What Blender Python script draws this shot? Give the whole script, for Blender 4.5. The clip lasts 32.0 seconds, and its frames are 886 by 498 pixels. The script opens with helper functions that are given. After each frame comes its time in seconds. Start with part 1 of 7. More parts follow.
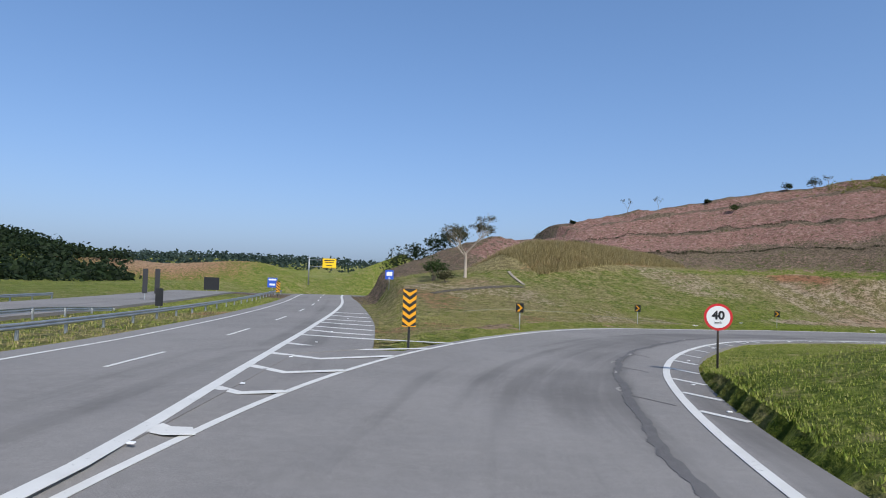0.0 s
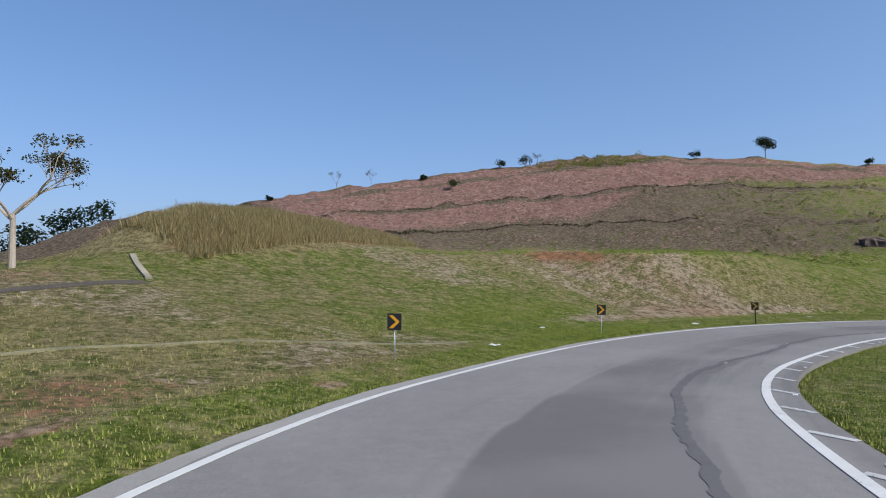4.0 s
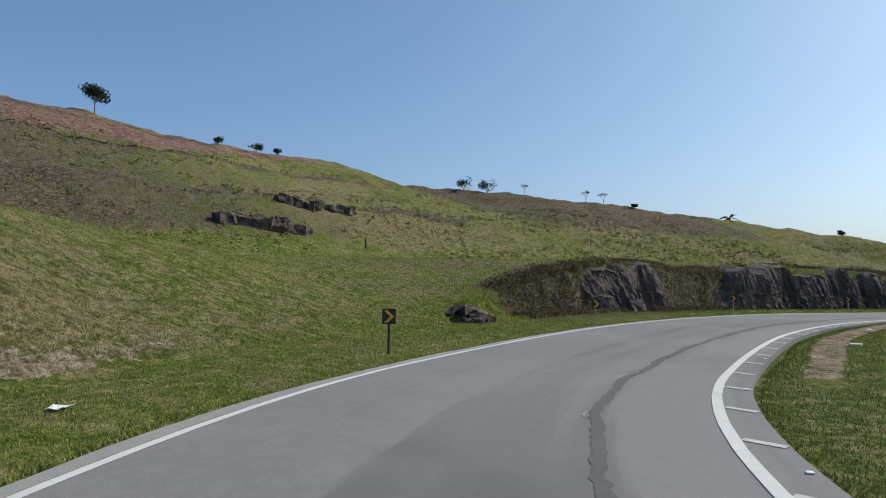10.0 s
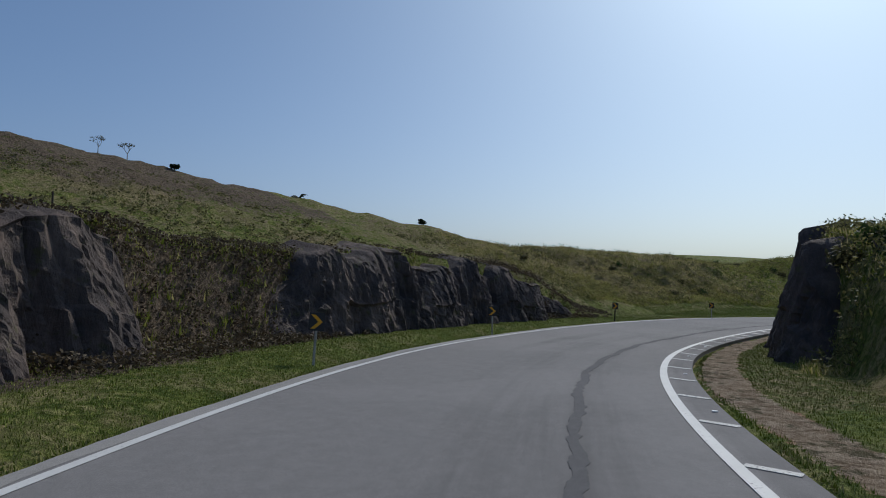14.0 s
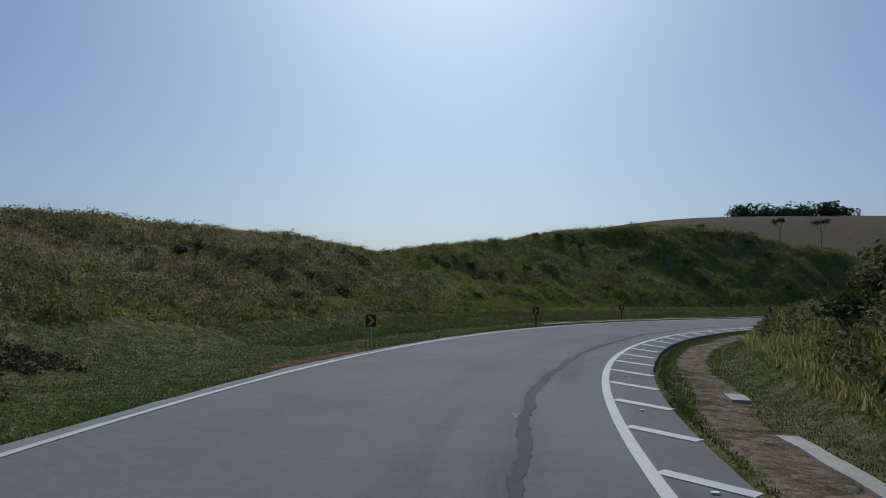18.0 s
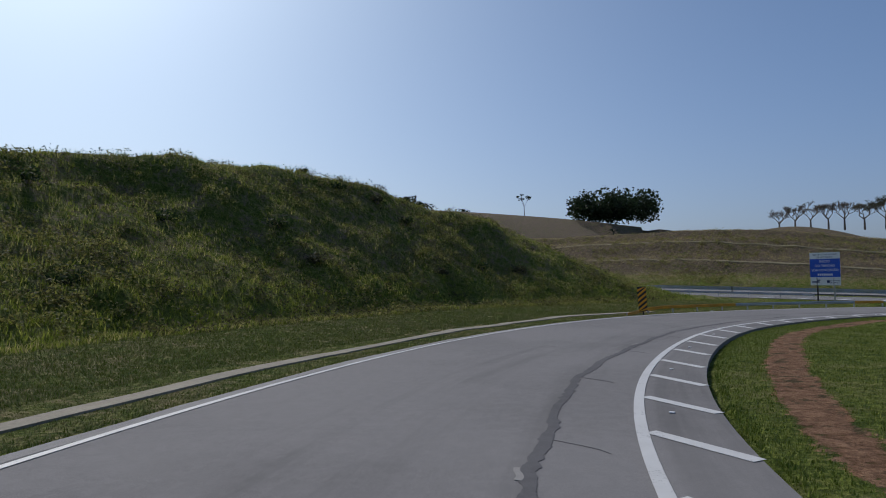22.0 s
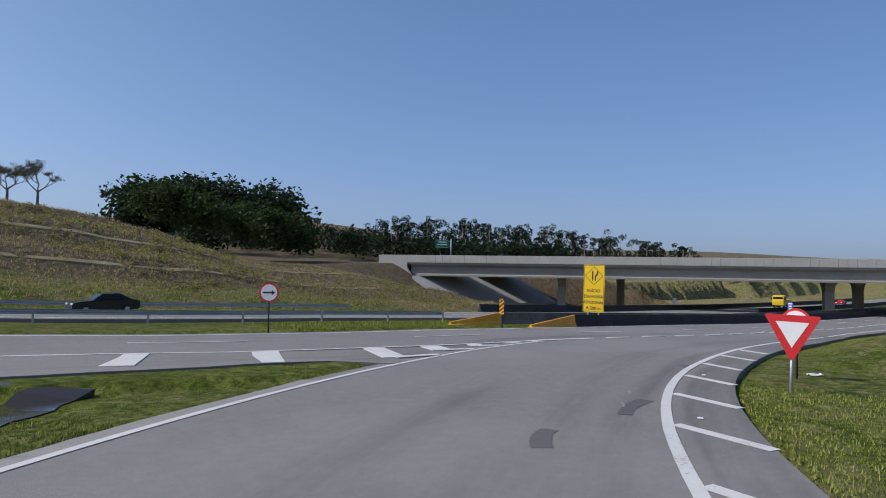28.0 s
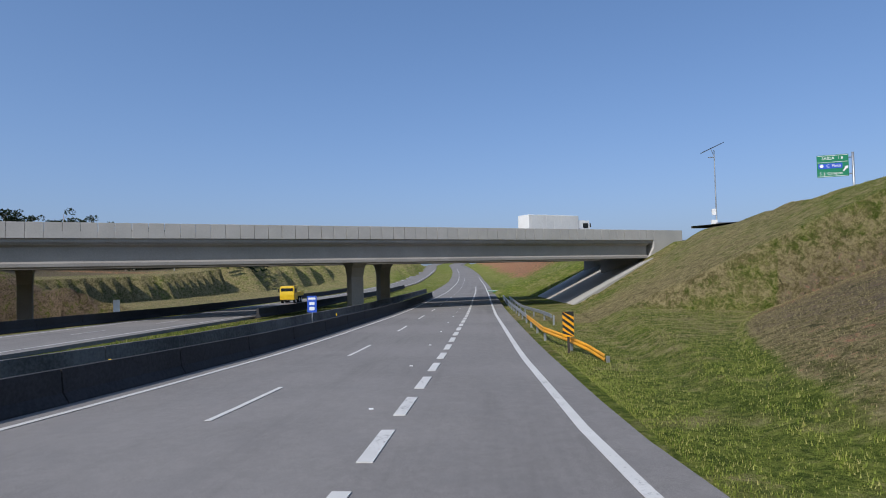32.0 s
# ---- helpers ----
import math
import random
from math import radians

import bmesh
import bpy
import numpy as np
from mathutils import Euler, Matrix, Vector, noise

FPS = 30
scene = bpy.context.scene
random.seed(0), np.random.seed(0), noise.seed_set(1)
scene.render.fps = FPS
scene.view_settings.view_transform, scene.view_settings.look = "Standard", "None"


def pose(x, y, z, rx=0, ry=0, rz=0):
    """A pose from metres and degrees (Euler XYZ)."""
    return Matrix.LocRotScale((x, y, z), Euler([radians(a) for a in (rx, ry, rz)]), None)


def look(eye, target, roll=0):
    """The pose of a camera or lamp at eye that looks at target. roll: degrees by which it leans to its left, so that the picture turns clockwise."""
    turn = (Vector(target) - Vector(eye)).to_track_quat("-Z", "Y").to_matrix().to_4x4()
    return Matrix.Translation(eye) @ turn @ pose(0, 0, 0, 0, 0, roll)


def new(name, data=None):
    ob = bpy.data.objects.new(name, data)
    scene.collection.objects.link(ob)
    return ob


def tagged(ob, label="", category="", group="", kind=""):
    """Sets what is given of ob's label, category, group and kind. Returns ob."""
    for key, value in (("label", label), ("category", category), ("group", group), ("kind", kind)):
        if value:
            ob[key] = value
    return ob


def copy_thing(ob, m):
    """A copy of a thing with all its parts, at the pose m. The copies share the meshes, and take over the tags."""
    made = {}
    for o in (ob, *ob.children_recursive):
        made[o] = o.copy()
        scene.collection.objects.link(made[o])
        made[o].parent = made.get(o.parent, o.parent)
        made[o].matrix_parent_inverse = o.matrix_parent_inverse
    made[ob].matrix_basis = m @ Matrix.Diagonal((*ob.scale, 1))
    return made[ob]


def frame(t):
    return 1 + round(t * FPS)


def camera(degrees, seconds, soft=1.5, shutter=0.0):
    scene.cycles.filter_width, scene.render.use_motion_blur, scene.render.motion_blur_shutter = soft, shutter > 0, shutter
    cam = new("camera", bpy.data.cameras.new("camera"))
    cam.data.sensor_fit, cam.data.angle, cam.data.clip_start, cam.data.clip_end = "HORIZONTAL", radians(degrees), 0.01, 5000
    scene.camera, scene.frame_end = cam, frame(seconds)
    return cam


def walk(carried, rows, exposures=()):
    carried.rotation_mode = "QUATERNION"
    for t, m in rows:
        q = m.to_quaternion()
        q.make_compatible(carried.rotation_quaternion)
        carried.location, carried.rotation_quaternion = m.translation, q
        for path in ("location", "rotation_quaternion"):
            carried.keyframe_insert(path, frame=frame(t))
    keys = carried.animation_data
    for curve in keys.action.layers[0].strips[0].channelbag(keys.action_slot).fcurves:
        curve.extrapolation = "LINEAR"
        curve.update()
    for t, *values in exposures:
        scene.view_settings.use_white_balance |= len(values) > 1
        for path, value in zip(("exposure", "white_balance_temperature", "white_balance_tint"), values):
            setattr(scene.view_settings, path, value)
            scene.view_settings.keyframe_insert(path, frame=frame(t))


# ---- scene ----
# ---- the camera and its drive ----
cam = camera(69.3, 32.0, 1.0)
# seconds, x, y, z, yaw, pitch, roll
PATH = [
    (0.0, -0.02, -0.13, 2.69, 0.05, 2.32, 1.77),
    (0.5, 0.24, 4.30, 2.60, -0.93, 2.40, 1.41),
    (1.0, 0.66, 8.44, 2.49, -2.59, 2.40, 0.81),
    (1.5, 1.21, 13.03, 2.45, -5.01, 2.35, 0.73),
    (2.0, 1.99, 17.49, 2.39, -7.87, 2.29, 0.94),
    (2.5, 3.09, 21.95, 2.36, -11.75, 2.37, 0.46),
    (3.0, 4.52, 26.18, 2.30, -16.04, 2.11, -0.76),
    (3.5, 6.27, 30.11, 2.16, -20.65, 2.28, 0.09),
    (4.0, 8.33, 33.72, 2.14, -25.92, 2.00, -0.30),
    (4.5, 10.72, 37.02, 2.15, -30.49, 1.34, -1.06),
    (5.0, 13.15, 40.26, 2.06, -34.73, 1.88, -0.77),
    (5.5, 15.85, 43.34, 1.92, -38.62, 2.06, -0.59),
    (6.0, 18.77, 46.28, 1.70, -42.31, 2.04, -0.46),
    (6.5, 21.91, 49.06, 1.48, -46.11, 1.77, -0.39),
    (7.0, 25.51, 51.55, 1.34, -50.54, 1.93, -0.95),
    (7.5, 29.11, 54.02, 1.28, -54.67, 2.25, -1.02),
    (8.0, 32.87, 56.08, 1.13, -58.82, 2.28, 0.04),
    (8.5, 37.14, 57.85, 1.02, -64.11, 2.21, -0.07),
    (9.0, 41.75, 59.38, 0.85, -69.85, 2.16, -0.66),
    (9.5, 46.42, 60.28, 0.80, -74.91, 2.22, 0.40),
    (10.0, 50.97, 60.81, 0.74, -79.78, 1.94, -0.33),
    (10.5, 55.89, 60.96, 0.65, -84.85, 1.70, -0.21),
    (11.0, 61.19, 60.78, 0.52, -89.70, 2.02, -0.40),
    (11.5, 66.45, 60.31, 0.46, -94.24, 2.47, -0.20),
    (12.0, 71.42, 59.42, 0.41, -98.49, 2.45, 0.57),
    (12.5, 76.52, 58.04, 0.23, -103.16, 2.38, 0.91),
    (13.0, 81.66, 56.16, 0.09, -107.86, 1.92, 1.53),
    (13.5, 86.68, 54.03, -0.02, -112.50, 2.13, 0.94),
    (14.0, 91.54, 51.35, -0.06, -116.93, 1.79, 1.32),
    (14.5, 96.33, 48.15, -0.16, -120.88, 1.72, 1.16),
    (15.0, 100.88, 44.62, -0.28, -124.98, 1.94, 0.82),
    (15.5, 105.19, 40.76, -0.41, -129.06, 2.13, 0.66),
    (16.0, 109.29, 36.52, -0.59, -133.03, 2.28, 0.62),
    (16.5, 113.16, 31.90, -0.80, -136.98, 2.44, 0.65),
    (17.0, 116.83, 26.89, -1.03, -141.09, 2.34, 0.90),
    (17.5, 120.27, 21.49, -1.25, -145.00, 2.65, 0.91),
    (18.0, 123.63, 15.69, -1.42, -148.60, 2.62, 0.49),
    (18.5, 126.66, 9.49, -1.56, -152.25, 2.24, 0.74),
    (19.0, 129.40, 3.18, -1.74, -156.04, 2.67, 0.83),
    (19.5, 131.76, -3.53, -1.89, -160.31, 2.42, -0.11),
    (20.0, 133.54, -10.77, -2.07, -164.53, 2.19, 0.09),
    (20.5, 134.92, -18.20, -2.29, -168.65, 2.00, 0.62),
    (21.0, 135.67, -25.80, -2.50, -173.45, 1.90, 0.26),
    (21.5, 135.55, -33.68, -2.67, -178.94, 1.94, -0.55),
    (22.0, 134.86, -41.53, -2.83, -184.25, 2.37, -1.15),
    (22.5, 133.43, -49.03, -3.01, -189.28, 2.23, 0.05),
    (23.0, 131.40, -56.15, -3.16, -194.64, 2.05, -0.33),
    (23.5, 128.73, -62.76, -3.28, -199.80, 2.19, -0.23),
    (24.0, 125.41, -69.10, -3.36, -205.46, 2.21, -0.35),
    (24.5, 121.31, -75.23, -3.49, -211.97, 2.75, -0.94),
    (25.0, 116.93, -80.68, -3.58, -218.37, 3.30, -1.49),
    (25.5, 112.23, -85.50, -3.71, -223.99, 2.64, 1.05),
    (26.0, 107.13, -89.82, -3.88, -229.41, 2.50, 1.01),
    (26.5, 101.74, -93.53, -4.07, -234.89, 2.44, 1.07),
    (27.0, 96.13, -96.63, -4.20, -240.44, 2.40, 1.24),
    (27.5, 90.37, -99.11, -4.32, -245.87, 2.32, 1.52),
    (28.0, 84.52, -100.92, -4.47, -250.85, 2.30, 0.93),
    (28.5, 78.09, -102.32, -4.58, -256.27, 2.32, 0.89),
    (29.0, 71.64, -103.04, -4.69, -262.42, 2.68, 1.14),
    (29.5, 65.17, -103.06, -4.83, -268.34, 2.69, 1.63),
    (30.0, 58.76, -102.39, -4.94, -274.14, 2.52, 1.40),
    (30.5, 52.05, -100.80, -5.09, -279.82, 2.75, 0.82),
    (31.0, 45.12, -98.73, -5.35, -285.11, 2.29, 0.04),
    (31.5, 38.05, -96.25, -5.64, -289.31, 2.29, -0.81),
    (32.0, 30.94, -93.48, -5.90, -292.46, 1.93, -1.32),
]
walk(cam, [(t, pose(x, y, z, 90 + pitch, 0, yaw) @ pose(0, 0, 0, 0, 0, roll)) for t, x, y, z, yaw, pitch, roll in PATH],
     exposures=[(0, -0.1, 6500, 11), (4, -0.1, 6500, 11), (7, -0.15, 6600, 9), (10, -0.3, 6750, 6), (13, -0.8, 6450, 9), (16.5, -1.3, 6050, 10), (19, -1.3, 6050, 10), (21, -1.2, 6250, 11), (22, -0.95, 6400, 13), (23, -0.85, 6450, 14), (25, -0.78, 6550, 15), (28, -0.4, 6500, 14), (30, -0.3, 6500, 13), (32, -0.33, 6500, 13)])

# ---- sky and sun ----
HAZE = 2.65
SUN_AZ, SUN_EL = 150.0, 43.0      # clockwise from +y, and above the horizon
world = bpy.data.worlds.new("sky")
scene.world = world
world.use_nodes = True
wn = world.node_tree
sky = wn.nodes.new("ShaderNodeTexSky")
sky.sky_type = "NISHITA"
sky.sun_disc = False
sky.sun_elevation, sky.sun_rotation = radians(SUN_EL), radians(SUN_AZ)
sky.altitude, sky.air_density, sky.dust_density, sky.ozone_density = 100, 1.0, 3.0, 4.0
tone = wn.nodes.new("ShaderNodeMix")
tone.data_type, tone.blend_type = "RGBA", "MULTIPLY"
tone.inputs[0].default_value, tone.inputs[7].default_value = 1.0, (0.80, 0.95, 1.16, 1)
wn.links.new(sky.outputs[0], tone.inputs[6])
wn.links.new(tone.outputs[2], wn.nodes["Background"].inputs[0])
wn.nodes["Background"].inputs[1].default_value = 0.05
# the dry-season haze: a turbid sky laid over the clear one
haze = wn.nodes.new("ShaderNodeTexSky")
haze.sky_type = "HOSEK_WILKIE"
haze.turbidity, haze.ground_albedo = 6.5, 0.25
haze.sun_direction = (math.sin(radians(SUN_AZ)) * math.cos(radians(SUN_EL)), math.cos(radians(SUN_AZ)) * math.cos(radians(SUN_EL)), math.sin(radians(SUN_EL)))
haze_bg = wn.nodes.new("ShaderNodeBackground")
haze_bg.inputs[1].default_value = HAZE
both = wn.nodes.new("ShaderNodeAddShader")
warm = wn.nodes.new("ShaderNodeMix")
warm.data_type, warm.blend_type = "RGBA", "MULTIPLY"
warm.inputs[0].default_value, warm.inputs[7].default_value = 1.0, (0.82, 0.975, 1.16, 1)
wn.links.new(haze.outputs[0], warm.inputs[6])
wn.links.new(warm.outputs[2], haze_bg.inputs[0])
wn.links.new(wn.nodes["Background"].outputs[0], both.inputs[0])
wn.links.new(haze_bg.outputs[0], both.inputs[1])
wn.links.new(both.outputs[0], wn.nodes["World Output"].inputs[0])
sun = new("sun", bpy.data.lights.new("sun", "SUN"))
sun.data.energy, sun.data.angle, sun.data.color = 4.2, radians(0.53), (1.0, 0.95, 0.87)
sun_dir = Vector((math.sin(radians(SUN_AZ)) * math.cos(radians(SUN_EL)), math.cos(radians(SUN_AZ)) * math.cos(radians(SUN_EL)), math.sin(radians(SUN_EL))))
sun.matrix_world = look((0, 0, 200), Vector((0, 0, 200)) - sun_dir)


# ---- small tools ----
def smooth(a, b, v):
    u = np.clip((np.asarray(v, float) - a) / (b - a), 0, 1)
    return u * u * (3 - 2 * u)


def hash2(i, j, seed):
    h = (i.astype(np.int64) * 374761393 + j.astype(np.int64) * 668265263 + seed * 1274126177) & 0x7FFFFFFF
    h = ((h ^ (h >> 13)) * 1103515245) & 0x7FFFFFFF
    return ((h ^ (h >> 16)) & 0xFFFF) / 65535.0


def vnoise(x, y, seed=0):
    """Value noise from 0 to 1."""
    i, j = np.floor(x), np.floor(y)
    u, v = x - i, y - j
    u, v = u * u * (3 - 2 * u), v * v * (3 - 2 * v)
    a, b, c, d = hash2(i, j, seed), hash2(i + 1, j, seed), hash2(i, j + 1, seed), hash2(i + 1, j + 1, seed)
    return (a * (1 - u) + b * u) * (1 - v) + (c * (1 - u) + d * u) * v


def fbm(x, y, octaves=4, seed=0):
    s, a, t = 0, 1.0, 0
    for k in range(octaves):
        s = s + a * vnoise(x * 2 ** k + 17 * k, y * 2 ** k - 31 * k, seed + k)
        t, a = t + a, a * 0.5
    return s / t


def link_mesh(name, verts, faces, material, parent=None, shade=False):
    me = bpy.data.meshes.new(name)
    me.from_pydata([tuple(map(float, v)) for v in verts], [], faces)
    if material:
        me.materials.append(material)
    if shade:
        me.polygons.foreach_set("use_smooth", [True] * len(me.polygons))
    me.update()
    ob = new(name, me)
    ob.parent = parent
    return ob


def part(name, bm, material, parent=None, label="", shade=False):
    """Links a bmesh as one mesh object under a thing or a part."""
    me = bpy.data.meshes.new(name)
    bm.to_mesh(me)
    bm.free()
    if material:
        me.materials.append(material)
    if shade:
        me.polygons.foreach_set("use_smooth", [True] * len(me.polygons))
    ob = new(name, me)
    ob.parent = parent
    return tagged(ob, label)


def box(bm, size, at, rz=0.0, bevel=0.0, m=None):
    """A bevelled block added to bm."""
    mat4 = (m or Matrix()) @ Matrix.Translation(at) @ Matrix.Rotation(rz, 4, "Z") @ Matrix.Diagonal((*size, 1))
    made = bmesh.ops.create_cube(bm, size=1.0, matrix=mat4)
    if bevel:
        edges = list({e for v in made["verts"] for e in v.link_edges})
        bmesh.ops.bevel(bm, geom=edges, offset=bevel, segments=1, affect="EDGES")
    return bm


def rod(bm, a, b, r1, r2=None, seg=8):
    a, b = Vector(a), Vector(b)
    d = b - a
    m = Matrix.Translation((a + b) / 2) @ d.to_track_quat("Z", "Y").to_matrix().to_4x4()
    bmesh.ops.create_cone(bm, cap_ends=True, segments=seg, radius1=r1, radius2=r1 if r2 is None else r2, depth=d.length, matrix=m)
    return bm


def extrude_outline(bm, pts, depth, m=Matrix()):
    """A flat outline in x, z with a thickness along y, placed by m. Front at y = -depth/2."""
    front = [bm.verts.new(m @ Vector((x, -depth / 2, z))) for x, z in pts]
    back = [bm.verts.new(m @ Vector((x, depth / 2, z))) for x, z in pts]
    bm.faces.new(front)
    bm.faces.new(back[::-1])
    n = len(pts)
    for i in range(n):
        bm.faces.new((front[i], back[i], back[(i + 1) % n], front[(i + 1) % n]))
    bmesh.ops.recalc_face_normals(bm, faces=bm.faces)
    return bm


# ---- materials ----
class Nodes:
    """A short way to wire a node material."""

    def __init__(self, name):
        self.mat = bpy.data.materials.new(name)
        self.mat.use_nodes = True
        self.t = self.mat.node_tree
        self.bsdf = self.t.nodes["Principled BSDF"]
        self.coord = self.t.nodes.new("ShaderNodeNewGeometry").outputs["Position"]

    def add(self, kind, **put):
        n = self.t.nodes.new("ShaderNode" + kind)
        for k, v in put.items():
            self.plug(v, n.inputs[k.replace("_", " ")])
        return n

    def plug(self, v, socket):
        if isinstance(v, bpy.types.NodeSocket):
            self.t.links.new(v, socket)
        else:
            socket.default_value = v

    def noise(self, scale, detail=4.0, rough=0.6, stretch=None, vector=None, distort=0.0):
        v = vector or self.coord
        if stretch:
            m = self.add("Mapping", Vector=v)
            m.inputs["Scale"].default_value = stretch
            v = m.outputs[0]
        n = self.add("TexNoise", Vector=v, Scale=scale, Detail=detail, Roughness=rough, Distortion=distort)
        return n.outputs[0]

    def step(self, v, lo, hi, a=0.0, b=1.0):
        n = self.add("MapRange", Value=v)
        n.interpolation_type = "SMOOTHSTEP"
        for k, x in zip(("From Min", "From Max", "To Min", "To Max"), (lo, hi, a, b)):
            n.inputs[k].default_value = x
        return n.outputs[0]

    def mix(self, fac, a, b, kind="MIX"):
        n = self.t.nodes.new("ShaderNodeMix")
        n.data_type, n.blend_type = "RGBA", kind
        self.plug(fac, n.inputs[0])
        self.plug((*a, 1) if isinstance(a, tuple) else a, n.inputs[6])
        self.plug((*b, 1) if isinstance(b, tuple) else b, n.inputs[7])
        return n.outputs[2]

    def math(self, op, a, b=0.0):
        n = self.t.nodes.new("ShaderNodeMath")
        n.operation = op
        self.plug(a, n.inputs[0])
        self.plug(b, n.inputs[1])
        return n.outputs[0]

    def attr(self, name):
        n = self.t.nodes.new("ShaderNodeAttribute")
        n.attribute_name = name
        s = self.t.nodes.new("ShaderNodeSeparateColor")
        self.t.links.new(n.outputs["Color"], s.inputs[0])
        return s.outputs

    def random(self):
        return self.t.nodes.new("ShaderNodeObjectInfo").outputs["Random"]

    def island(self):
        return self.t.nodes.new("ShaderNodeNewGeometry").outputs["Random Per Island"]

    def bump(self, height, strength, distance):
        n = self.add("Bump", Height=height, Strength=strength, Distance=distance)
        self.t.links.new(n.outputs[0], self.bsdf.inputs["Normal"])

    def done(self, colour, rough=0.8, metal=0.0, spec=0.5):
        self.plug((*colour, 1) if isinstance(colour, tuple) else colour, self.bsdf.inputs["Base Color"])
        self.plug(rough, self.bsdf.inputs["Roughness"])
        self.plug(metal, self.bsdf.inputs["Metallic"])
        self.bsdf.inputs["Specular IOR Level"].default_value = spec
        return self.mat

    def thin(self, colour, rough=0.7, spec=0.25, glow=0.35):
        """A leaf or blade, which lets part of the light through."""
        self.done(colour, rough, 0.0, spec)
        t = self.add("BsdfTranslucent", Color=colour)
        m = self.t.nodes.new("ShaderNodeMixShader")
        m.inputs[0].default_value = glow
        self.t.links.new(self.bsdf.outputs[0], m.inputs[1])
        self.t.links.new(t.outputs[0], m.inputs[2])
        self.t.links.new(m.outputs[0], self.t.nodes["Material Output"].inputs[0])
        return self.mat


def simple(name, colour, rough=0.6, metal=0.0, wear=0.25, scale=6.0, spec=0.5, bump=0.0):
    """A plain paint, metal or concrete with grain and stains at two scales."""
    n = Nodes(name)
    big, fine = n.noise(scale * 0.25), n.noise(scale * 6, 3)
    v = n.math("ADD", n.math("MULTIPLY", big, wear * 1.2), n.math("MULTIPLY", fine, wear * 0.8))
    dark = tuple(c * (1 - wear) for c in colour)
    lite = tuple(min(1, c * (1 + wear * 0.6)) for c in colour)
    col = n.mix(n.step(v, wear * 0.6, wear * 1.4), dark, lite)
    if bump:
        n.bump(fine, bump, 0.02)
    return n.done(col, n.step(big, 0.3, 0.7, rough * 0.9, min(1, rough * 1.1)), metal, spec)


def ground_material():
    n = Nodes("turf_and_soil")
    earth, dry, pale = n.attr("soil")[:3]
    at = n.t.nodes.new("ShaderNodeAttribute")
    at.attribute_name = "soil"
    mid, clump, fine, grit = n.noise(0.5, 6, 0.65), n.noise(1.7, 6, 0.72, None, None, 0.6), n.noise(5.0, 5, 0.75), n.noise(26.0, 3, 0.7)
    wide = n.noise(0.13, 4, 0.6)
    half = lambda v, k: n.math("MULTIPLY", n.math("SUBTRACT", v, 0.5), k)
    mix2 = n.math("ADD", n.math("MULTIPLY", clump, 0.55), n.math("MULTIPLY", fine, 0.45))
    tone = n.step(mix2, 0.40, 0.61)
    green = n.mix(tone, (0.070, 0.105, 0.013), (0.235, 0.275, 0.050))
    green = n.mix(n.step(n.math("ADD", mid, half(wide, 0.8)), 0.45, 0.70, 0.0, 0.55), green, (0.29, 0.265, 0.095))
    straw = n.mix(tone, (0.14, 0.112, 0.048), (0.42, 0.35, 0.175))
    d = n.step(n.math("ADD", dry, n.math("ADD", half(mid, 1.0), half(clump, 1.3))), 0.25, 0.75)
    turf = n.mix(d, green, straw)
    b = n.step(n.math("ADD", at.outputs["Alpha"], n.math("ADD", half(mid, 0.9), half(clump, 2.0))), 0.30, 0.80)
    turf = n.mix(b, turf, n.mix(tone, (0.070, 0.052, 0.036), (0.25, 0.19, 0.135)))
    tuft = n.step(n.noise(0.85, 5, 0.7, None, None, 1.0), 0.60, 0.66, 0.0, 0.75)
    turf = n.mix(n.math("MULTIPLY", tuft, n.step(n.math("ADD", at.outputs["Alpha"], dry), 0.6, 1.1)), turf, (0.055, 0.060, 0.022))
    red = n.mix(tone, (0.150, 0.075, 0.060), (0.40, 0.235, 0.195))
    red = n.mix(n.step(n.noise(0.9, 6, 0.7, (1, 1, 0.4)), 0.52, 0.64, 0.0, 0.6), red, (0.46, 0.32, 0.28))
    orange = n.mix(tone, (0.22, 0.105, 0.055), (0.47, 0.245, 0.13))
    chalk = n.mix(tone, (0.24, 0.17, 0.105), (0.56, 0.45, 0.32))
    bare = n.mix(n.step(pale, 0.5, 0.95), n.mix(n.step(pale, 0.12, 0.5), red, orange), chalk)
    weed = n.step(n.noise(1.1, 6, 0.72), 0.53, 0.61, 0.0, 0.85)
    bare = n.mix(weed, bare, n.mix(fine, (0.055, 0.05, 0.022), (0.15, 0.13, 0.06)))
    e = n.step(n.math("ADD", n.math("SUBTRACT", earth, n.step(earth, 0.02, 0.16, 0.35, 0.0)), n.math("ADD", half(mid, 0.5), n.math("ADD", half(clump, 1.5), half(fine, 0.9)))), 0.38, 0.60)
    col = n.mix(e, turf, bare)
    n.bump(n.math("ADD", n.math("ADD", fine, n.math("MULTIPLY", clump, 1.6)), n.math("MULTIPLY", grit, 0.5)), 1.0, 0.28)
    return n.done(col, 0.95, 0, 0.12)


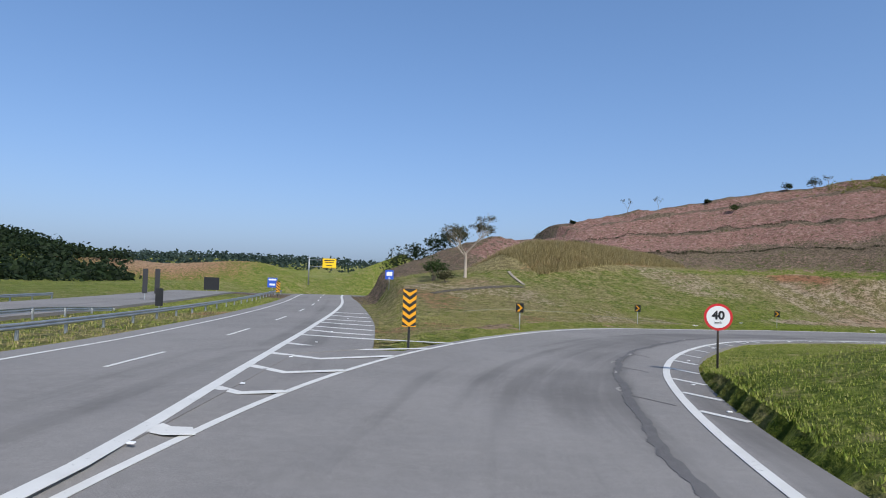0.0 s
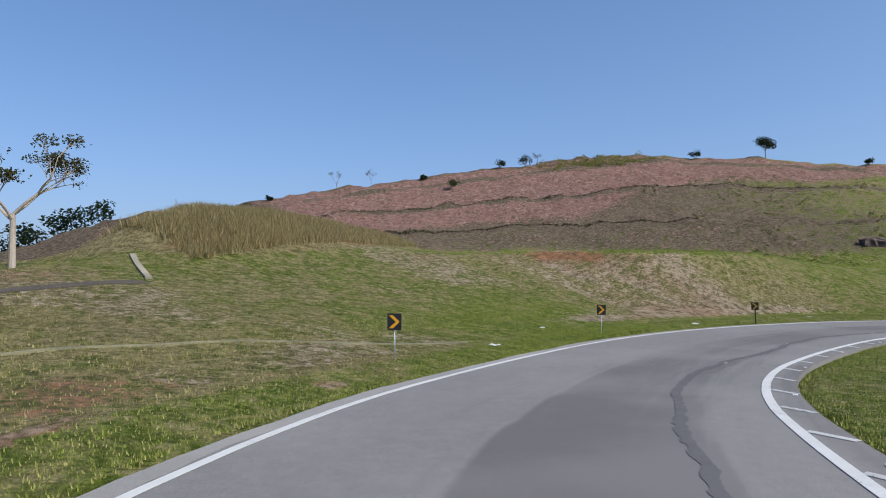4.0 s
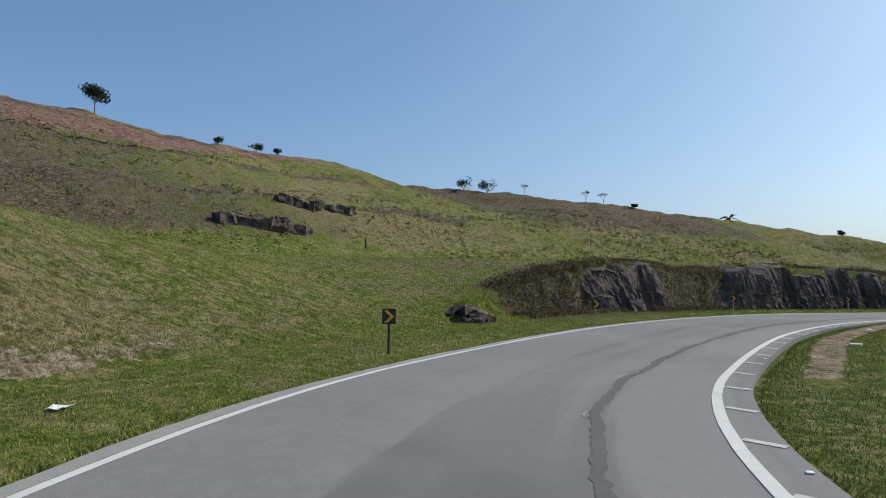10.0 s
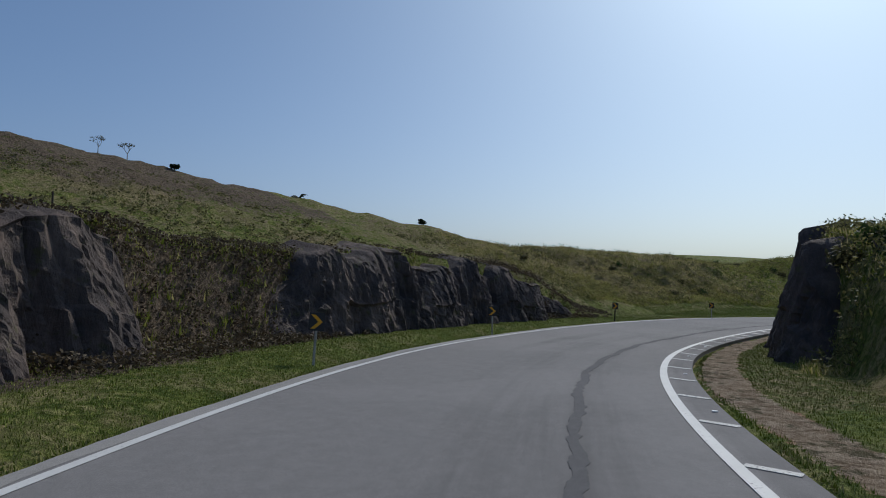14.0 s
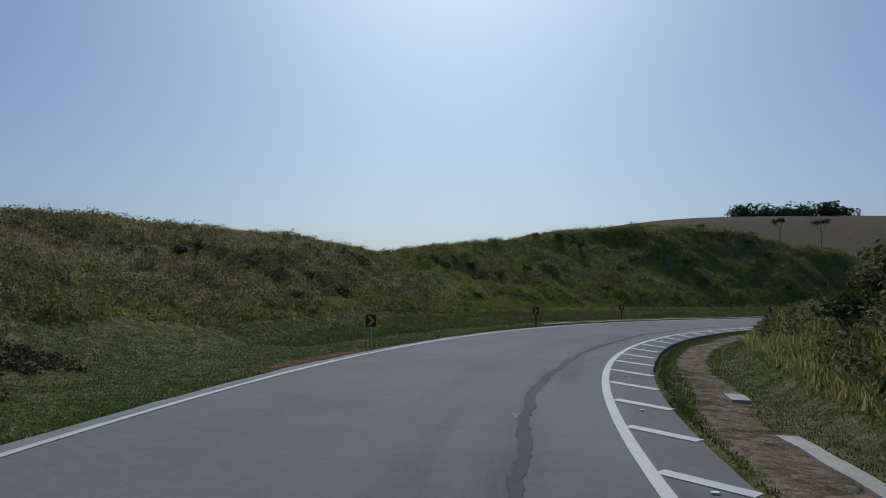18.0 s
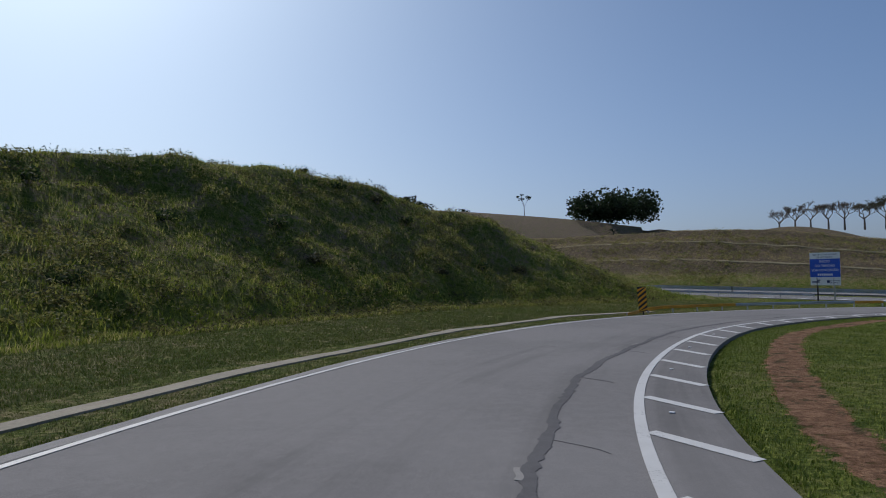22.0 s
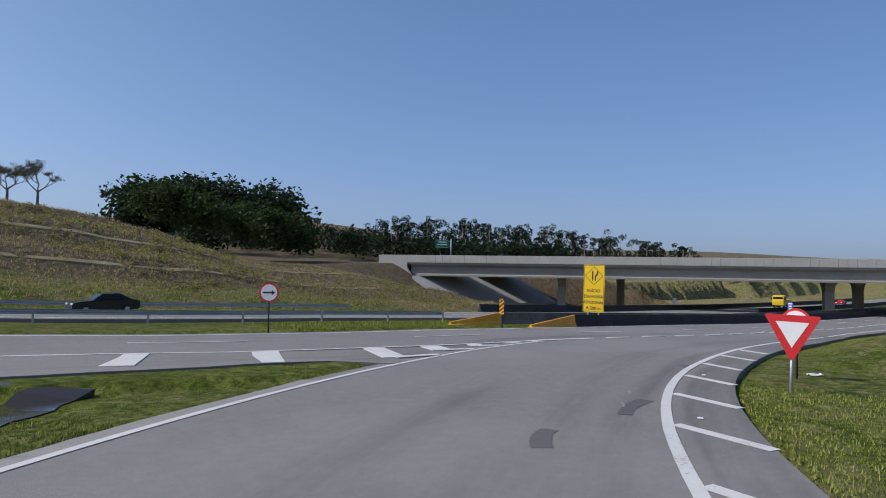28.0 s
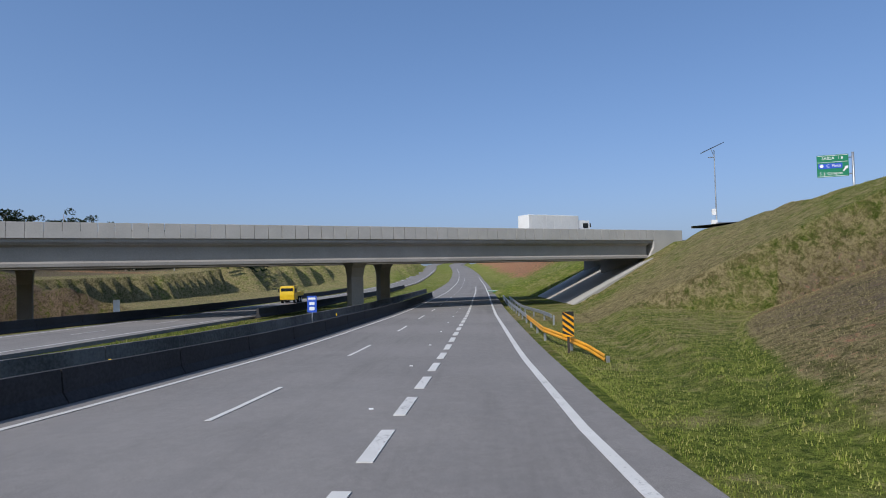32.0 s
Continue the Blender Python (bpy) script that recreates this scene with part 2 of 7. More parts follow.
def asphalt_material(name, base, patch):
    """Worn asphalt with grit, tyre-polished streaks and darker repairs."""
    n = Nodes(name)
    grit, blot, wide = n.noise(60, 2, 0.7), n.noise(0.8, 6, 0.65), n.noise(0.11, 3)
    a = n.mix(n.step(grit, 0.3, 0.75), tuple(c * 0.72 for c in base), tuple(c * 1.22 for c in base))
    mott = n.noise(3.0, 7, 0.8)
    a = n.mix(n.step(mott, 0.40, 0.62), n.mix(0.09, a, (0.05, 0.05, 0.05)), n.mix(0.04, a, (0.45, 0.44, 0.43)))
    wear, across, along = n.attr("wear")[:3]
    lane = n.add("CombineXYZ", X=across, Y=n.math("MULTIPLY", along, 0.045)).outputs[0]
    track = n.noise(1.1, 4, 0.65, None, lane)
    thin = n.noise(7.0, 3, 0.6, None, lane)
    a = n.mix(n.step(blot, 0.45, 0.75, 0.0, 0.45), a, patch)
    streak = n.noise(1.6, 5, 0.7, None, None, 1.5)
    w = n.math("ADD", wear, n.math("MULTIPLY", n.math("SUBTRACT", streak, 0.5), 0.55))
    w = n.math("ADD", w, n.math("MULTIPLY", n.math("SUBTRACT", track, 0.48), 1.3))
    w = n.step(n.math("ADD", w, n.math("MULTIPLY", n.math("SUBTRACT", thin, 0.5), 0.5)), 0.1, 0.95)
    a = n.mix(n.math("MULTIPLY", w, 0.85), a, tuple(c * 0.56 for c in base))
    a = n.mix(n.step(wide, 0.4, 0.6, 0.0, 0.3), a, tuple(c * 1.25 for c in base))
    n.bump(grit, 0.35, 0.01)
    return n.done(a, n.step(blot, 0.3, 0.8, 0.95, 0.8), 0, 0.22)


TURF = ground_material()
ASPHALT = asphalt_material("worn_asphalt", (0.221, 0.209, 0.201), (0.170, 0.162, 0.158))
ASPHALT_DARK = asphalt_material("patched_asphalt", (0.145, 0.142, 0.146), (0.10, 0.098, 0.102))


def line_material(name, lo, hi, wear):
    """Road paint, worn through to the asphalt in specks and in longer patches."""
    n = Nodes(name)
    v = n.math("ADD", n.noise(14, 5, 0.75), n.math("MULTIPLY", n.math("SUBTRACT", n.noise(0.7, 4, 0.6), 0.5), 0.5))
    worn = n.step(v, 0.66 - wear, 0.80 - wear)
    col = n.mix(worn, n.mix(n.noise(1.2), lo, hi), (0.16, 0.155, 0.15))
    return n.done(col, 0.6)


PAINT = line_material("road_paint", (0.50, 0.49, 0.465), (0.70, 0.69, 0.66), 0.06)
PAINT_WORN = line_material("worn_road_paint", (0.36, 0.35, 0.33), (0.60, 0.59, 0.56), 0.14)
CONCRETE = simple("concrete", (0.42, 0.40, 0.37), 0.85, 0, 0.22, 2.0, 0.3, 0.25)
CONCRETE_GREY = simple("grey_stained_concrete", (0.15, 0.145, 0.14), 0.9, 0, 0.6, 1.2, 0.3, 0.25)
# stain-mottled; base near black, to put the barriers' shaded side into the colour
CONCRETE_DARK = simple("shade_dark_concrete", (0.045, 0.044, 0.046), 0.9, 0, 0.45, 1.6, 0.3, 0.25)
GALV = simple("galvanised_steel", (0.46, 0.48, 0.50), 0.42, 0.75, 0.2, 3.0)
BLACK = simple("black_paint", (0.018, 0.018, 0.02), 0.5, 0, 0.3)
YELLOW = simple("yellow_sheeting", (0.80, 0.36, 0.01), 0.45, 0, 0.10, 2.0)
SIGN_YELLOW = simple("bright_yellow_sheeting", (0.86, 0.55, 0.01), 0.45, 0, 0.06, 2.0)
WHITE = simple("white_sheeting", (0.80, 0.80, 0.80), 0.45, 0, 0.06, 2.0)
RED = simple("red_sheeting", (0.62, 0.025, 0.03), 0.45, 0, 0.08, 2.0)
BLUE = simple("blue_sheeting", (0.02, 0.09, 0.52), 0.45, 0, 0.08, 2.0)
GREEN = simple("green_sheeting", (0.0, 0.19, 0.09), 0.45, 0, 0.08, 2.0)
YPAINT = simple("yellow_paint", (0.72, 0.33, 0.02), 0.55, 0, 0.3, 3.0)

# ---- plan: the loop ramp lies round the point CX, CY ----
CX, CY = 65.0, -20.0
RAMP_TH = list(range(170, -121, -10))
RL = [70.40, 74.19, 78.79, 82.54, 85.45, 86.82, 88.28, 88.41, 87.90, 84.84, 82.66, 80.40, 78.77, 77.41, 76.65, 76.82, 77.50, 78.85, 80.69, 82.39, 84.31, 86.37, 88.48, 90.42, 91.14, 91.11, 90.10, 88.50, 84.50, 83.40]
RR = [62.30, 64.33, 68.19, 72.66, 75.52, 78.10, 78.05, 78.62, 77.89, 74.46, 72.40, 70.60, 69.00, 67.21, 65.98, 66.16, 66.98, 68.19, 69.94, 71.88, 73.92, 75.68, 77.96, 79.65, 80.97, 81.11, 80.99, 79.33, 78.42, 78.65]
RZ = [0.03, -0.18, -0.39, -0.61, -0.77, -1.40, -1.77, -2.05, -2.33, -2.63, -2.86, -3.12, -3.47, -3.92, -4.25, -4.54, -4.81, -5.14, -5.45, -5.72, -6.00, -6.18, -6.41, -6.73, -7.05, -7.35, -7.63, -7.93, -8.46, -8.95]


def ramp_edges(th):
    """Radius of the outer and inner edge line and the height of the ramp at the bearing th in degrees."""
    x = -np.asarray(th, float)
    s = [-v for v in RAMP_TH]
    return np.interp(x, s, RL), np.interp(x, s, RR), np.interp(x, s, RZ)


SHOULDER = [(172, 1.2), (150, 1.15), (142, 1.2), (128, 0.95), (110, 0.7), (99, 0.9), (74, 0.8), (62, 0.95), (45, 1.0), (30, 1.2), (18, 1.45), (5, 1.8), (-20, 1.75), (-60, 1.85), (-75, 1.75), (-112, 1.7), (-120, 1.0)]


def shoulder(th):
    """Width of the paved strip inside the inner edge line."""
    return np.interp(-np.asarray(th, float), [-a for a, _ in SHOULDER], [b for _, b in SHOULDER])


def ramp_point(th, off, up=0.0):
    """A point of the ramp: off is metres outward from the middle between the edge lines, divided by the half width when |off| <= 1."""
    a, b, z = (np.array([np.mean([f[k] for f in (ramp_edges(th - 4), ramp_edges(th), ramp_edges(th + 4))]) for k in range(3)]))
    r = (a + b) / 2 + off
    return Vector((CX + r * math.cos(radians(th)), CY + r * math.sin(radians(th)), z + up))


# crest of the land outside the ramp: bearing, radius, height
CREST_N = [(172, 130, -0.5), (140, 140, -0.6), (126, 155, -0.8), (123, 160, -0.3), (120, 160, 1.0), (118, 160, 2.3), (116, 160, 4.0), (114, 160, 6.0), (112, 162, 8.0), (108, 170, 11.4), (105, 190, 13.0), (102, 198, 15.6),
           (97, 200, 19.4), (92, 200, 22.6), (88, 200, 24.8), (83, 200, 27.9), (79, 200, 30.2), (75, 200, 32.3), (70, 200, 33.6), (65, 200, 33.0), (60, 200, 32.3), (57, 200, 31.0), (53, 200, 29.7), (48, 198, 28.7),
           (43.6, 195, 27.3), (41, 190, 22.6), (38, 170, 19.4), (34, 161, 18.0)]
CREST_S = [(30, 158, 16.5), (26, 154, 15.4), (22, 150, 13.6), (19, 142, 11.4), (16, 135, 9.5), (12, 127, 7.5), (8, 124, 5.2), (4, 120, 3.8), (0, 115, 3.3), (-4, 112, 2.9), (-8, 110, 2.4), (-12, 110, 2.0),
           (-16, 112, 0.9), (-22, 115, 2.2), (-27, 118, 3.4), (-32, 120, 4.6), (-36, 120, 6.6), (-41, 120, 7.5), (-46, 120, 8.0), (-51, 120, 7.3), (-55, 120, 6.0), (-57, 120, 4.6), (-61, 120, 3.5), (-64, 120, 1.6),
           (-67, 120, -0.9), (-70, 120, -3.4), (-74, 120, -6.0), (-80, 120, -7.5)]
CREST = CREST_N + CREST_S

# highway B: straight, through BX, BY along BD; offsets are to the right of its direction
BX, BY = 31.0, -93.5
BD = Vector((-0.8997, 0.4365)).normalized()
BN = Vector((BD.y, -BD.x))


def b_bend(s):
    """The highway bends gently before the merge and far ahead."""
    return -0.0022 * np.clip(-5 - np.asarray(s, float), 0, 90) ** 2 - 0.396 * np.clip(-95 - np.asarray(s, float), 0, 900) - 0.00008 * np.clip(np.asarray(s, float) - 120, 0, 500) ** 2


def b_coords(x, y):
    dx, dy = x - BX, y - BY
    s = dx * BD.x + dy * BD.y
    return s, dx * BN.x + dy * BN.y - b_bend(s)


def b_height(s):
    return np.interp(s, [-400, -80, -45, -40, -30, -23, -17, -10, 0, 10, 30, 75, 150, 260, 450, 800, 1300], [-5.0, -6.3, -7.30, -7.52, -7.80, -7.94, -8.13, -8.36, -8.69, -9.0, -9.62, -10.4, -11.0, -10.5, -6.0, 4.0, 20.0])


def b_point(s, off, up=0.0):
    p = Vector((BX, BY)) + BD * s + BN * (off + float(b_bend(s)))
    return Vector((p.x, p.y, float(b_height(s)) + up))


def a_centre(y):
    """Middle of the near carriageway of highway A, which runs along y."""
    y = np.asarray(y, float)
    ahead = np.where(y < 100, -0.00095 * np.clip(y, 0, 100) ** 2, -9.5 - 0.19 * (y - 100)) + 0.0016 * np.clip(y - 90, 0, 250) ** 2
    return -9.5 + ahead


def a_height(y):
    return np.interp(y, [-400, -150, -40, 0, 10, 20, 28, 45, 60, 76, 112, 130, 300], [-1.3, -1.3, -1.0, 0.0, -0.17, -0.33, -0.52, -0.75, -0.9, -1.05, -1.35, -2.2, -8.0])


def table(v, pairs):
    return np.interp(v, [a for a, _ in pairs], [b for _, b in pairs])


CLIFF = [(20, 0), (24, 1.6), (28, 3.4), (34, 4.3), (42, 4.5), (47, 3.8), (52.5, 3.6), (55, 4.2), (60, 4.3), (65, 3.3), (69, 1.8), (75, 0)]
# front edge of the grass bench above the ramp: bearing, radius, height, and the radius where the hill starts behind it
BENCH = [(140, 108, -0.6, 112), (134, 108, -0.3, 114), (130, 109, 0.5, 118), (127, 111, 1.6, 122), (123, 113.5, 2.6, 126), (118, 117, 3.1, 140), (112, 118, 3.6, 146), (104, 117, 4.1, 148), (100, 116, 4.2, 148), (97.5, 111, 4.2, 148),
         (95.5, 104.5, 4.2, 147), (92, 103.5, 4.2, 146), (88, 104, 4.2, 142), (84, 106, 3.8, 134), (78, 108, 2.9, 124), (72, 109, 2.2, 116), (66, 109, 1.9, 114), (58, 107, 2.0, 113), (50, 103, 1.7, 108), (40, 98, 1.4, 104),
         (32, 95, 0.8, 100), (24, 93, 0.0, 98), (14, 93, -0.6, 98)]
HUMP = [(-30, 0), (-14, 1.6), (2, 2.4), (20, 2.6), (27, 3.2), (31, 5.6), (36, 6.4), (44, 6.0), (50, 3.5), (60, 0)]
B_RIDGE = [(-300, 12), (-105, 7.4), (-67, 7.4), (-50, 5.9), (-40, 4.2), (-28, 2.8), (-17, 0.6), (-6, -2.8), (12, -3.4), (30, -1.9), (60, -2.0), (110, -4.0), (160, 2.0), (260, 9.0), (500, 25)]


def gauss(x, y, cx, cy, sx, sy, rot=0.0):
    c, s = math.cos(rot), math.sin(rot)
    u, v = (x - cx) * c + (y - cy) * s, -(x - cx) * s + (y - cy) * c
    return np.exp(-(u / sx) ** 2 - (v / sy) ** 2)


TRACK = [(90, -3.0), (84, -2.6), (72, -2.4), (64, -2.4), (55, -1.95), (46, -1.95), (36, -1.9), (28, -1.9), (23, -2.3), (17, -2.8), (12, -3.4), (4, -3.2), (-2, -3.4), (-9, -3.8), (-20, -3.6), (-27, -3.6), (-35, -4.2), (-50, -4.5), (-66, -4.7), (-80, -4.8)]


def track_r(th):
    """Radius of the middle of the worn wheel track inside the ramp."""
    return ramp_edges(th)[1] + np.interp(-np.asarray(th, float), [-a for a, _ in TRACK], [b for _, b in TRACK])


def land(x, y):
    """Height of the ground, and the soil: bare earth, dryness, paleness."""
    x, y = np.asarray(x, float), np.asarray(y, float)
    dx, dy = x - CX, y - CY
    r, th = np.hypot(dx, dy), np.degrees(np.arctan2(dy, dx))
    th = np.where(th < -150, th + 360, th)
    ro, ri, rz = ramp_edges(th)
    cth = [-c[0] for c in CREST]
    cr, cz = np.interp(-th, cth, [c[1] for c in CREST]), np.interp(-th, cth, [c[2] for c in CREST])
    n1, n2, n3 = fbm(x * 0.03, y * 0.03, 4, 3), fbm(x * 0.22, y * 0.22, 4, 9), fbm(x * 0.9, y * 0.9, 3, 15)
    rough = (n2 - 0.5) * 1.1 + (n3 - 0.5) * 0.5
    # outside of the ramp: verge, rock step, benched slope, crest, then a gentle fall
    verge = np.interp(-th, [-172, -140, -110, -95, -78, -70, -60, -45, -30, -20, 0, 25, 60, 80], [4, 4, 4, 6, 7, 7.5, 7.5, 5.6, 4.6, 5.5, 10, 13.5, 15, 12])
    toe = ro + verge + (n2 - 0.5) * 1.2
    cliff = table(th, CLIFF)
    u = np.clip((r - toe) / np.maximum(cr - toe, 5), 0, 1)
    k = np.floor(u * 5)
    berm = (k + smooth(0.0, 0.86, u * 5 - k) * 0.5 + np.clip((u * 5 - k) / 0.86, 0, 1) * 0.5) / 5
    tall = smooth(28, 45, th) * smooth(118, 108, th)
    benched = np.where(u < 1, u + (berm - u) * (0.35 + 0.65 * tall) * smooth(0.12, 0.25, u), 1.0)
    step = cliff * smooth(0, 1.3, r - toe)
    bq = [[-b[0] for b in BENCH]] + [[b[m] for b in BENCH] for m in (1, 2, 3)]
    rbe, zbe, rbk = (np.interp(-th, bq[0], q) for q in bq[1:])
    rbe = np.maximum(rbe, toe + 3) + (n2 - 0.5) * 2.0
    front = np.clip((r - toe) / (rbe - toe), 0, 1)
    uh = np.clip((r - rbk) / np.maximum(cr - rbk, 5), 0, 1)
    kh = np.floor(uh * 3.3)
    berm_h = (kh + np.clip((uh * 3.3 - kh) / 0.84, 0, 1)) / 3.3
    north = smooth(14, 28, th) * smooth(172, 150, th)
    gully = smooth(82, 88, th) * smooth(108, 103, th) * smooth(0.05, 0.4, front) * smooth(1.0, 0.8, front)
    shelf = rz - 0.1 + 0.3 * smooth(0.8, 3.0, r - ro) + step + np.where(front > 0, (zbe - rz - 0.2 - cliff) * (front * 0.75 + 0.25 * smooth(0, 1, front)), 0)
    shelf = shelf - gully * 0.9 * np.abs(fbm(np.radians(th) * 38, r * 0.05, 3, 53) - 0.5) * 2 + (cz - zbe) * np.where(uh > 0, uh * 0.25 + berm_h * 0.75, 0) - smooth(0, 60, r - cr) * 3.0
    mound_n = np.interp(th, [99, 102, 106, 111, 115, 117.5, 120], [0, 2.6, 3.6, 4.3, 4.2, 2.6, 0]) * np.exp(-((r - np.interp(th, [100, 111, 117], [138, 127, 123])) / np.interp(th, [102, 117], [9.0, 6.5])) ** 2)
    shelf = shelf + mound_n + (n2 - 0.5) * 0.5 * smooth(3, 9, r - ro) + (n3 - 0.5) * 0.7 * smooth(0.02, 0.2, uh) + (n2 - 0.5) * 1.5 * smooth(0.02, 0.2, uh)
    out = rz - 0.1 + 0.32 * smooth(0.8, 3.0, r - ro) * smooth(20, 80, th) * smooth(128, 112, th) + step + np.where(u > 0, (cz - rz - cliff) * benched, 0) - smooth(0, 60, r - cr) * 3.0
    lush = smooth(0.0, 0.12, u) * (1 - 0.45 * smooth(40, 70, th) * smooth(125, 110, th))
    mound = smooth(26, 8, th) * smooth(-74, -62, th) * smooth(0.02, 0.2, u) * smooth(1.05, 0.8, u)
    out = out + mound * ((fbm(x * 0.13, y * 0.13, 3, 41) - 0.5) * 3.0 + (np.abs(fbm(x * 0.3, y * 0.3, 2, 47) - 0.5) - 0.12) * 1.6)
    out = out + 0.7 * smooth(2.5, 13, r - ro) * smooth(10, -4, th) * smooth(-82, -70, th)
    out = out + rough * lush + (n2 - 0.5) * 0.25 * smooth(1.0, 5, r - ro)
    out = out * (1 - north) + shelf * north
    # inside of the loop
    d_in = ri - r
    inn = rz - 0.1 + (n2 - 0.5) * 0.25 * smooth(2, 5, d_in)
    inn = inn + (-3.5 + (n1 - 0.5) * 3 - inn) * smooth(14, 34, d_in)
    hump = table(th, HUMP)
    face = np.interp(th, [-14, 10, 24, 30, 36, 42, 47], [4.5, 4.4, 4.6, 5.2, 4.8, 5.2, 6.2])
    inn = inn + (hump + rough * 0.7 * smooth(0.3, 1.5, hump)) * smooth(face, face + np.interp(th, [20, 32], [4.0, 1.4]), d_in) * smooth(32, 18, d_in)
    inn = np.maximum(inn, 1.9 - 0.0085 * ((x - 22) ** 2 + (y - 12) ** 2) + (n2 - .5) * .4)
    spoil = 5.4 - 0.19 * np.maximum(np.hypot((x - 0) * 0.8, (y + 30)) - 8, 0) + (n2 - 0.5) * 0.8
    inn = np.where(d_in > 3.5, np.maximum(inn, np.minimum(spoil, rz + (d_in - 3.5) * 0.42)), inn)
    z = np.where(r > (ro + ri) / 2, out, inn)
    on_ramp = (r > ri - shoulder(th) - 0.25) & (r < ro + 0.9) & (th < 173) & (th > -104)
    z = np.where(on_ramp, rz - 0.2, z)
    # far country
    far = -7 + 10 * (fbm(x * 0.004, y * 0.004, 3, 21) - 0.4) * smooth(250, 500, r)
    far = far + 21 * gauss(x, y, -195, 240, 62, 85) + 23 * gauss(x, y, -340, 900, 420, 110, -0.25) + 8.5 * gauss(x, y, -104, 232, 34, 26) + 9 * gauss(x, y, -70, 250, 22, 30)
    far = far + 22 * gauss(x, y, 5, 335, 50, 60) + 30 * gauss(x, y, 210, 330, 150, 130)
    far = far + 12 * gauss(x, y, 255, -430, 90, 80) + 17 * gauss(x, y, -8, -246, 50, 50)
    far = far + 46 * gauss(x, y, 130, -480, 260, 130) + 16 * gauss(x, y, 330, -200, 120, 140)
    far = far + 30 * gauss(x, y, -260, -330, 150, 120, 0.5) + 20 * gauss(x, y, -420, -150, 150, 260) + 16 * gauss(x, y, -210, -12, 60, 50)
    wf = smooth(205, 290, np.where((th > 100) | (th < -50), r + 60 * smooth(110, 135, np.abs(th)) + 30, r))
    z = z * (1 - wf) + far * wf
    # highway B: its floor, the far bank, and the cut through the near one
    bs, bo = b_coords(x, y)
    bh = b_height(bs)
    in_b = (bs > -500) & (bs < 900)
    ridge = table(bs, B_RIDGE)
    ridge = ridge + (np.interp(bs, [90, 140, 190, 235, 275], [-9.5, -8.0, -5.5, -4.0, -8.0]) - ridge) * smooth(85, 110, bs)
    v = np.clip((-bo - 40 - 36 * smooth(80, 105, bs)) / (30.0 + 30 * smooth(80, 105, bs)), 0, 1)
    bank = bh - 0.2 + (ridge - bh) * (v + 0.03 * np.sin(v * 2 * np.pi * 3)) + rough * 0.7 * smooth(0.05, 0.25, v) - smooth(0, 60, -bo - 72) * 2
    wb = smooth(-34, -40, bo) * smooth(-330, -220, bo) * smooth(420, 260, bs) * smooth(-330, -240, bs)
    z = np.where(in_b, np.maximum(z, -1e3) * (1 - wb) + np.maximum(bank, np.where(bo < -75, far, -1e3)) * wb, z)
    right = bh - 0.2 + np.maximum(bo - np.interp(bs, [-10, 5, 40, 90, 120], [9.0, 5.0, 7.5, 12.0, 8.0]), 0) * 0.50 + (n2 - 0.5) * 0.5 * smooth(5, 9, bo)
    z = np.where(in_b & (bo >= 0) & (bs > -14), np.minimum(np.where(bs > 62, np.maximum(z, np.minimum(right, -1.6)), z), right), z)
    z = np.where(in_b & (bo < 2.9) & (bo > -40) & ((r > ro + 0.8) | (bs > -25)), np.where(bo > 0.3 - 0.4 + 3.1 * smooth(-34, -14, bs), bh - 0.05, bh - 0.22) - 0.45 * smooth(-12.6, -13.2, bo) * smooth(-17, -16, bo), z)
    # highway A, and the bank that leads to the bridges
    ac, ah = a_centre(y), a_height(y)
    da = x - ac
    on_a = smooth(-50, -42, da) * smooth(np.where(y > 30, 9.8, 13.0), np.where(y > 30, 7.4, 6.8), da) * smooth(-36, -26, y) * smooth(420, 300, y)
    z = z * (1 - on_a) + (ah - 0.22) * on_a
    along = (x + 31.0) * -0.1026 + (y + 150.0) * 0.9947
    westw = (x + 31.0) * -0.9947 + (y + 150.0) * -0.1026
    skewed = along - 0.59 * np.clip(westw, np.where(along < 60, -40, 0), 28)
    pave = np.where(along < 60, -4.75 - (skewed - 3.0) * 0.61, -4.75 + (skewed - 119.5) * 0.42)
    pave = np.minimum(pave, -2.35)
    near_br = (along > -300) & (along < 185) & (westw > -40) & (westw < 60)
    ends = near_br & ((along < 45) | (along > 80))
    side = np.maximum(-westw - 1.4, 0)
    flank = np.minimum(-2.35 - np.maximum(np.maximum(side, westw - 29.0), 0) * 0.5, pave)
    floor_b = np.where(bo > -40, bh - 0.3, -99.0)
    meet = np.where(along < 60, smooth(0.0, 26.0, side), smooth(0.0, 9.0, side)) * (westw < 0) + (westw > 29) * smooth(29, 36, westw)
    open_z = np.maximum(pave - 0.3 * ((skewed > 2.9) & (skewed < 119.6)) * (westw > -1.4) * (westw < 29), floor_b)
    z = np.where(ends, np.maximum(z, flank) * meet + open_z * (1 - meet), z)
    z = np.where(near_br & ~ends & (westw > -4) & (westw < 32), np.minimum(z, bh - 0.22), z)
    z = np.where(on_ramp | ((y > -30) & (y < 26.9) & (r >= ro) & (da > 0) & (th > 140)), np.minimum(z, np.minimum(rz, ah) - 0.2), z)
    # soil: bare earth, dryness, its colour from red through orange to pale, and brown brush
    dry = 0.34 + 0.5 * (n1 - 0.5)
    hill = (r > toe)
    n4 = fbm(x * 0.06, y * 0.06, 4, 63)
    red_from = np.interp(th, [44, 48, 56, 64, 74, 82, 95, 104, 112, 120], [1.05, 0.84, 0.72, 0.64, 0.56, 0.36, 0.28, 0.25, 0.22, 0.2])
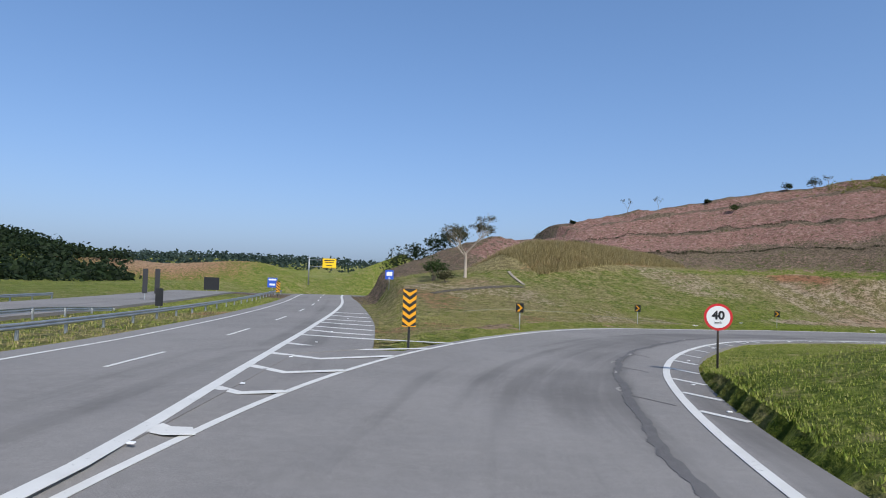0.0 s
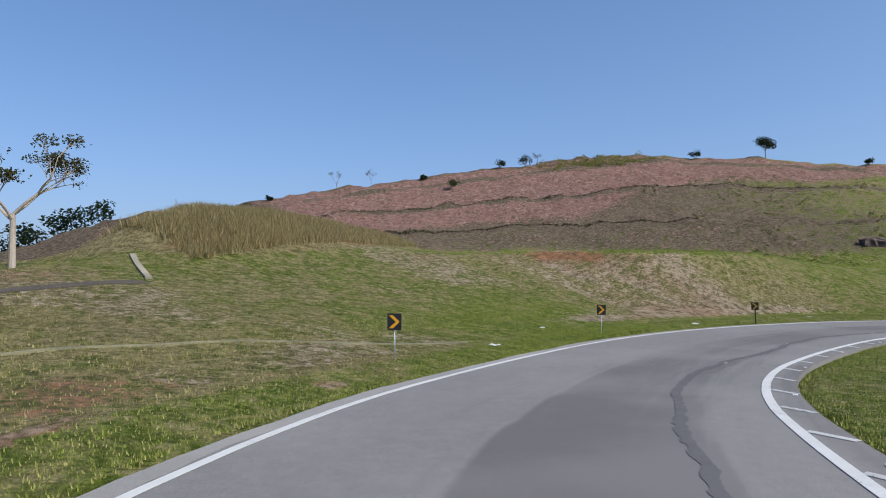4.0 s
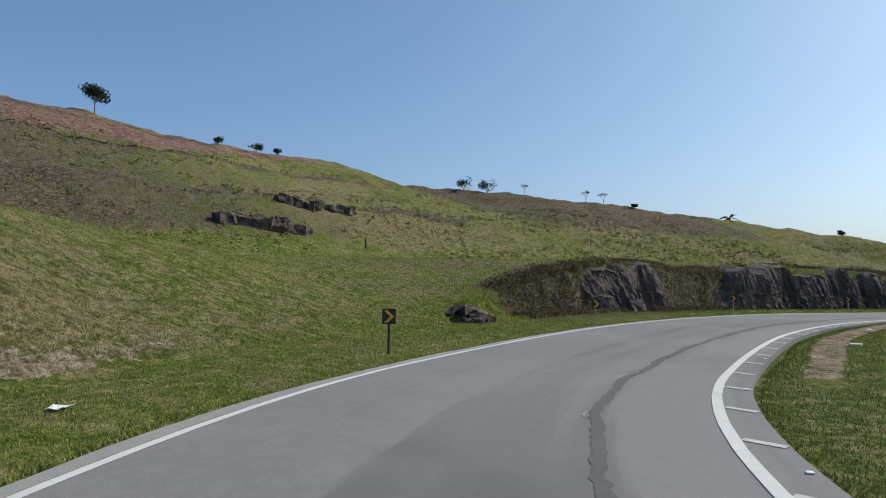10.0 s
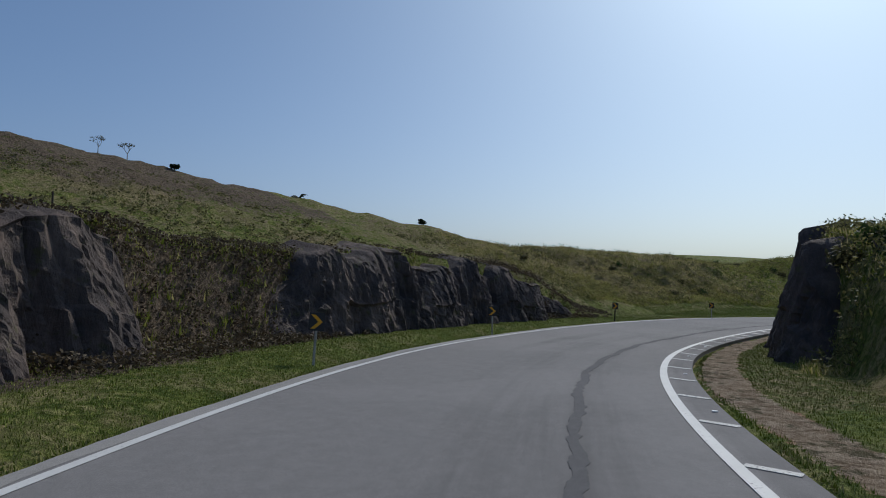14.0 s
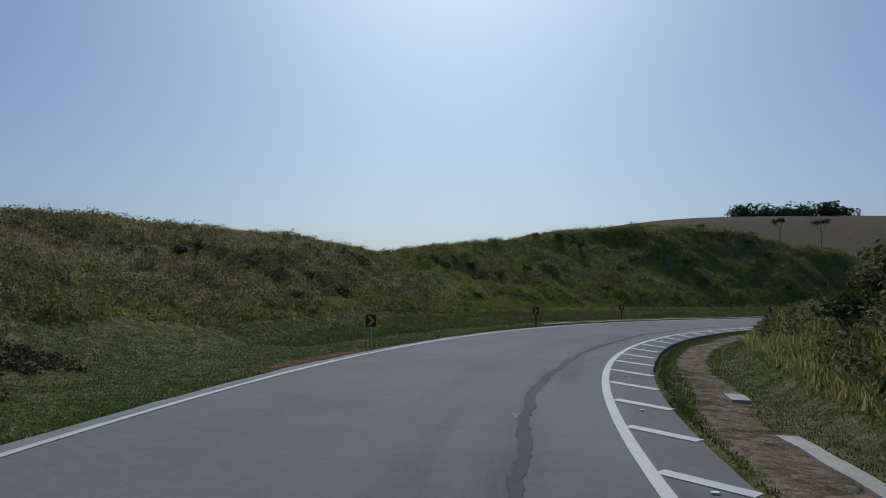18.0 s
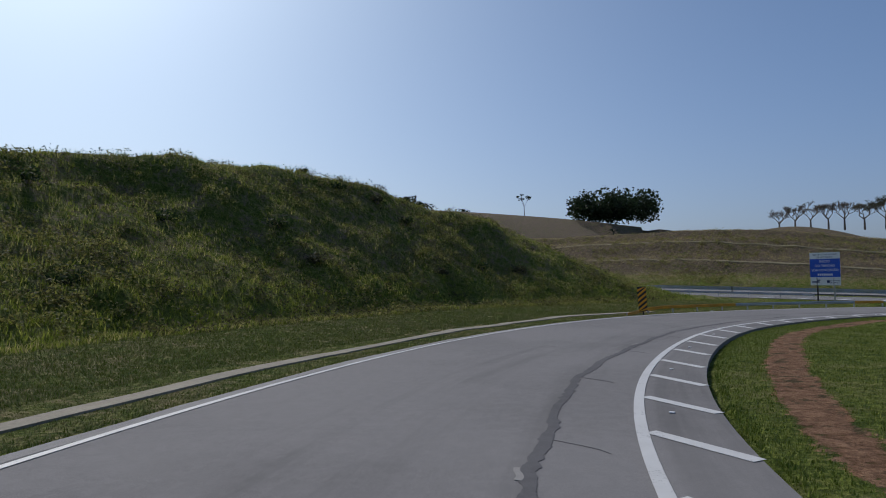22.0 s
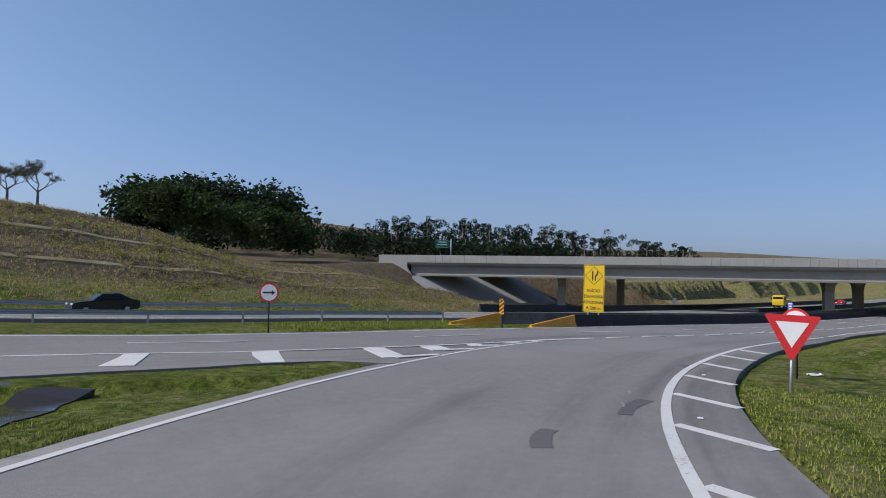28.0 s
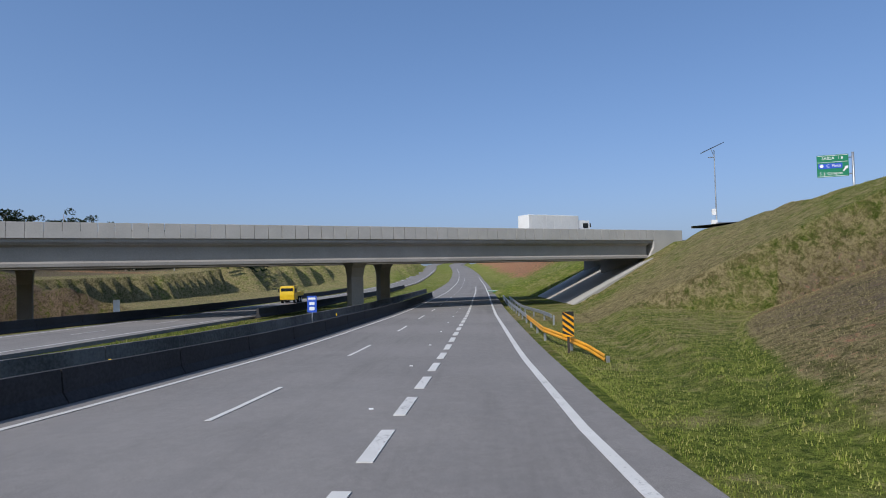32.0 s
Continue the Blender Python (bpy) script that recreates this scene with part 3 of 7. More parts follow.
    red = smooth(red_from - 0.07, red_from + 0.07, uh + 0.16 * (n4 - 0.5)) * smooth(42, 48, th) * smooth(115, 110, th) * smooth(1.0, 0.965, uh)
    on_n = hill & (th > 20) & (th < 128) & (r < cr + 30)
    earth = np.where(on_n, (0.86 - 0.34 * smooth(112, 117, th)) * red - 0.12 * (n4 - 0.4) * red, 0.0)
    earth = np.maximum(earth, on_n * (uh > 0.02) * 0.30 * smooth(60, 76, th))
    brush = np.where(on_n, smooth(0.02, 0.10, uh) * (0.30 + 0.5 * smooth(52, 78, th) + 0.5 * smooth(48, 36, th) * smooth(0.3, 0.55, uh)), 0.0)
    line = on_n * (uh > 0.04) * (uh < 0.97) * smooth(0.70, 0.75, uh * 3.3 - kh) * smooth(0.90, 0.84, uh * 3.3 - kh) * smooth(40, 52, th) * smooth(116, 108, th)
    earth, brush = earth * (1 - 0.9 * line), np.maximum(brush, 0.95 * line)
    dry = np.where(on_n, dry + (0.16 * smooth(0.0, 0.15, uh) + 0.20 * smooth(0.15, 0.6, uh)) * (0.35 + 0.65 * smooth(68, 84, th)) + 0.25 * smooth(0.4, 0.6, n4) * smooth(0.0, 0.1, uh), dry)
    # the lower bank between verge and bench: duller than the mown lawn, the bench itself fresh
    lower = on_n * smooth(0.02, 0.12, front) * smooth(1.0, 0.92, front) * smooth(103, 94, th)
    dry, brush = dry + lower * (0.12 + 0.35 * (n4 - 0.4)), np.maximum(brush, lower * (0.10 + 0.30 * smooth(80, 64, th) + 0.3 * (n2 - 0.4)))
    dry = dry - 0.18 * on_n * (front >= 0.98) * (uh < 0.02) * smooth(112, 104, th)
    brush = np.maximum(brush, 0.95 * smooth(40, 46, th) * smooth(72, 67, th) * smooth(4.2, 5.0, r - ro) * smooth(12.5, 10.5, r - ro))
    slope = hill & (th <= 20)
    dry = np.where(slope, dry + 0.2 * smooth(0.03, 0.3, u) - 0.20 * smooth(0, -30, th), dry)
    brush = np.where(slope, smooth(0.16, 0.36, u + 0.2 * (n1 - 0.5)) * 0.35, brush)
    # bare eroded bank, with orange top and pale rills
    bare = (0.35 * smooth(80, 88, th) + 0.65 * smooth(89, 97, th)) * smooth(104.5, 99, th) * smooth(0.0, 0.12, front) * smooth(1.0, 0.9, front) * (front < 1)
    dry = dry + 0.34 * np.clip(bare, 0, 1)
    bare = bare * (0.44 + 0.9 * (fbm(np.radians(th) * 70, r * 0.12, 4, 57) - 0.42) + 0.12 * smooth(99, 92, th)) + 1.0 * smooth(112, 105, th) * smooth(84, 90, th) * np.exp(-((front - 0.07) / 0.09) ** 2) * (0.25 + n2) * smooth(0.01, 0.05, front)
    earth = np.maximum(earth, np.clip(bare, 0, 0.9))
    cap = np.exp(-((th - 98.0) / 1.7) ** 2) * np.exp(-((front - 0.93) / 0.10) ** 2)
    earth = np.maximum(earth, 0.95 * cap)
    pale = np.where(on_n, np.clip(0.04 + 0.12 * (n4 - 0.4), 0, 1), 0.4)
    on_bank = on_n * (uh <= 0) * smooth(82, 86, th)
    pale = np.where(on_bank > 0.5, np.clip(0.95 + 0.2 * smooth(97, 91, th) + 0.7 * (n2 - 0.5) - 0.6 * cap, 0.35, 1), pale)
    # bare strips: at the foot of the grass mound and tree bank, and along the shoulder
    foot = np.exp(-((th - 111.5) / 6.5) ** 4) * np.exp(-((r - np.interp(th, [104, 112, 118], [124.5, 119.5, 116.5])) / 1.3) ** 2)
    foot = np.maximum(foot, 0.75 * (n2 + 0.3) * np.exp(-((th - 123.5) / 2.2) ** 2) * np.exp(-((r - 110.5) / 2.4) ** 2))
    earth, pale = np.maximum(earth, 0.95 * foot), np.where(foot > 0.2, 0.45 + 0.3 * (th > 120), pale)
    streaks = smooth(0.53, 0.60, fbm(th * 0.32, (r - ro) * 0.75, 3, 71))
    strips = streaks * smooth(121, 127, th) * smooth(143, 137, th) * smooth(1.3, 1.9, r - ro) * smooth(4.4, 3.0, r - ro)
    earth, pale = np.maximum(earth, 0.95 * strips), np.where(strips > 0.2, 0.78, pale)
    dry = np.where((th > 100) & (r > ro + 3) & (uh < 0.02), dry + 0.14 + 0.5 * (n4 - 0.42), dry)
    earth = np.maximum(earth, 0.46 * (th > 104) * (th < 140) * smooth(0.50, 0.64, n4 + 0.3 * (n2 - 0.5)) * (r > ro + 4) * (uh < 0.02))
    dry = np.where(mound_n > 0.6, 0.78, dry)
    earth = np.maximum(earth, 0.85 * smooth(6.5, 9, th) * smooth(16, 13, th) * smooth(0.9, 1.3, r - ro) * smooth(2.4, 1.6, r - ro))
    dry = np.where((bo > 3) & (bo < 60) & (bs > -14) & (r < ri - 4), dry + 0.16 + 0.42 * smooth(5, 12, bo), dry)
    earth = np.where((bo > 3) & (bo < 60) & (bs > -14) & (r < ri - 4), np.maximum(earth, 0.34 * smooth(9, 20, bo) + 0.30 * smooth(0.54, 0.66, n2) * smooth(4, 7, bo)), earth)
    dry = np.where((r < ri) & (th < 60) & (th > -80), dry - 0.22 + 0.3 * smooth(0.5, 1.5, hump), dry)
    dry = np.where(in_b & (bo < -40), 0.62 + 0.5 * (n1 - 0.5) - 0.3 * smooth(0.35, 0.1, v) * (bs < 0), dry)
    earth = np.maximum(earth, 0.8 * gauss(x, y, -104, 232, 40, 32)) * 1.0
    pale = np.maximum(pale, 0.75 * gauss(x, y, -104, 232, 60, 50))
    earth = np.maximum(earth, 0.75 * smooth(125, 240, bs) * (bo > 12) * (bo < 40))
    # two ruts of the wheel track inside the loop
    side = np.abs(r - track_r(th) + 0.5 * (n2 - 0.5))
    worn = smooth(0.95, 0.40, side) * smooth(87, 82, th) * smooth(-82, -76, th) * (r < ri)
    earth, pale = np.maximum(earth, worn * (0.72 + 0.2 * smooth(0.35, 0.55, n4))), np.where(worn > 0.1, np.where(th > -18, 0.86, 0.62), pale)
    earth = np.maximum(earth, 0.75 * gauss(x, y, -166, -111, 20, 9, 0.9))
    return z, np.stack([np.clip(earth, 0, 1), np.clip(dry, 0, 1), np.clip(pale, 0, 1), np.clip(np.maximum(np.maximum(brush, 0.72 * (in_b & (bo < -40)) * smooth(0.08, 0.35, v)), 0.55 * ((bo > 3) & (bo < 60) & (bs > -14) & (r < ri - 4)) * smooth(6, 14, bo)), 0, 1)], -1)


def build_ground():
    rings = np.concatenate([np.arange(0, 40, 2.5), np.arange(40, 60, 0.8), np.arange(60, 96, 0.4), np.arange(96, 125, 0.8), np.arange(125, 205, 1.5), np.arange(205, 240, 3.0), 240 * 1.07 ** np.arange(0, 43)])
    nth = 960
    a = np.radians(np.arange(nth) * 360 / nth)
    rr, aa = np.meshgrid(rings, a, indexing="ij")
    x, y = CX + rr * np.cos(aa), CY + rr * np.sin(aa)
    z, soil = land(x, y)
    nr = len(rings)
    co = np.stack([x, y, z], -1).reshape(-1, 3)
    i, j = np.meshgrid(np.arange(nr - 1), np.arange(nth), indexing="ij")
    k = (j + 1) % nth
    quads = np.stack([i * nth + j, (i + 1) * nth + j, (i + 1) * nth + k, i * nth + k], -1).reshape(-1, 4)
    me = bpy.data.meshes.new("ground")
    me.vertices.add(len(co))
    me.vertices.foreach_set("co", co.ravel())
    me.loops.add(quads.size)
    me.loops.foreach_set("vertex_index", quads.ravel())
    me.polygons.add(len(quads))
    me.polygons.foreach_set("loop_start", np.arange(0, quads.size, 4))
    me.polygons.foreach_set("use_smooth", np.ones(len(quads), bool))
    me.update(calc_edges=True)
    at = me.attributes.new("soil", "FLOAT_COLOR", "POINT")
    at.data.foreach_set("color", soil.reshape(-1))
    me.materials.append(TURF)
    return tagged(new("ground", me), "rolling ground of mown grass, dry slopes and red cut earth", "ground", kind="structure")


ground = build_ground()


def land_z(x, y):
    return float(land(np.array([x]), np.array([y]))[0][0])


# ---- roads ----
def ribbon(name, lefts, rights, material, thick=0.3, parent=None, label="", category=""):
    """A slab between two rows of points."""
    n = len(lefts)
    down = Vector((0, 0, thick))
    vs = [*lefts, *rights, *[p - down for p in lefts], *[p - down for p in rights]]
    fs = []
    for i in range(n - 1):
        fs.append((i, n + i, n + i + 1, i + 1))
        fs.append((2 * n + i, 2 * n + i + 1, i + 1, i))
        fs.append((n + i, 3 * n + i, 3 * n + i + 1, n + i + 1))
    fs += [(0, 2 * n, 3 * n, n), (n - 1, 2 * n - 1, 4 * n - 1, 3 * n - 1)]
    ob = link_mesh(name, vs, fs, material, parent)
    if category:
        tagged(ob, label, category, kind="structure")
    return ob


def wide_road(name, lefts, rights, wear, label, cols=26, thick=0.3):
    """A road slab with many lengthwise lanes of vertices, which carry how darkened the surface is. wear(u, i, p): u from 0 (left) to 1."""
    n = len(lefts)
    vs, fs, col = [], [], []
    run = 0.0
    for i in range(n):
        run += (lefts[i] - lefts[i - 1]).length if i else 0.0
        for k in range(cols + 1):
            u = k / cols
            p = lefts[i].lerp(rights[i], u)
            vs.append(p)
            w = wear(u, i, p)
            col += [w, (p - lefts[i]).length, run, 1.0]
    m = cols + 1
    for i in range(n - 1):
        for k in range(cols):
            fs.append((i * m + k, i * m + k + 1, (i + 1) * m + k + 1, (i + 1) * m + k))
    top = len(vs)
    down = Vector((0, 0, thick))
    for i in range(n):
        vs += [lefts[i] - down, rights[i] - down]
        col += [0, 0, 0, 1] * 2
    for i in range(n - 1):
        fs.append((i * m, (i + 1) * m, top + 2 * i + 2, top + 2 * i))
        fs.append((i * m + cols, top + 2 * i + 1, top + 2 * i + 3, (i + 1) * m + cols))
    ob = link_mesh(name, vs, fs, ASPHALT)
    at = ob.data.attributes.new("wear", "FLOAT_COLOR", "POINT")
    at.data.foreach_set("color", col)
    return tagged(ob, label, "road", kind="structure")


def bandf(u, c, w):
    """A soft band of width w round c."""
    return math.exp(-((u - c) / w) ** 2)


def ramp_z(th):
    return float(ramp_edges(th)[2])


def ths(a, b, step):
    n = max(2, int(abs(a - b) / step) + 1)
    return [a + (b - a) * i / (n - 1) for i in range(n)]


def edge_pt(th, side, off, up=0.0):
    """A point off metres outward of the outer (side 1) or inner (side -1) edge line."""
    e = [ramp_edges(th + d) for d in (-4, -2, 0, 2, 4)]
    k = 0 if side > 0 else 1
    r = sum(float(v[k]) for v in e) / 5 + off
    z = sum(float(v[2]) for v in e) / 5
    return Vector((CX + r * math.cos(radians(th)), CY + r * math.sin(radians(th)), z + up))


def inner_off(t):
    return -float(shoulder(t))


SEAM = [(157, 1.2), (150, 1.5), (147, 1.6), (144, 1.75), (141, 1.85), (137, 2.1), (133, 2.0), (126, 2.2), (121, 2.35), (116, 2.0), (112, 1.85), (108, 2.45), (103, 2.5), (100, 2.15), (94, 2.2), (87, 2.6), (75, 2.57), (63, 2.6), (57, 2.4),
        (40, 2.3), (29, 2.2), (15, 2.0), (6, 1.7), (-1, 1.6), (-14, 1.75), (-31, 1.88), (-41, 1.65), (-60, 1.4), (-83, 1.25), (-87, 1.1), (-91, 0.8), (-96, 0.9)]


def seam_off(t):
    return float(np.interp(-t, [-a for a, _ in SEAM], [b for _, b in SEAM])) + 0.06 * math.sin(t * 0.5) + 0.05 * math.sin(t * 1.7)


road = ths(172, -119, 0.7)


SKIDS = [(148, 5, 4.6, 0.05, 0.3), (146, 6, 5.8, 0.06, 0.3), (150, 4, 7.5, -0.04, 0.25), (138, 5, 6.4, 0.07, 0.5), (126, 5, 5.4, 0.05, 0.35), (102, 6, 6.4, 0.04, 0.4), (70, 6, 6.0, 0.03, 0.6), (40, 7, 6.6, 0.02, 0.5),
         (-20, 5, 6.1, 0.04, 0.3), (-34, 4, 4.6, 0.1, 0.22), (-36, 4, 5.5, 0.1, 0.22), (-86, 4, 5.4, 0.1, 0.7), (-80, 4, 3.8, 0.08, 0.6)]


def ramp_wear(u, i, p):
    t = road[i]
    w_ = float(shoulder(t))
    d = (1 - u) * (10.8 + w_) - w_            # metres outward of the inner edge line
    skid = sum(0.55 * bandf(t, a, l) * bandf(d, o + c * (t - a), w) for a, l, o, c, w in SKIDS)
    s = seam_off(t)
    fade = 0.55 + 0.45 * math.sin(t * 0.11 + 1.0)
    v = 0.75 * bandf(d, s + 1.9 + 0.6 * math.sin(t * 0.17), 1.4) * (0.6 + 0.4 * fade) + 0.55 * bandf(d, s - 0.7, 0.5) * fade + 0.3 * bandf(d, 7.2 + 0.5 * math.sin(t * 0.09), 0.7) * (1 - 0.5 * fade)
    lane = 0.75 * float(smooth(80, 92, t) * smooth(153, 148, t)) * (0.65 + 0.35 * math.sin(t * 0.21)) * (1.0 if s - 0.2 < d < 5.85 + 0.2 * math.sin(t * 0.35) else 0.0)
    v = v * 0.6 + lane
    return min(1.0, v + skid + (0.5 if d < -0.25 else 0.0) + 0.5 * bandf(d, s, 0.35))


ramp_road = wide_road("ramp_road", [edge_pt(t, 1, 0.55 - 0.42 * float(smooth(148, 153, t))) for t in road], [edge_pt(t, -1, inner_off(t)) for t in road], ramp_wear, "grey worn asphalt of the curving loop ramp", 56)
ys = [-30 + 3 * i for i in range(120)]


def a_pt(y, off, up=0.0):
    return Vector((float(a_centre(y)) + off, y, float(a_height(y)) + up))


def lane_wear(tracks):
    def f(u, i, p):
        return sum(a * bandf(u, c, w) * (0.6 + 0.4 * math.sin(i * 0.13 + 7 * c)) for c, w, a in tracks)
    return f


A_TRACKS = [(0.28, 0.05, 0.45), (0.44, 0.04, 0.35), (0.62, 0.05, 0.6), (0.78, 0.05, 0.65)]
road_a = wide_road("road_a", [a_pt(y, -4.9, 0.012) for y in ys], [a_pt(y, float(np.interp(y, [25.7, 26.9, 41, 56, 67, 91, 110], [4.6, 7.3, 6.85, 6.05, 5.5, 4.9, 4.6])), 0.012) for y in ys], lane_wear(A_TRACKS),
                   "two-lane grey asphalt carriageway curving away over a crest")
gore_y = [-26 + 1.5 * i for i in range(37)]


def ramp_x_at(y):
    """x of the outer edge line of the ramp at that y, on its first stretch."""
    best = min((abs(edge_pt(t, 1, 0).y - y), t) for t in ths(172, 132, 0.5))[1]
    return edge_pt(best, 1, 0)


def gore_right(y):
    e = ramp_x_at(y)
    return Vector((max(e.x - 0.12, a_pt(y, 4.62).x), y, e.z - 0.006))


gore = wide_road("gore_pavement", [a_pt(y, 4.5, 0.0) for y in gore_y if y < 26.8], [gore_right(y) for y in gore_y if y < 26.8], lane_wear([(0.5, 0.3, 0.3)]),
                 "hatched grey asphalt wedge between highway and ramp", 6)


def br0(along, west, z):
    return Vector((-31.0 - 0.1026 * along - 0.9947 * west, -150.0 + 0.9947 * along - 0.1026 * west, z))


along_ = [-240 + 8 * i for i in range(52)]
wide_road("bridge_road", [br0(a, 11.2, -2.135) for a in along_], [br0(a, 0.3, -2.135) for a in along_], lane_wear(A_TRACKS), "grey asphalt carriageway leading over the bridge", 8)
wide_road("bridge_road_opposite", [br0(a, 26.2, -2.135) for a in along_], [br0(a, 15.3, -2.135) for a in along_], lane_wear(A_TRACKS), "grey asphalt carriageway over the second bridge", 8)
road_a_far = wide_road("road_a_opposite", [a_pt(y, -26.0, 0.012) for y in ys], [a_pt(y, -15.5, 0.012) for y in ys], lane_wear(A_TRACKS), "opposite grey asphalt carriageway beyond the median", 10)
bs_ = [-420 + 10 * i for i in range(36)] + [-62 + 1.5 * i for i in range(48)] + [12 + 4 * i for i in range(43)] + [185 + 15 * i for i in range(45)]


def b_right(s):
    return float(np.interp(s, [-60, -47.8, -43, -40.6, -37.8, -37, -35.2, -33, -30, -25, -22.8, -12, -5, 0, 5.2, 6.6, 13, 60], [1.6, 1.5, 0.9, 0.2, 0.1, 1.7, 0.95, -0.15, -1.45, -3.1, -3.7, -3.6, -3.0, -2.8, -2.5, 3.3, 2.85, 2.5]))


B_TRACKS = [(0.22, 0.05, 0.35), (0.35, 0.04, 0.3), (0.52, 0.05, 0.35), (0.66, 0.05, 0.4), (0.80, 0.05, 0.75), (0.90, 0.05, 0.75)]
road_b = wide_road("road_b", [b_point(s, -12.0, 0.014) for s in bs_], [b_point(s, b_right(s), 0.014 - 0.03 * float(smooth(-40, -37, s) * smooth(8, 5, s))) for s in bs_], lane_wear(B_TRACKS), "grey asphalt highway carriageway that the ramp joins")
road_b2 = wide_road("road_b_opposite", [b_point(s, -34.5, 0.014) for s in bs_], [b_point(s, -24.0, 0.014) for s in bs_], lane_wear(A_TRACKS), "opposite carriageway of the highway beyond the median", 10)


# ---- road paint ----
def strip(name, pts, width, material, parent, up=0.012, seed=0, ragged=0.0, thick=0.006):
    """A thin painted or tarred band along points, as a part of a road."""
    rnd = random.Random(seed)
    ra = rb = pa = pb = 0.0
    ls, rs = [], []
    for i, p in enumerate(pts):
        d = (pts[min(i + 1, len(pts) - 1)] - pts[max(i - 1, 0)])
        n = Vector((-d.y, d.x, 0)).normalized()
        if i % 4 == 0:
            ra, rb, pa, pb = rnd.uniform(-1, 1), rnd.uniform(-1, 1), ra, rb
        f = (i % 4) / 4
        a = width / 2 * (1 + ragged * (pa + (ra - pa) * f + 0.3 * rnd.uniform(-1, 1)))
        b = width / 2 * (1 + ragged * (pb + (rb - pb) * f + 0.3 * rnd.uniform(-1, 1)))
        ls.append(p + n * a + Vector((0, 0, up)))
        rs.append(p - n * b + Vector((0, 0, up)))
    return ribbon(name, ls, rs, material, thick, parent)


strip("edge_line", [edge_pt(t, 1, 0) for t in ths(171, -99.6, 0.8)], 0.2, PAINT, ramp_road, 0.016)
strip("edge_line", [edge_pt(t, -1, 0) for t in ths(160, -118, 0.8)], 0.24, PAINT, ramp_road, 0.016)
for k, t in enumerate([148.8 - 2.3 * i for i in range(33)] + [73.0 - 2.82 * i for i in range(16)] + [28.5 - 3.105 * i for i in range(48)]):
    length = float(shoulder(t)) - 0.22 if t > 5 else 1.55
    lean = 1.15 if t > 45 else 1.6
    a, b = edge_pt(t, -1, -0.15), edge_pt(t + lean * length / 2.0, -1, -0.15 - length)
    if t > -104:
        strip("hatch_stripe", [a, (a + b) / 2, b], 0.3 if t < 30 else 0.2, PAINT if t < 30 or t > 138 else PAINT_WORN, ramp_road, 0.016)
def a_line(y):
    return float(np.interp(y, [-30, 0, 9.7, 13, 17.6, 28, 42, 57, 72, 400], [4.4, 4.4, 4.52, 4.28, 3.97, 3.38, 3.05, 3.05, 3.15, 3.3]))


strip("edge_line", [a_pt(y, -3.6) for y in ys], 0.18, PAINT, road_a, 0.026)
strip("edge_line", [a_pt(y, a_line(y)) for y in ys], 0.32, PAINT, road_a, 0.026)
for i in range(14):
    y0 = -18.5 + 12.4 * i
    strip("lane_dash", [a_pt(y0 + d, 0.05) for d in (0, 1.5, 3.0, 4.4)], 0.15, PAINT, road_a, 0.026)
for yl, ym, yr in ((11.4, 11.3, 11.5), (15.8, 15.3, 15.9), (20.0, 19.0, 20.0), (23.9, 22.8, 24.4), (28.2, 26.2, 27.7), (32.6, 31.4, 30.4), (36.0, 34.6, 33.6), (38.9, 37.9, 36.8), (42.7, 41.7, 40.7), (46.0, 45.3, 44.7), (51.0, 50.0, 49.0),
                   (55.5, 55.0, 54.6)):
    l = a_pt(yl, a_line(yl) + 0.1)
    r_ = Vector((ramp_x_at(yr).x, yr, l.z)) if yr < 33 else a_pt(yr, float(np.interp(yr, [30.2, 41, 56], [7.1, 6.7, 5.9])))
    if yr < 33:
        r_.z = gore_right(yr).z + 0.012
    mid = Vector((l.x * 0.55 + r_.x * 0.45, ym, l.z * 0.55 + r_.z * 0.45))
    strip("gore_stripe", [l, mid, r_], 0.6 if yl < 12 else 0.36, PAINT, road_a, 0.03)
def b_left(s):
    """Offset of the left edge line of the near carriageway."""
    return float(np.interp(s, [-60, -18, 0, 8, 15, 20, 40, 60, 120], [-11.1, -11.15, -11.1, -10.8, -10.2, -9.9, -9.0, -8.5, -8.2]))


def b_merge(s):
    """Offset of the line between the joining lane and the highway lanes."""
    return float(np.interp(s, [-60, -30, -22, -12, -5, 0, 5, 10, 20, 60], [-3.3, -3.4, -3.45, -3.25, -2.6, -2.35, -2.15, -2.0, -1.85, -1.5]))


strip("edge_line", [b_point(s, b_left(s)) for s in bs_ if -300 < s < 500], 0.2, PAINT, road_b, 0.03)
strip("edge_line", [b_point(s, float(np.interp(s, [5.5, 9, 13, 25, 60], [2.45, 2.15, 1.92, 1.62, 1.2]))) for s in [5.5, 7, 9, 11, 13, 16] + [20 + 5 * i for i in range(57)]], 0.24, PAINT, road_b, 0.03)
strip("edge_line", [b_point(s, b_merge(s)) for s in [-260 + 4 * i for i in range(60)] + [-22.5]], 0.2, PAINT, road_b, 0.03)
def joint_pt(s, off):
    """A point of the highway, lifted to the ramp's asphalt where that lies over it."""
    p = b_point(s, off)
    t = math.degrees(math.atan2(p.y - CY, p.x - CX))
    if -119 < t < -88:
        p.z = max(p.z, edge_pt(t, 1, 0).z, edge_pt(t, -1, 0).z)
    return p


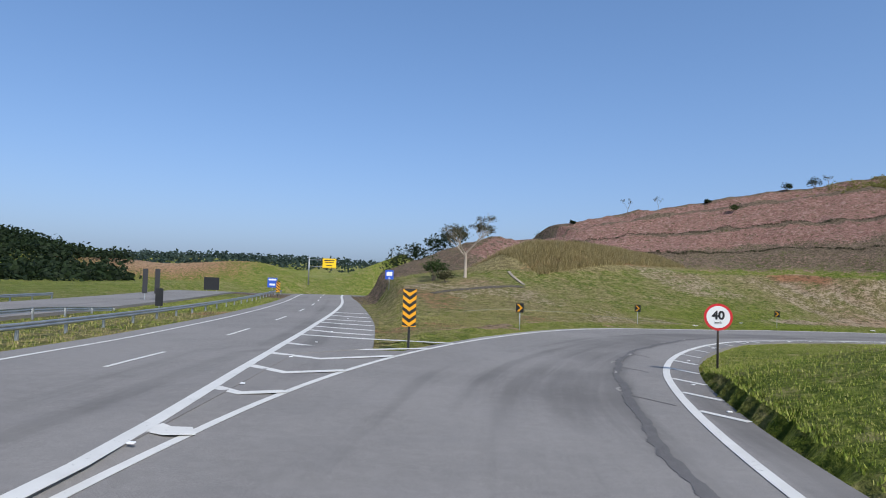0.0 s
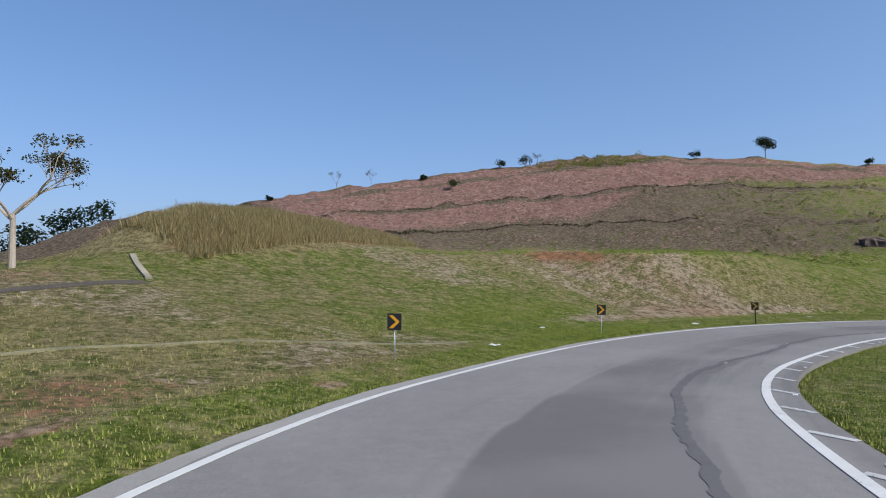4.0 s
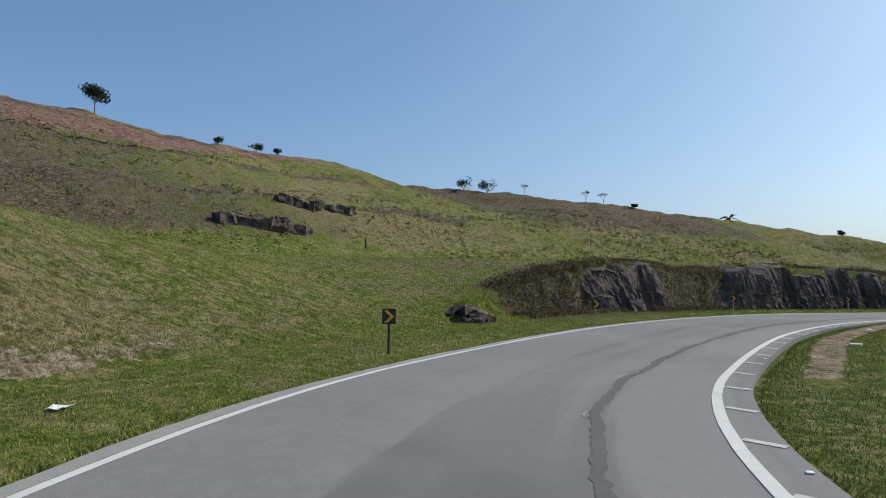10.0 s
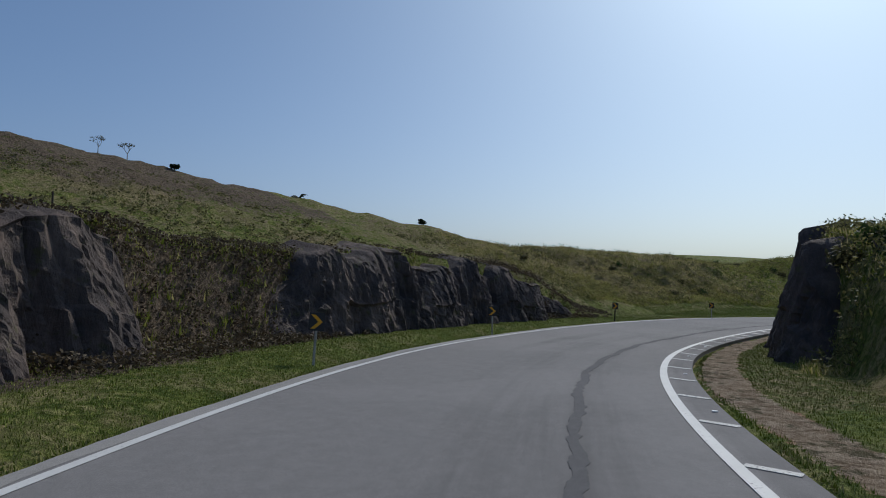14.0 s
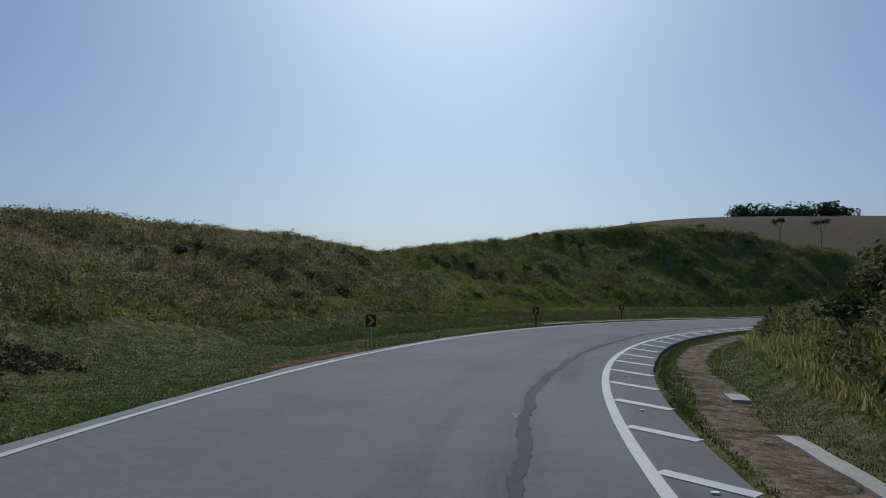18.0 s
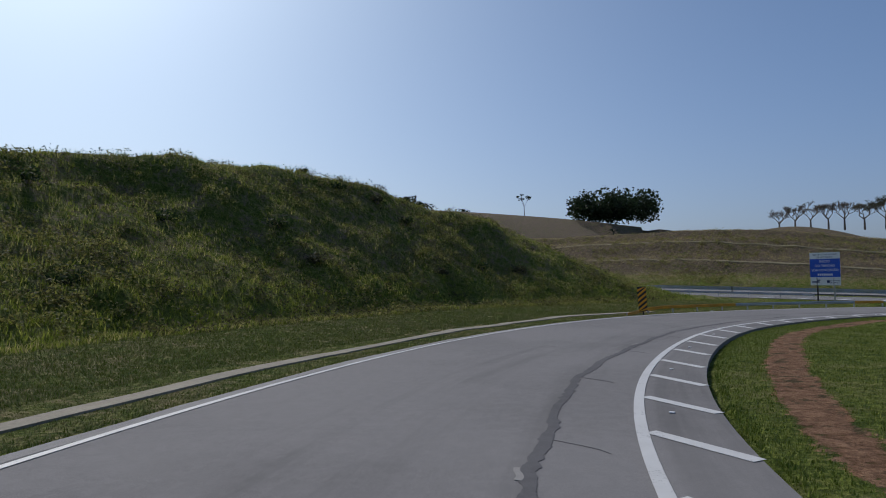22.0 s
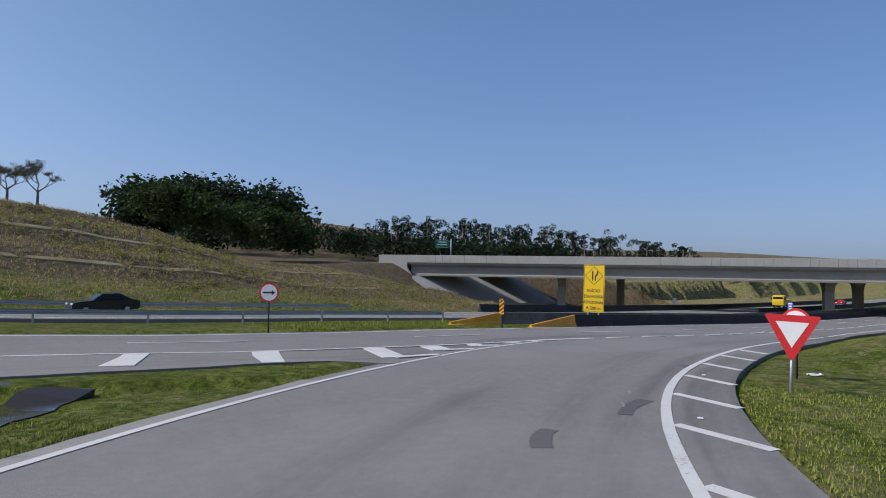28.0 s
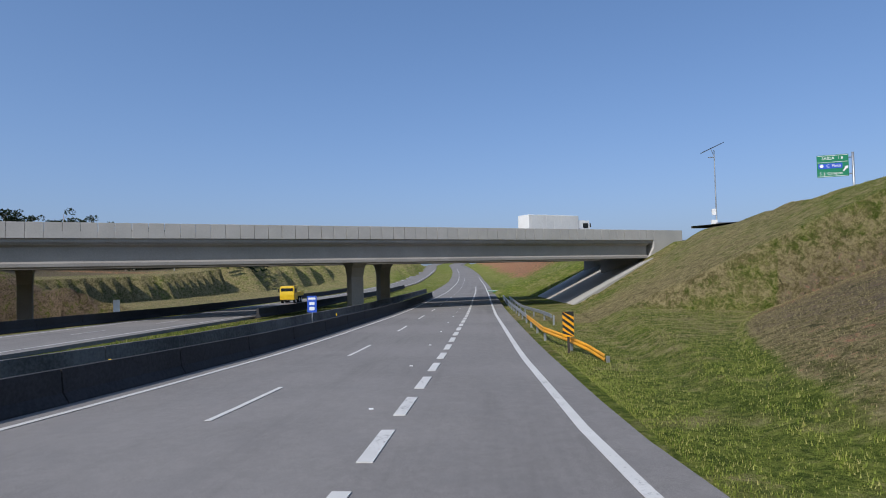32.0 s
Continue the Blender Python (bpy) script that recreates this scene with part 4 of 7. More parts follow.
strip("merge_line", [joint_pt(s, b_merge(s)) for s in (-23, -21.5, -20, -18.3)], 0.34, PAINT, road_b, 0.04, 0, 0.0, 0.04)
for i in range(52):
    strip("lane_dash", [joint_pt(-17 + 3.93 * i + d, b_merge(-17 + 3.93 * i + d)) for d in (0, 0.8, 1.6, 2.4)], 0.28, PAINT, road_b, 0.035, 0, 0.0, 0.03)
for i in range(33):
    strip("lane_dash", [b_point(-154 + 14.0 * i + d, float(np.interp(-154 + 14.0 * i + d, [-28, -14, 0, 15, 30, 43], [-7.6, -7.5, -6.75, -6.1, -5.9, -5.6]))) for d in (0, 1.7, 3.3, 4.9)], 0.15, PAINT, road_b, 0.03)
    strip("lane_dash", [b_point(-160 + 12.0 * i + d, -29.2) for d in (0, 1.4, 2.8, 4.2)], 0.15, PAINT, road_b2, 0.03)
for o in (-33.3, -25.2):
    strip("edge_line", [b_point(s, o) for s in bs_ if -300 < s < 500], 0.2, PAINT, road_b2, 0.03)


def ramp_meets(s):
    """Offset at which the outer line of the ramp stands beside the highway at s."""
    return float(np.interp(s, [-41, -36.8, -35.2, -33.1, -29.9, -25, -22.8], [4.0, 1.9, 1.1, 0.0, -1.32, -2.95, -3.4]))


# bent hatching of the merge wedge: a broad bar from the highway line, then a thin one to the ramp line
for s0 in (-61, -56.5, -52, -47.6, -43.2, -38.6):
    strip("gore_stripe", [b_point(s0, b_merge(s0) + 0.1), b_point(s0 - 1.6, 0.1)], 1.0, PAINT, road_b, 0.026, 0, 0.0, 0.03)
for s0, back in ((-33.8, 1.5), (-30.8, 0.7), (-28.1, 0.45), (-25.5, 0.3), (-23.7, 0.15)):
    k = float(np.interp(s0, [-34, -28, -23], [0.78, 0.55, 0.45]))
    e, f = b_merge(s0), ramp_meets(s0 - back)
    mid = b_point(s0 - back, e + (f - e) * k)
    strip("gore_stripe", [b_point(s0, e + 0.1), mid], 0.95 if s0 < -30 else 0.7, PAINT, road_b, 0.026, 0, 0.0, 0.03)
    end = s0 - back + 0.45 + 0.55 * abs(f - e) * 0.75
    strip("gore_stripe", [mid, joint_pt(end, ramp_meets(end) - 0.1)], 0.36, PAINT, road_b, 0.036, 0, 0.0, 0.03)

# tarred joint along the ramp, tyre-dark bands and repairs
TAR = asphalt_material("tar_repair", (0.118, 0.113, 0.114), (0.082, 0.079, 0.081))
DUST = asphalt_material("dusty_asphalt", (0.30, 0.285, 0.265), (0.24, 0.23, 0.215))
strip("tar_seam", [edge_pt(t, -1, seam_off(t)) for t in ths(157, -56, 0.05)], 0.25, TAR, ramp_road, 0.010, 3, 0.45, 0.004)
strip("dusty_shoulder", [edge_pt(t, 1, 0.36) for t in ths(140, -88, 0.35)], 0.42, DUST, ramp_road, 0.007, 6, 0.4, 0.003)
rnd = random.Random(5)
for k in range(9):
    t = rnd.uniform(-95, -60) if k < 14 else rnd.uniform(-20, 150)
    o = seam_off(t) + (rnd.uniform(-0.9, 0.9) if k < 12 else rnd.uniform(0.5, 5.5))
    l = rnd.uniform(0.4, 1.6)
    strip("tar_patch", [edge_pt(t + d * l, -1, o + 0.3 * math.sin(d * 2 + k)) for d in (-0.5, -0.25, 0, 0.25, 0.5)], rnd.uniform(0.12, 0.5), TAR, ramp_road, 0.009, k, 0.5, 0.003)
# pale loose chips along the seam
for k in range(40):
    t = rnd.uniform(-90, 150)
    o = seam_off(t) + rnd.uniform(-0.1, 0.25)
    strip("loose_chips", [edge_pt(t + d, -1, o + 0.05 * math.sin(d * 9 + k)) for d in (-0.25, -0.12, 0, 0.12, 0.25)], rnd.uniform(0.04, 0.1), DUST, ramp_road, 0.012, k, 0.9, 0.003)
# short cracks running across from the seam
for t in [-2 - 6.1 * k for k in range(9)] + [148, 143, 139]:
    o = seam_off(t)
    strip("tar_crack", [edge_pt(t + 0.5 * u * u, -1, o - 1.1 * u + 0.08 * math.sin(7 * u + t)) for u in (0, .2, .4, .6, .8, 1)], rnd.uniform(0.02, 0.05), TAR, ramp_road, 0.009, int(t) + 200, 0.7, 0.003)

# road studs
studs = bmesh.new()
box(studs, (0.12, 0.1, 0.025), (0, 0, 0.012), 0, 0.006)
stud_base = part("road_stud", studs, WHITE)
tagged(stud_base, "small white reflective stud fixed on the asphalt", "road stud", "road studs")
stud_base.matrix_world = Matrix.Translation(edge_pt(148.5, -1, -0.9, 0.01))
for t in [145 - 5.8 * i for i in range(42)]:
    if -98 < t:
        copy_thing(stud_base, Matrix.Translation(edge_pt(t, -1, -0.7, 0.008)) @ Matrix.Rotation(radians(t), 4, "Z"))
for i in range(14):
    copy_thing(stud_base, Matrix.Translation(b_point(-2 + 8.6 * i, -2.7, 0.02)))
    copy_thing(stud_base, Matrix.Translation(b_point(-6 + 12 * i, -11.3, 0.02)))
for i in range(8):
    copy_thing(stud_base, Matrix.Translation(a_pt(4 + 6.2 * i, 4.7, 0.03)))


# ---- signs ----
def facing(x, y, z, fx, fy, tilt=0.0):
    """A pose whose front (local -y) looks along fx, fy."""
    return Matrix.Translation((x, y, z)) @ Matrix.Rotation(math.atan2(fx, -fy), 4, "Z") @ Matrix.Rotation(radians(tilt), 4, "Y")


def thing(name, label, category, group=""):
    return tagged(new(name), label, category, group)


def plate(w, h, r=0.03, n=4):
    """Outline of a board with rounded corners, middle at 0, 0."""
    pts = []
    for cx, cz, a0 in ((w / 2 - r, h / 2 - r, 0), (-w / 2 + r, h / 2 - r, 90), (-w / 2 + r, -h / 2 + r, 180), (w / 2 - r, -h / 2 + r, 270)):
        pts += [(cx + r * math.cos(radians(a0 + 90 * i / n)), cz + r * math.sin(radians(a0 + 90 * i / n))) for i in range(n + 1)]
    return pts


def board(name, pts, at, material, parent, depth=0.02, label=""):
    return part(name, extrude_outline(bmesh.new(), pts, depth, Matrix.Translation(at)), material, parent, label)


def disc_pts(r, n=32):
    return [(r * math.cos(2 * math.pi * i / n), r * math.sin(2 * math.pi * i / n)) for i in range(n)]


def words(text, size, at, material, parent, name="lettering", spacing=1.0, bold=0.0):
    """Raised lettering on a board, facing -y, centred at at."""
    cu = bpy.data.curves.new(name, "FONT")
    cu.body, cu.size, cu.align_x, cu.align_y, cu.extrude, cu.space_character, cu.offset = text, size, "CENTER", "CENTER", 0.003, spacing, bold
    tmp = bpy.data.objects.new("tmp", cu)
    scene.collection.objects.link(tmp)
    bpy.context.view_layer.update()
    me = bpy.data.meshes.new_from_object(tmp.evaluated_get(bpy.context.evaluated_depsgraph_get()))
    bpy.data.objects.remove(tmp)
    me.transform(Matrix.Translation(at) @ Matrix.Rotation(radians(90), 4, "X"))
    me.materials.clear()
    me.materials.append(material)
    ob = new(name, me)
    ob.parent = parent
    return ob


def post(parent, x, h, r, material, label="", square=False, base=-0.3, y=0.03):
    bm = bmesh.new()
    if square:
        box(bm, (2 * r, 2 * r, h - base), (x, y, (h + base) / 2), 0, 0.01)
    else:
        rod(bm, (x, y, base), (x, y, h), r, r, 10)
    return part("post", bm, material, parent, label, not square)


WOOD_DARK = simple("dark_timber", (0.06, 0.05, 0.042), 0.85, 0, 0.4, 5.0, 0.3, 0.3)
PALE_POST = simple("pale_timber", (0.42, 0.39, 0.34), 0.8, 0, 0.35, 5.0, 0.3, 0.3)


def chevron_sign(post_material, r, square):
    s = thing("chevron_sign", "square black curve sign with a yellow chevron on one post", "road sign", "curve signs")
    post(s, 0, 1.25, r, post_material, square=square)
    b = board("board", plate(0.52, 0.60, 0.03), (0, -0.01, 1.45), BLACK, s, 0.02)
    w, t = 0.20, 0.15
    pts = [(-w, 0.235), (-w + t, 0.235), (w, 0.0), (-w + t, -0.235), (-w, -0.235), (w - t, 0.0)]
    board("chevron", pts, (0.0, -0.024, 1.45), YELLOW, b, 0.008)
    return s


def ground_at(x, y, drop=0.0):
    return Vector((x, y, land_z(x, y) - drop))


def along_ramp(x, y):
    """The way that traffic comes from, seen at a place beside the ramp."""
    a = math.atan2(y - CY, x - CX)
    return Vector((-math.sin(a), math.cos(a)))


kinds = {"steel": chevron_sign(GALV, 0.024, False), "timber": chevron_sign(WOOD_DARK, 0.045, True), "pale": chevron_sign(PALE_POST, 0.04, True)}
used = set()
for x, y, k, lean in ((5.0, 41.2, "steel", 0), (16.9, 55.4, "steel", 0), (33.3, 63.8, "steel", 1), (52.7, 68.6, "timber", -1.5), (75.0, 67.3, "timber", 1), (94.1, 58.5, "pale", 3), (112.6, 45.4, "pale", 3),
                      (124.8, 31.0, "pale", 0), (136.9, 10.5, "timber", 2), (143.2, -9.6, "pale", 0), (145.7, -36.0, "timber", -1), (144.0, -56.0, "timber", 1)):
    f = along_ramp(x, y)
    rad = Vector((x - CX, y - CY)).normalized()
    f = (f * 0.93 - rad * 0.36).normalized()
    ro_ = float(ramp_edges(math.degrees(math.atan2(y - CY, x - CX)))[0])
    r_ = math.hypot(x - CX, y - CY)
    x, y = CX + (x - CX) * max(r_, ro_ + 1.0) / r_, CY + (y - CY) * max(r_, ro_ + 1.0) / r_
    gz = min(land_z(x, y), float(ramp_edges(math.degrees(math.atan2(y - CY, x - CX)))[2]) + 0.12)
    m = facing(x, y, gz, f.x, f.y, lean)
    if k in used:
        copy_thing(kinds[k], m)
    else:
        kinds[k].matrix_world = m
        used.add(k)


def stripe_board(parent, w, h, z, slant, n):
    """A black board with yellow bands: slanted one way, or in chevrons (slant 0)."""
    b = board("board", plate(w, h, 0.02), (0, -0.01, z), BLACK, parent, 0.02)
    step = h / n
    for i in range(-1, n + 1):
        z0, t = -h / 2 + i * step, step * 0.5
        d = w * 0.5 if slant == 0 else w * 0.75 * slant
        if slant == 0:
            shapes = [[(-w / 2, z0 + d * 0.75), (0, z0), (0, z0 + t), (-w / 2, z0 + t + d * 0.75)], [(0, z0), (w / 2, z0 + d * 0.75), (w / 2, z0 + t + d * 0.75), (0, z0 + t)]]
        else:
            shapes = [[(-w / 2, z0), (w / 2, z0 + d), (w / 2, z0 + d + t), (-w / 2, z0 + t)]]
        for pts in shapes:
            pts = [(x, min(max(v, -h / 2), h / 2)) for x, v in pts]
            if max(v for _, v in pts) - min(v for _, v in pts) < 0.03:
                continue
            area = sum(pts[k][0] * pts[(k + 1) % 4][1] - pts[(k + 1) % 4][0] * pts[k][1] for k in range(4))
            if abs(area) < 0.01:
                continue
            board("band", pts, (0, -0.024, z), YELLOW, b, 0.008)
    return b


def marker(label, x, y, z, f, w, h, low, slant, n, post_material=BLACK, tilt=0):
    s = thing("object_marker", label, "road sign")
    post(s, 0, low + h * 0.8, 0.05, post_material, square=True)
    stripe_board(s, w, h, low + h / 2, slant, n)
    s.matrix_world = facing(x, y, z, f[0], f[1], tilt)
    return s


marker("tall black board with yellow chevrons pointing down, at the exit nose", -1.41, 27.6, ground_at(-1.41, 27.6).z, (-0.02, -1), 0.58, 1.62, 1.15, 0, 5)
g = ground_at(113.0, -97.1)
marker("black and yellow diagonally striped hazard board before a rail end", 113.0, -97.1, g.z, (0.35, 0.94), 0.74, 2.2, 0.5, 1, 5, WOOD_DARK, -3)
bp = b_point(30, 3.9)
marker("black and yellow diagonally striped hazard board at the rail end", bp.x, bp.y, land_z(bp.x, bp.y), -BD, 0.52, 1.15, 0.75, -1, 4, WOOD_DARK)
bp = b_point(-16.5, -12.0)
marker("slim yellow and black striped board before the concrete barrier", bp.x, bp.y, bp.z, -BD, 0.42, 1.15, 0.95, 1, 4, BLACK)
ap = a_pt(96, -6.4)
marker("yellow and black striped board on the guardrail of the crest", ap.x, ap.y, ap.z, (0, -1), 0.6, 1.6, 0.6, -1, 4)


def round_sign(label, x, y, z, f, r, h, post_material, kind):
    s = thing("round_sign", label, "road sign")
    post(s, 0, h + r * 0.7, 0.04, post_material)
    d = board("disc", disc_pts(r), (0, -0.01, h), RED, s, 0.02)
    board("face", disc_pts(r * 0.82), (0, -0.024, h), WHITE, d, 0.008)
    if kind == "40":
        words("40", r * 0.86, (0, -0.032, h + r * 0.10), BLACK, d, bold=0.015)
        words("km/h", r * 0.26, (0, -0.032, h - r * 0.42), BLACK, d, "small_lettering")
    else:
        q = r * 0.62 * (-1 if kind == "left" else 1)
        board("arrow", [(-q, r * .08), (-q, -r * .08), (q * .45, -r * .08), (q * .45, -r * .26), (q, 0), (q * .45, r * .26), (q * .45, r * .08)], (0, -0.032, h), BLACK, d, 0.008)
    s.matrix_world = facing(x, y, z, *f)
    return s


round_sign("round red-rimmed white speed sign reading 40 on a dark post", 9.65, 22.35, -0.25, (-0.3, -0.95), 0.47, 1.77, WOOD_DARK, "40")
bp = b_point(-35, -13.6 - float(b_bend(-35)) * 0)
round_sign("round red-rimmed sign with a black arrow to the side", 55.6, -120.6, -7.4, (0.93, 0.36), 0.52, 1.85, BLACK, "arrow")
round_sign("round red-rimmed sign with a black arrow on a dark post", 59.25, -96.6, land_z(59.25, -96.6), (0.86, -0.5), 0.5, 1.95, WOOD_DARK, "left")

s = thing("yield_sign", "red and white triangular yield sign on a steel post", "road sign")
post(s, 0, 1.9, 0.035, GALV)
tri = lambda k: [(-0.56 * k, 0.34 * k), (0.56 * k, 0.34 * k), (0.0, -0.64 * k)]
b = board("board", [(-0.56, 0.34), (-0.53, 0.37), (0.53, 0.37), (0.56, 0.34), (0.04, -0.62), (-0.04, -0.62)], (0, -0.01, 1.95), RED, s, 0.02)
board("face", [(-0.335, 0.215), (0.335, 0.215), (0.0, -0.36)], (0, -0.024, 1.95), WHITE, b, 0.008)
s.matrix_world = facing(63.2, -97.45, -8.55, 0.94, -0.30, 1.5) @ Matrix.Diagonal((1.32, 1.32, 1.32, 1))


def bars(parent, rows, at, material, name="text_bar"):
    """Writing that cannot be read: plain bars. rows: x, z, width, height."""
    for x, z, w, h in rows:
        board(name, plate(w, h, min(w, h) * 0.2, 2), (at[0] + x, at[1], at[2] + z), material, parent, 0.006)


# concession board beside the ramp
s = thing("information_board", "large blue and white highway board on two posts", "road sign")
for x in (-1.0, 1.0):
    post(s, x, 3.2, 0.07, WOOD_DARK if x < 0 else CONCRETE, square=True)
H0 = 1.75
bb = board("board", plate(3.6, 4.1, 0.03), (0, -0.02, H0 + 2.05), WHITE, s, 0.04)
board("blue_field", plate(3.6, 2.28, 0.01), (0, -0.044, H0 + 2.16), BLUE, bb, 0.008)
NAVY = simple("navy_lettering", (0.03, 0.04, 0.12), 0.5, 0, 0.1)
words("GOVERNO DO ESTADO", 0.27, (0, -0.048, H0 + 3.83), NAVY, bb)
words("DE SÃO PAULO", 0.27, (0, -0.048, H0 + 3.5), NAVY, bb)
words("INÍCIO", 0.42, (0, -0.052, H0 + 2.97), WHITE, bb)
words("DO TRECHO", 0.42, (0, -0.052, H0 + 2.42), WHITE, bb)
words("SOB CONCESSÃO", 0.40, (0, -0.052, H0 + 1.88), WHITE, bb)
bars(bb, [(-0.8 + 0.23 * i, 0, 0.16, 0.26) for i in range(8)], (0, -0.05, H0 + 1.33), WHITE)
bars(bb, [(-1.15, 0, 0.9, 0.16), (-0.8, 0.22, 0.4, 0.14), (0.35, 0.05, 0.34, 0.34)], (0, -0.05, H0 + 0.42), NAVY, "logo_shape")
words("GOVERNO DE", 0.2, (1.12, -0.05, H0 + 0.55), NAVY, bb)
words("SÃO PAULO", 0.2, (1.12, -0.05, H0 + 0.3), NAVY, bb)
s.matrix_world = facing(81.4, -117.9, -6.75, 0.874, 0.485)

# yellow lane sign in the median
s = thing("yellow_lane_sign", "tall yellow board announcing an additional lane, on two steel posts", "road sign")
for x in (-0.5, 0.5):
    post(s, x, 3.5, 0.06, GALV, square=True)
yb = board("board", plate(1.95, 4.35, 0.05), (0, -0.03, 3.4), SIGN_YELLOW, s, 0.04)
for dz in (0, -4.21):
    bars(yb, [(0, 2.105 + dz, 1.84, 0.03)], (0, -0.052, 3.4), BLACK, "border")
for dx in (-0.92, 0.92):
    bars(yb, [(dx, 0, 0.03, 4.22)], (0, -0.052, 3.4), BLACK, "border")
dm = 0.82
for (x0, z0), (x1, z1) in (((-dm, 0), (0, dm)), ((0, dm), (dm, 0)), ((dm, 0), (0, -dm)), ((0, -dm), (-dm, 0))):
    t = Vector((z1 - z0, x0 - x1)).normalized() * 0.02
    board("diamond_line", [(x0 - t.x, z0 - t.y), (x1 - t.x, z1 - t.y), (x1 + t.x, z1 + t.y), (x0 + t.x, z0 + t.y)], (0, -0.052, 4.55), BLACK, yb, 0.006)
bars(yb, [(-0.14, 0, 0.13, 0.86)], (0, -0.052, 4.55), BLACK, "symbol_bar")
board("symbol_bar", [(0.06, -0.43), (0.19, -0.43), (0.19, -0.05), (0.36, 0.12), (0.36, 0.43), (0.23, 0.43), (0.23, 0.17), (0.06, 0.0)], (0, -0.052, 4.55), BLACK, yb, 0.006)
for i, txt in enumerate(("INÍCIO", "DA FAIXA", "ADICIONAL", "A 200 m")):
    words(txt, 0.40 if len(txt) < 9 else 0.36, (0, -0.054, 3.17 - 0.53 * i), BLACK, yb, bold=0.008)
bp = b_point(0.5, -14.0)
s.matrix_world = facing(24.2, -107.2, -8.9, 0.93, -0.18, 1.5)

# kilometre and blue service signs
def small_board(label, x, y, z, f, w, h, low, material, rows, post_r=0.04, cap=None):
    s = thing("small_sign", label, "road sign")
    post(s, 0, low + h * 0.8, post_r, GALV)
    b = board("board", plate(w, h, 0.04), (0, -0.01, low + h / 2), material, s, 0.02)
    bars(b, rows, (0, -0.024, low + h / 2), WHITE)
    s.matrix_world = facing(x, y, z, *f)
    return s


bp = b_point(48, -12.9)
small_board("blue kilometre sign with white bars on a steel post", bp.x, bp.y, bp.z - 0.4, -BD, 0.72, 1.25, 1.5, BLUE, [(0, 0.42, 0.56, 0.16), (0, 0.05, 0.4, 0.22), (0, -0.34, 0.4, 0.26)])
small_board("blue service sign with a white symbol on a thin post", -6.6, 79.0, ground_at(-6.6, 79).z, (0.1, -1), 1.0, 1.15, 1.2, BLUE, [(0, 0.1, 0.7, 0.5), (0, -0.42, 0.3, 0.1)])
ap = a_pt(99, -7.6)
small_board("blue and white board beside the crest of the road", ap.x, ap.y, ap.z, (0, -1), 1.5, 1.5, 1.2, BLUE, [(0, 0.45, 1.2, 0.25), (0, -0.3, 0.9, 0.3)])
bp = b_point(63, -37)
small_board("small white sign below the bridge", bp.x, bp.y, bp.z, -BD, 0.7, 1.3, 0.8, WHITE, [(0, 0, 0.1, 0.8)])


def gantry_sign(label, x, y, z, f, w, h, low, arm, material, side, rows, texts=()):
    """A board carried on an arm from one tall post."""
    s = thing("cantilever_sign", label, "road sign")
    post(s, side * (w / 2 + arm), low + h + 0.2, 0.14, GALV, y=0.2)
    for dz in (0.3, h - 0.4):
        bm = rod(bmesh.new(), (side * (w / 2 + arm), 0.2, low + dz), (-side * w * 0.3, 0.12, low + dz), 0.06, 0.06, 8)
        part("arm", bm, GALV, s, shade=True)
    b = board("board", plate(w, h, 0.12), (0, -0.02, low + h / 2), material, s, 0.05)
    line = BLACK if material is SIGN_YELLOW else WHITE
    for dz in (-1, 1):
        bars(b, [(0, dz * (h / 2 - 0.09), w - 0.2, 0.05)], (0, -0.05, low + h / 2), line, "border")
    bars(b, rows, (0, -0.05, low + h / 2), line)
    for txt, size, px, pz in texts:
        words(txt, size, (px, -0.05, low + h / 2 + pz), line, b)
    s.matrix_world = facing(x, y, z, *f)
    return s, b


gantry_sign("yellow board on a cantilever mast beside the highway", -24.6, 138.5, 0.0, (0.1, -1), 2.9, 2.1, 3.4, 2.9, SIGN_YELLOW, -1, [(0, 0.6, 2.2, 0.22), (0, 0.15, 1.8, 0.18), (0, -0.5, 1.2, 0.2)])
gs, gb = gantry_sign("green exit board reading SAÍDA 1 B on a cantilever mast", -21.6, -21.2, -1.6, (0.72, -0.69), 3.3, 2.65, 5.8, 0.5, GREEN, 1, [],
                     (("SAÍDA  1 B", 0.48, 0, 0.9), ("S. J. Campos", 0.48, -0.2, -0.9)))
GZ = 7.125
bars(gb, [(0, 0.45, 3.1, 0.04)], (0, -0.05, GZ), WHITE, "border")
board("blue_panel", plate(2.5, 0.62, 0.08), (-0.25, -0.052, GZ), BLUE, gb, 0.008)
words("C. Pinto", 0.46, (0.1, -0.06, GZ), WHITE, gb)
board("logo_shape", disc_pts(0.22, 6), (-1.15, -0.06, GZ), WHITE, gb, 0.008)
board("arrow", [(-0.28, -0.33), (-0.19, -0.41), (0.15, -0.03), (0.25, -0.13), (0.3, 0.28), (-0.11, 0.23), (-0.01, 0.13)], (1.3, -0.052, GZ - 0.35), WHITE, gb, 0.008)
bp = b_point(150, 3.9)
gantry_sign("green direction board on a mast beyond the bridge", bp.x, bp.y, -14.6, -BD, 5.2, 2.7, 1.2, 0.2, GREEN, 1, [(0.3, 0.6, 2.4, 0.3), (0.5, 0.0, 1.8, 0.25), (0.5, -0.55, 2.0, 0.25), (-1.6, 0.6, 0.4, 0.4)])
gantry_sign("green direction board over the highway behind the bridge", -62, -152, -1.3, (0.85, 0.5), 3.4, 1.9, 3.4, 0.5, GREEN, 1, [(0, 0.4, 2.0, 0.25), (0, -0.2, 2.4, 0.25)])
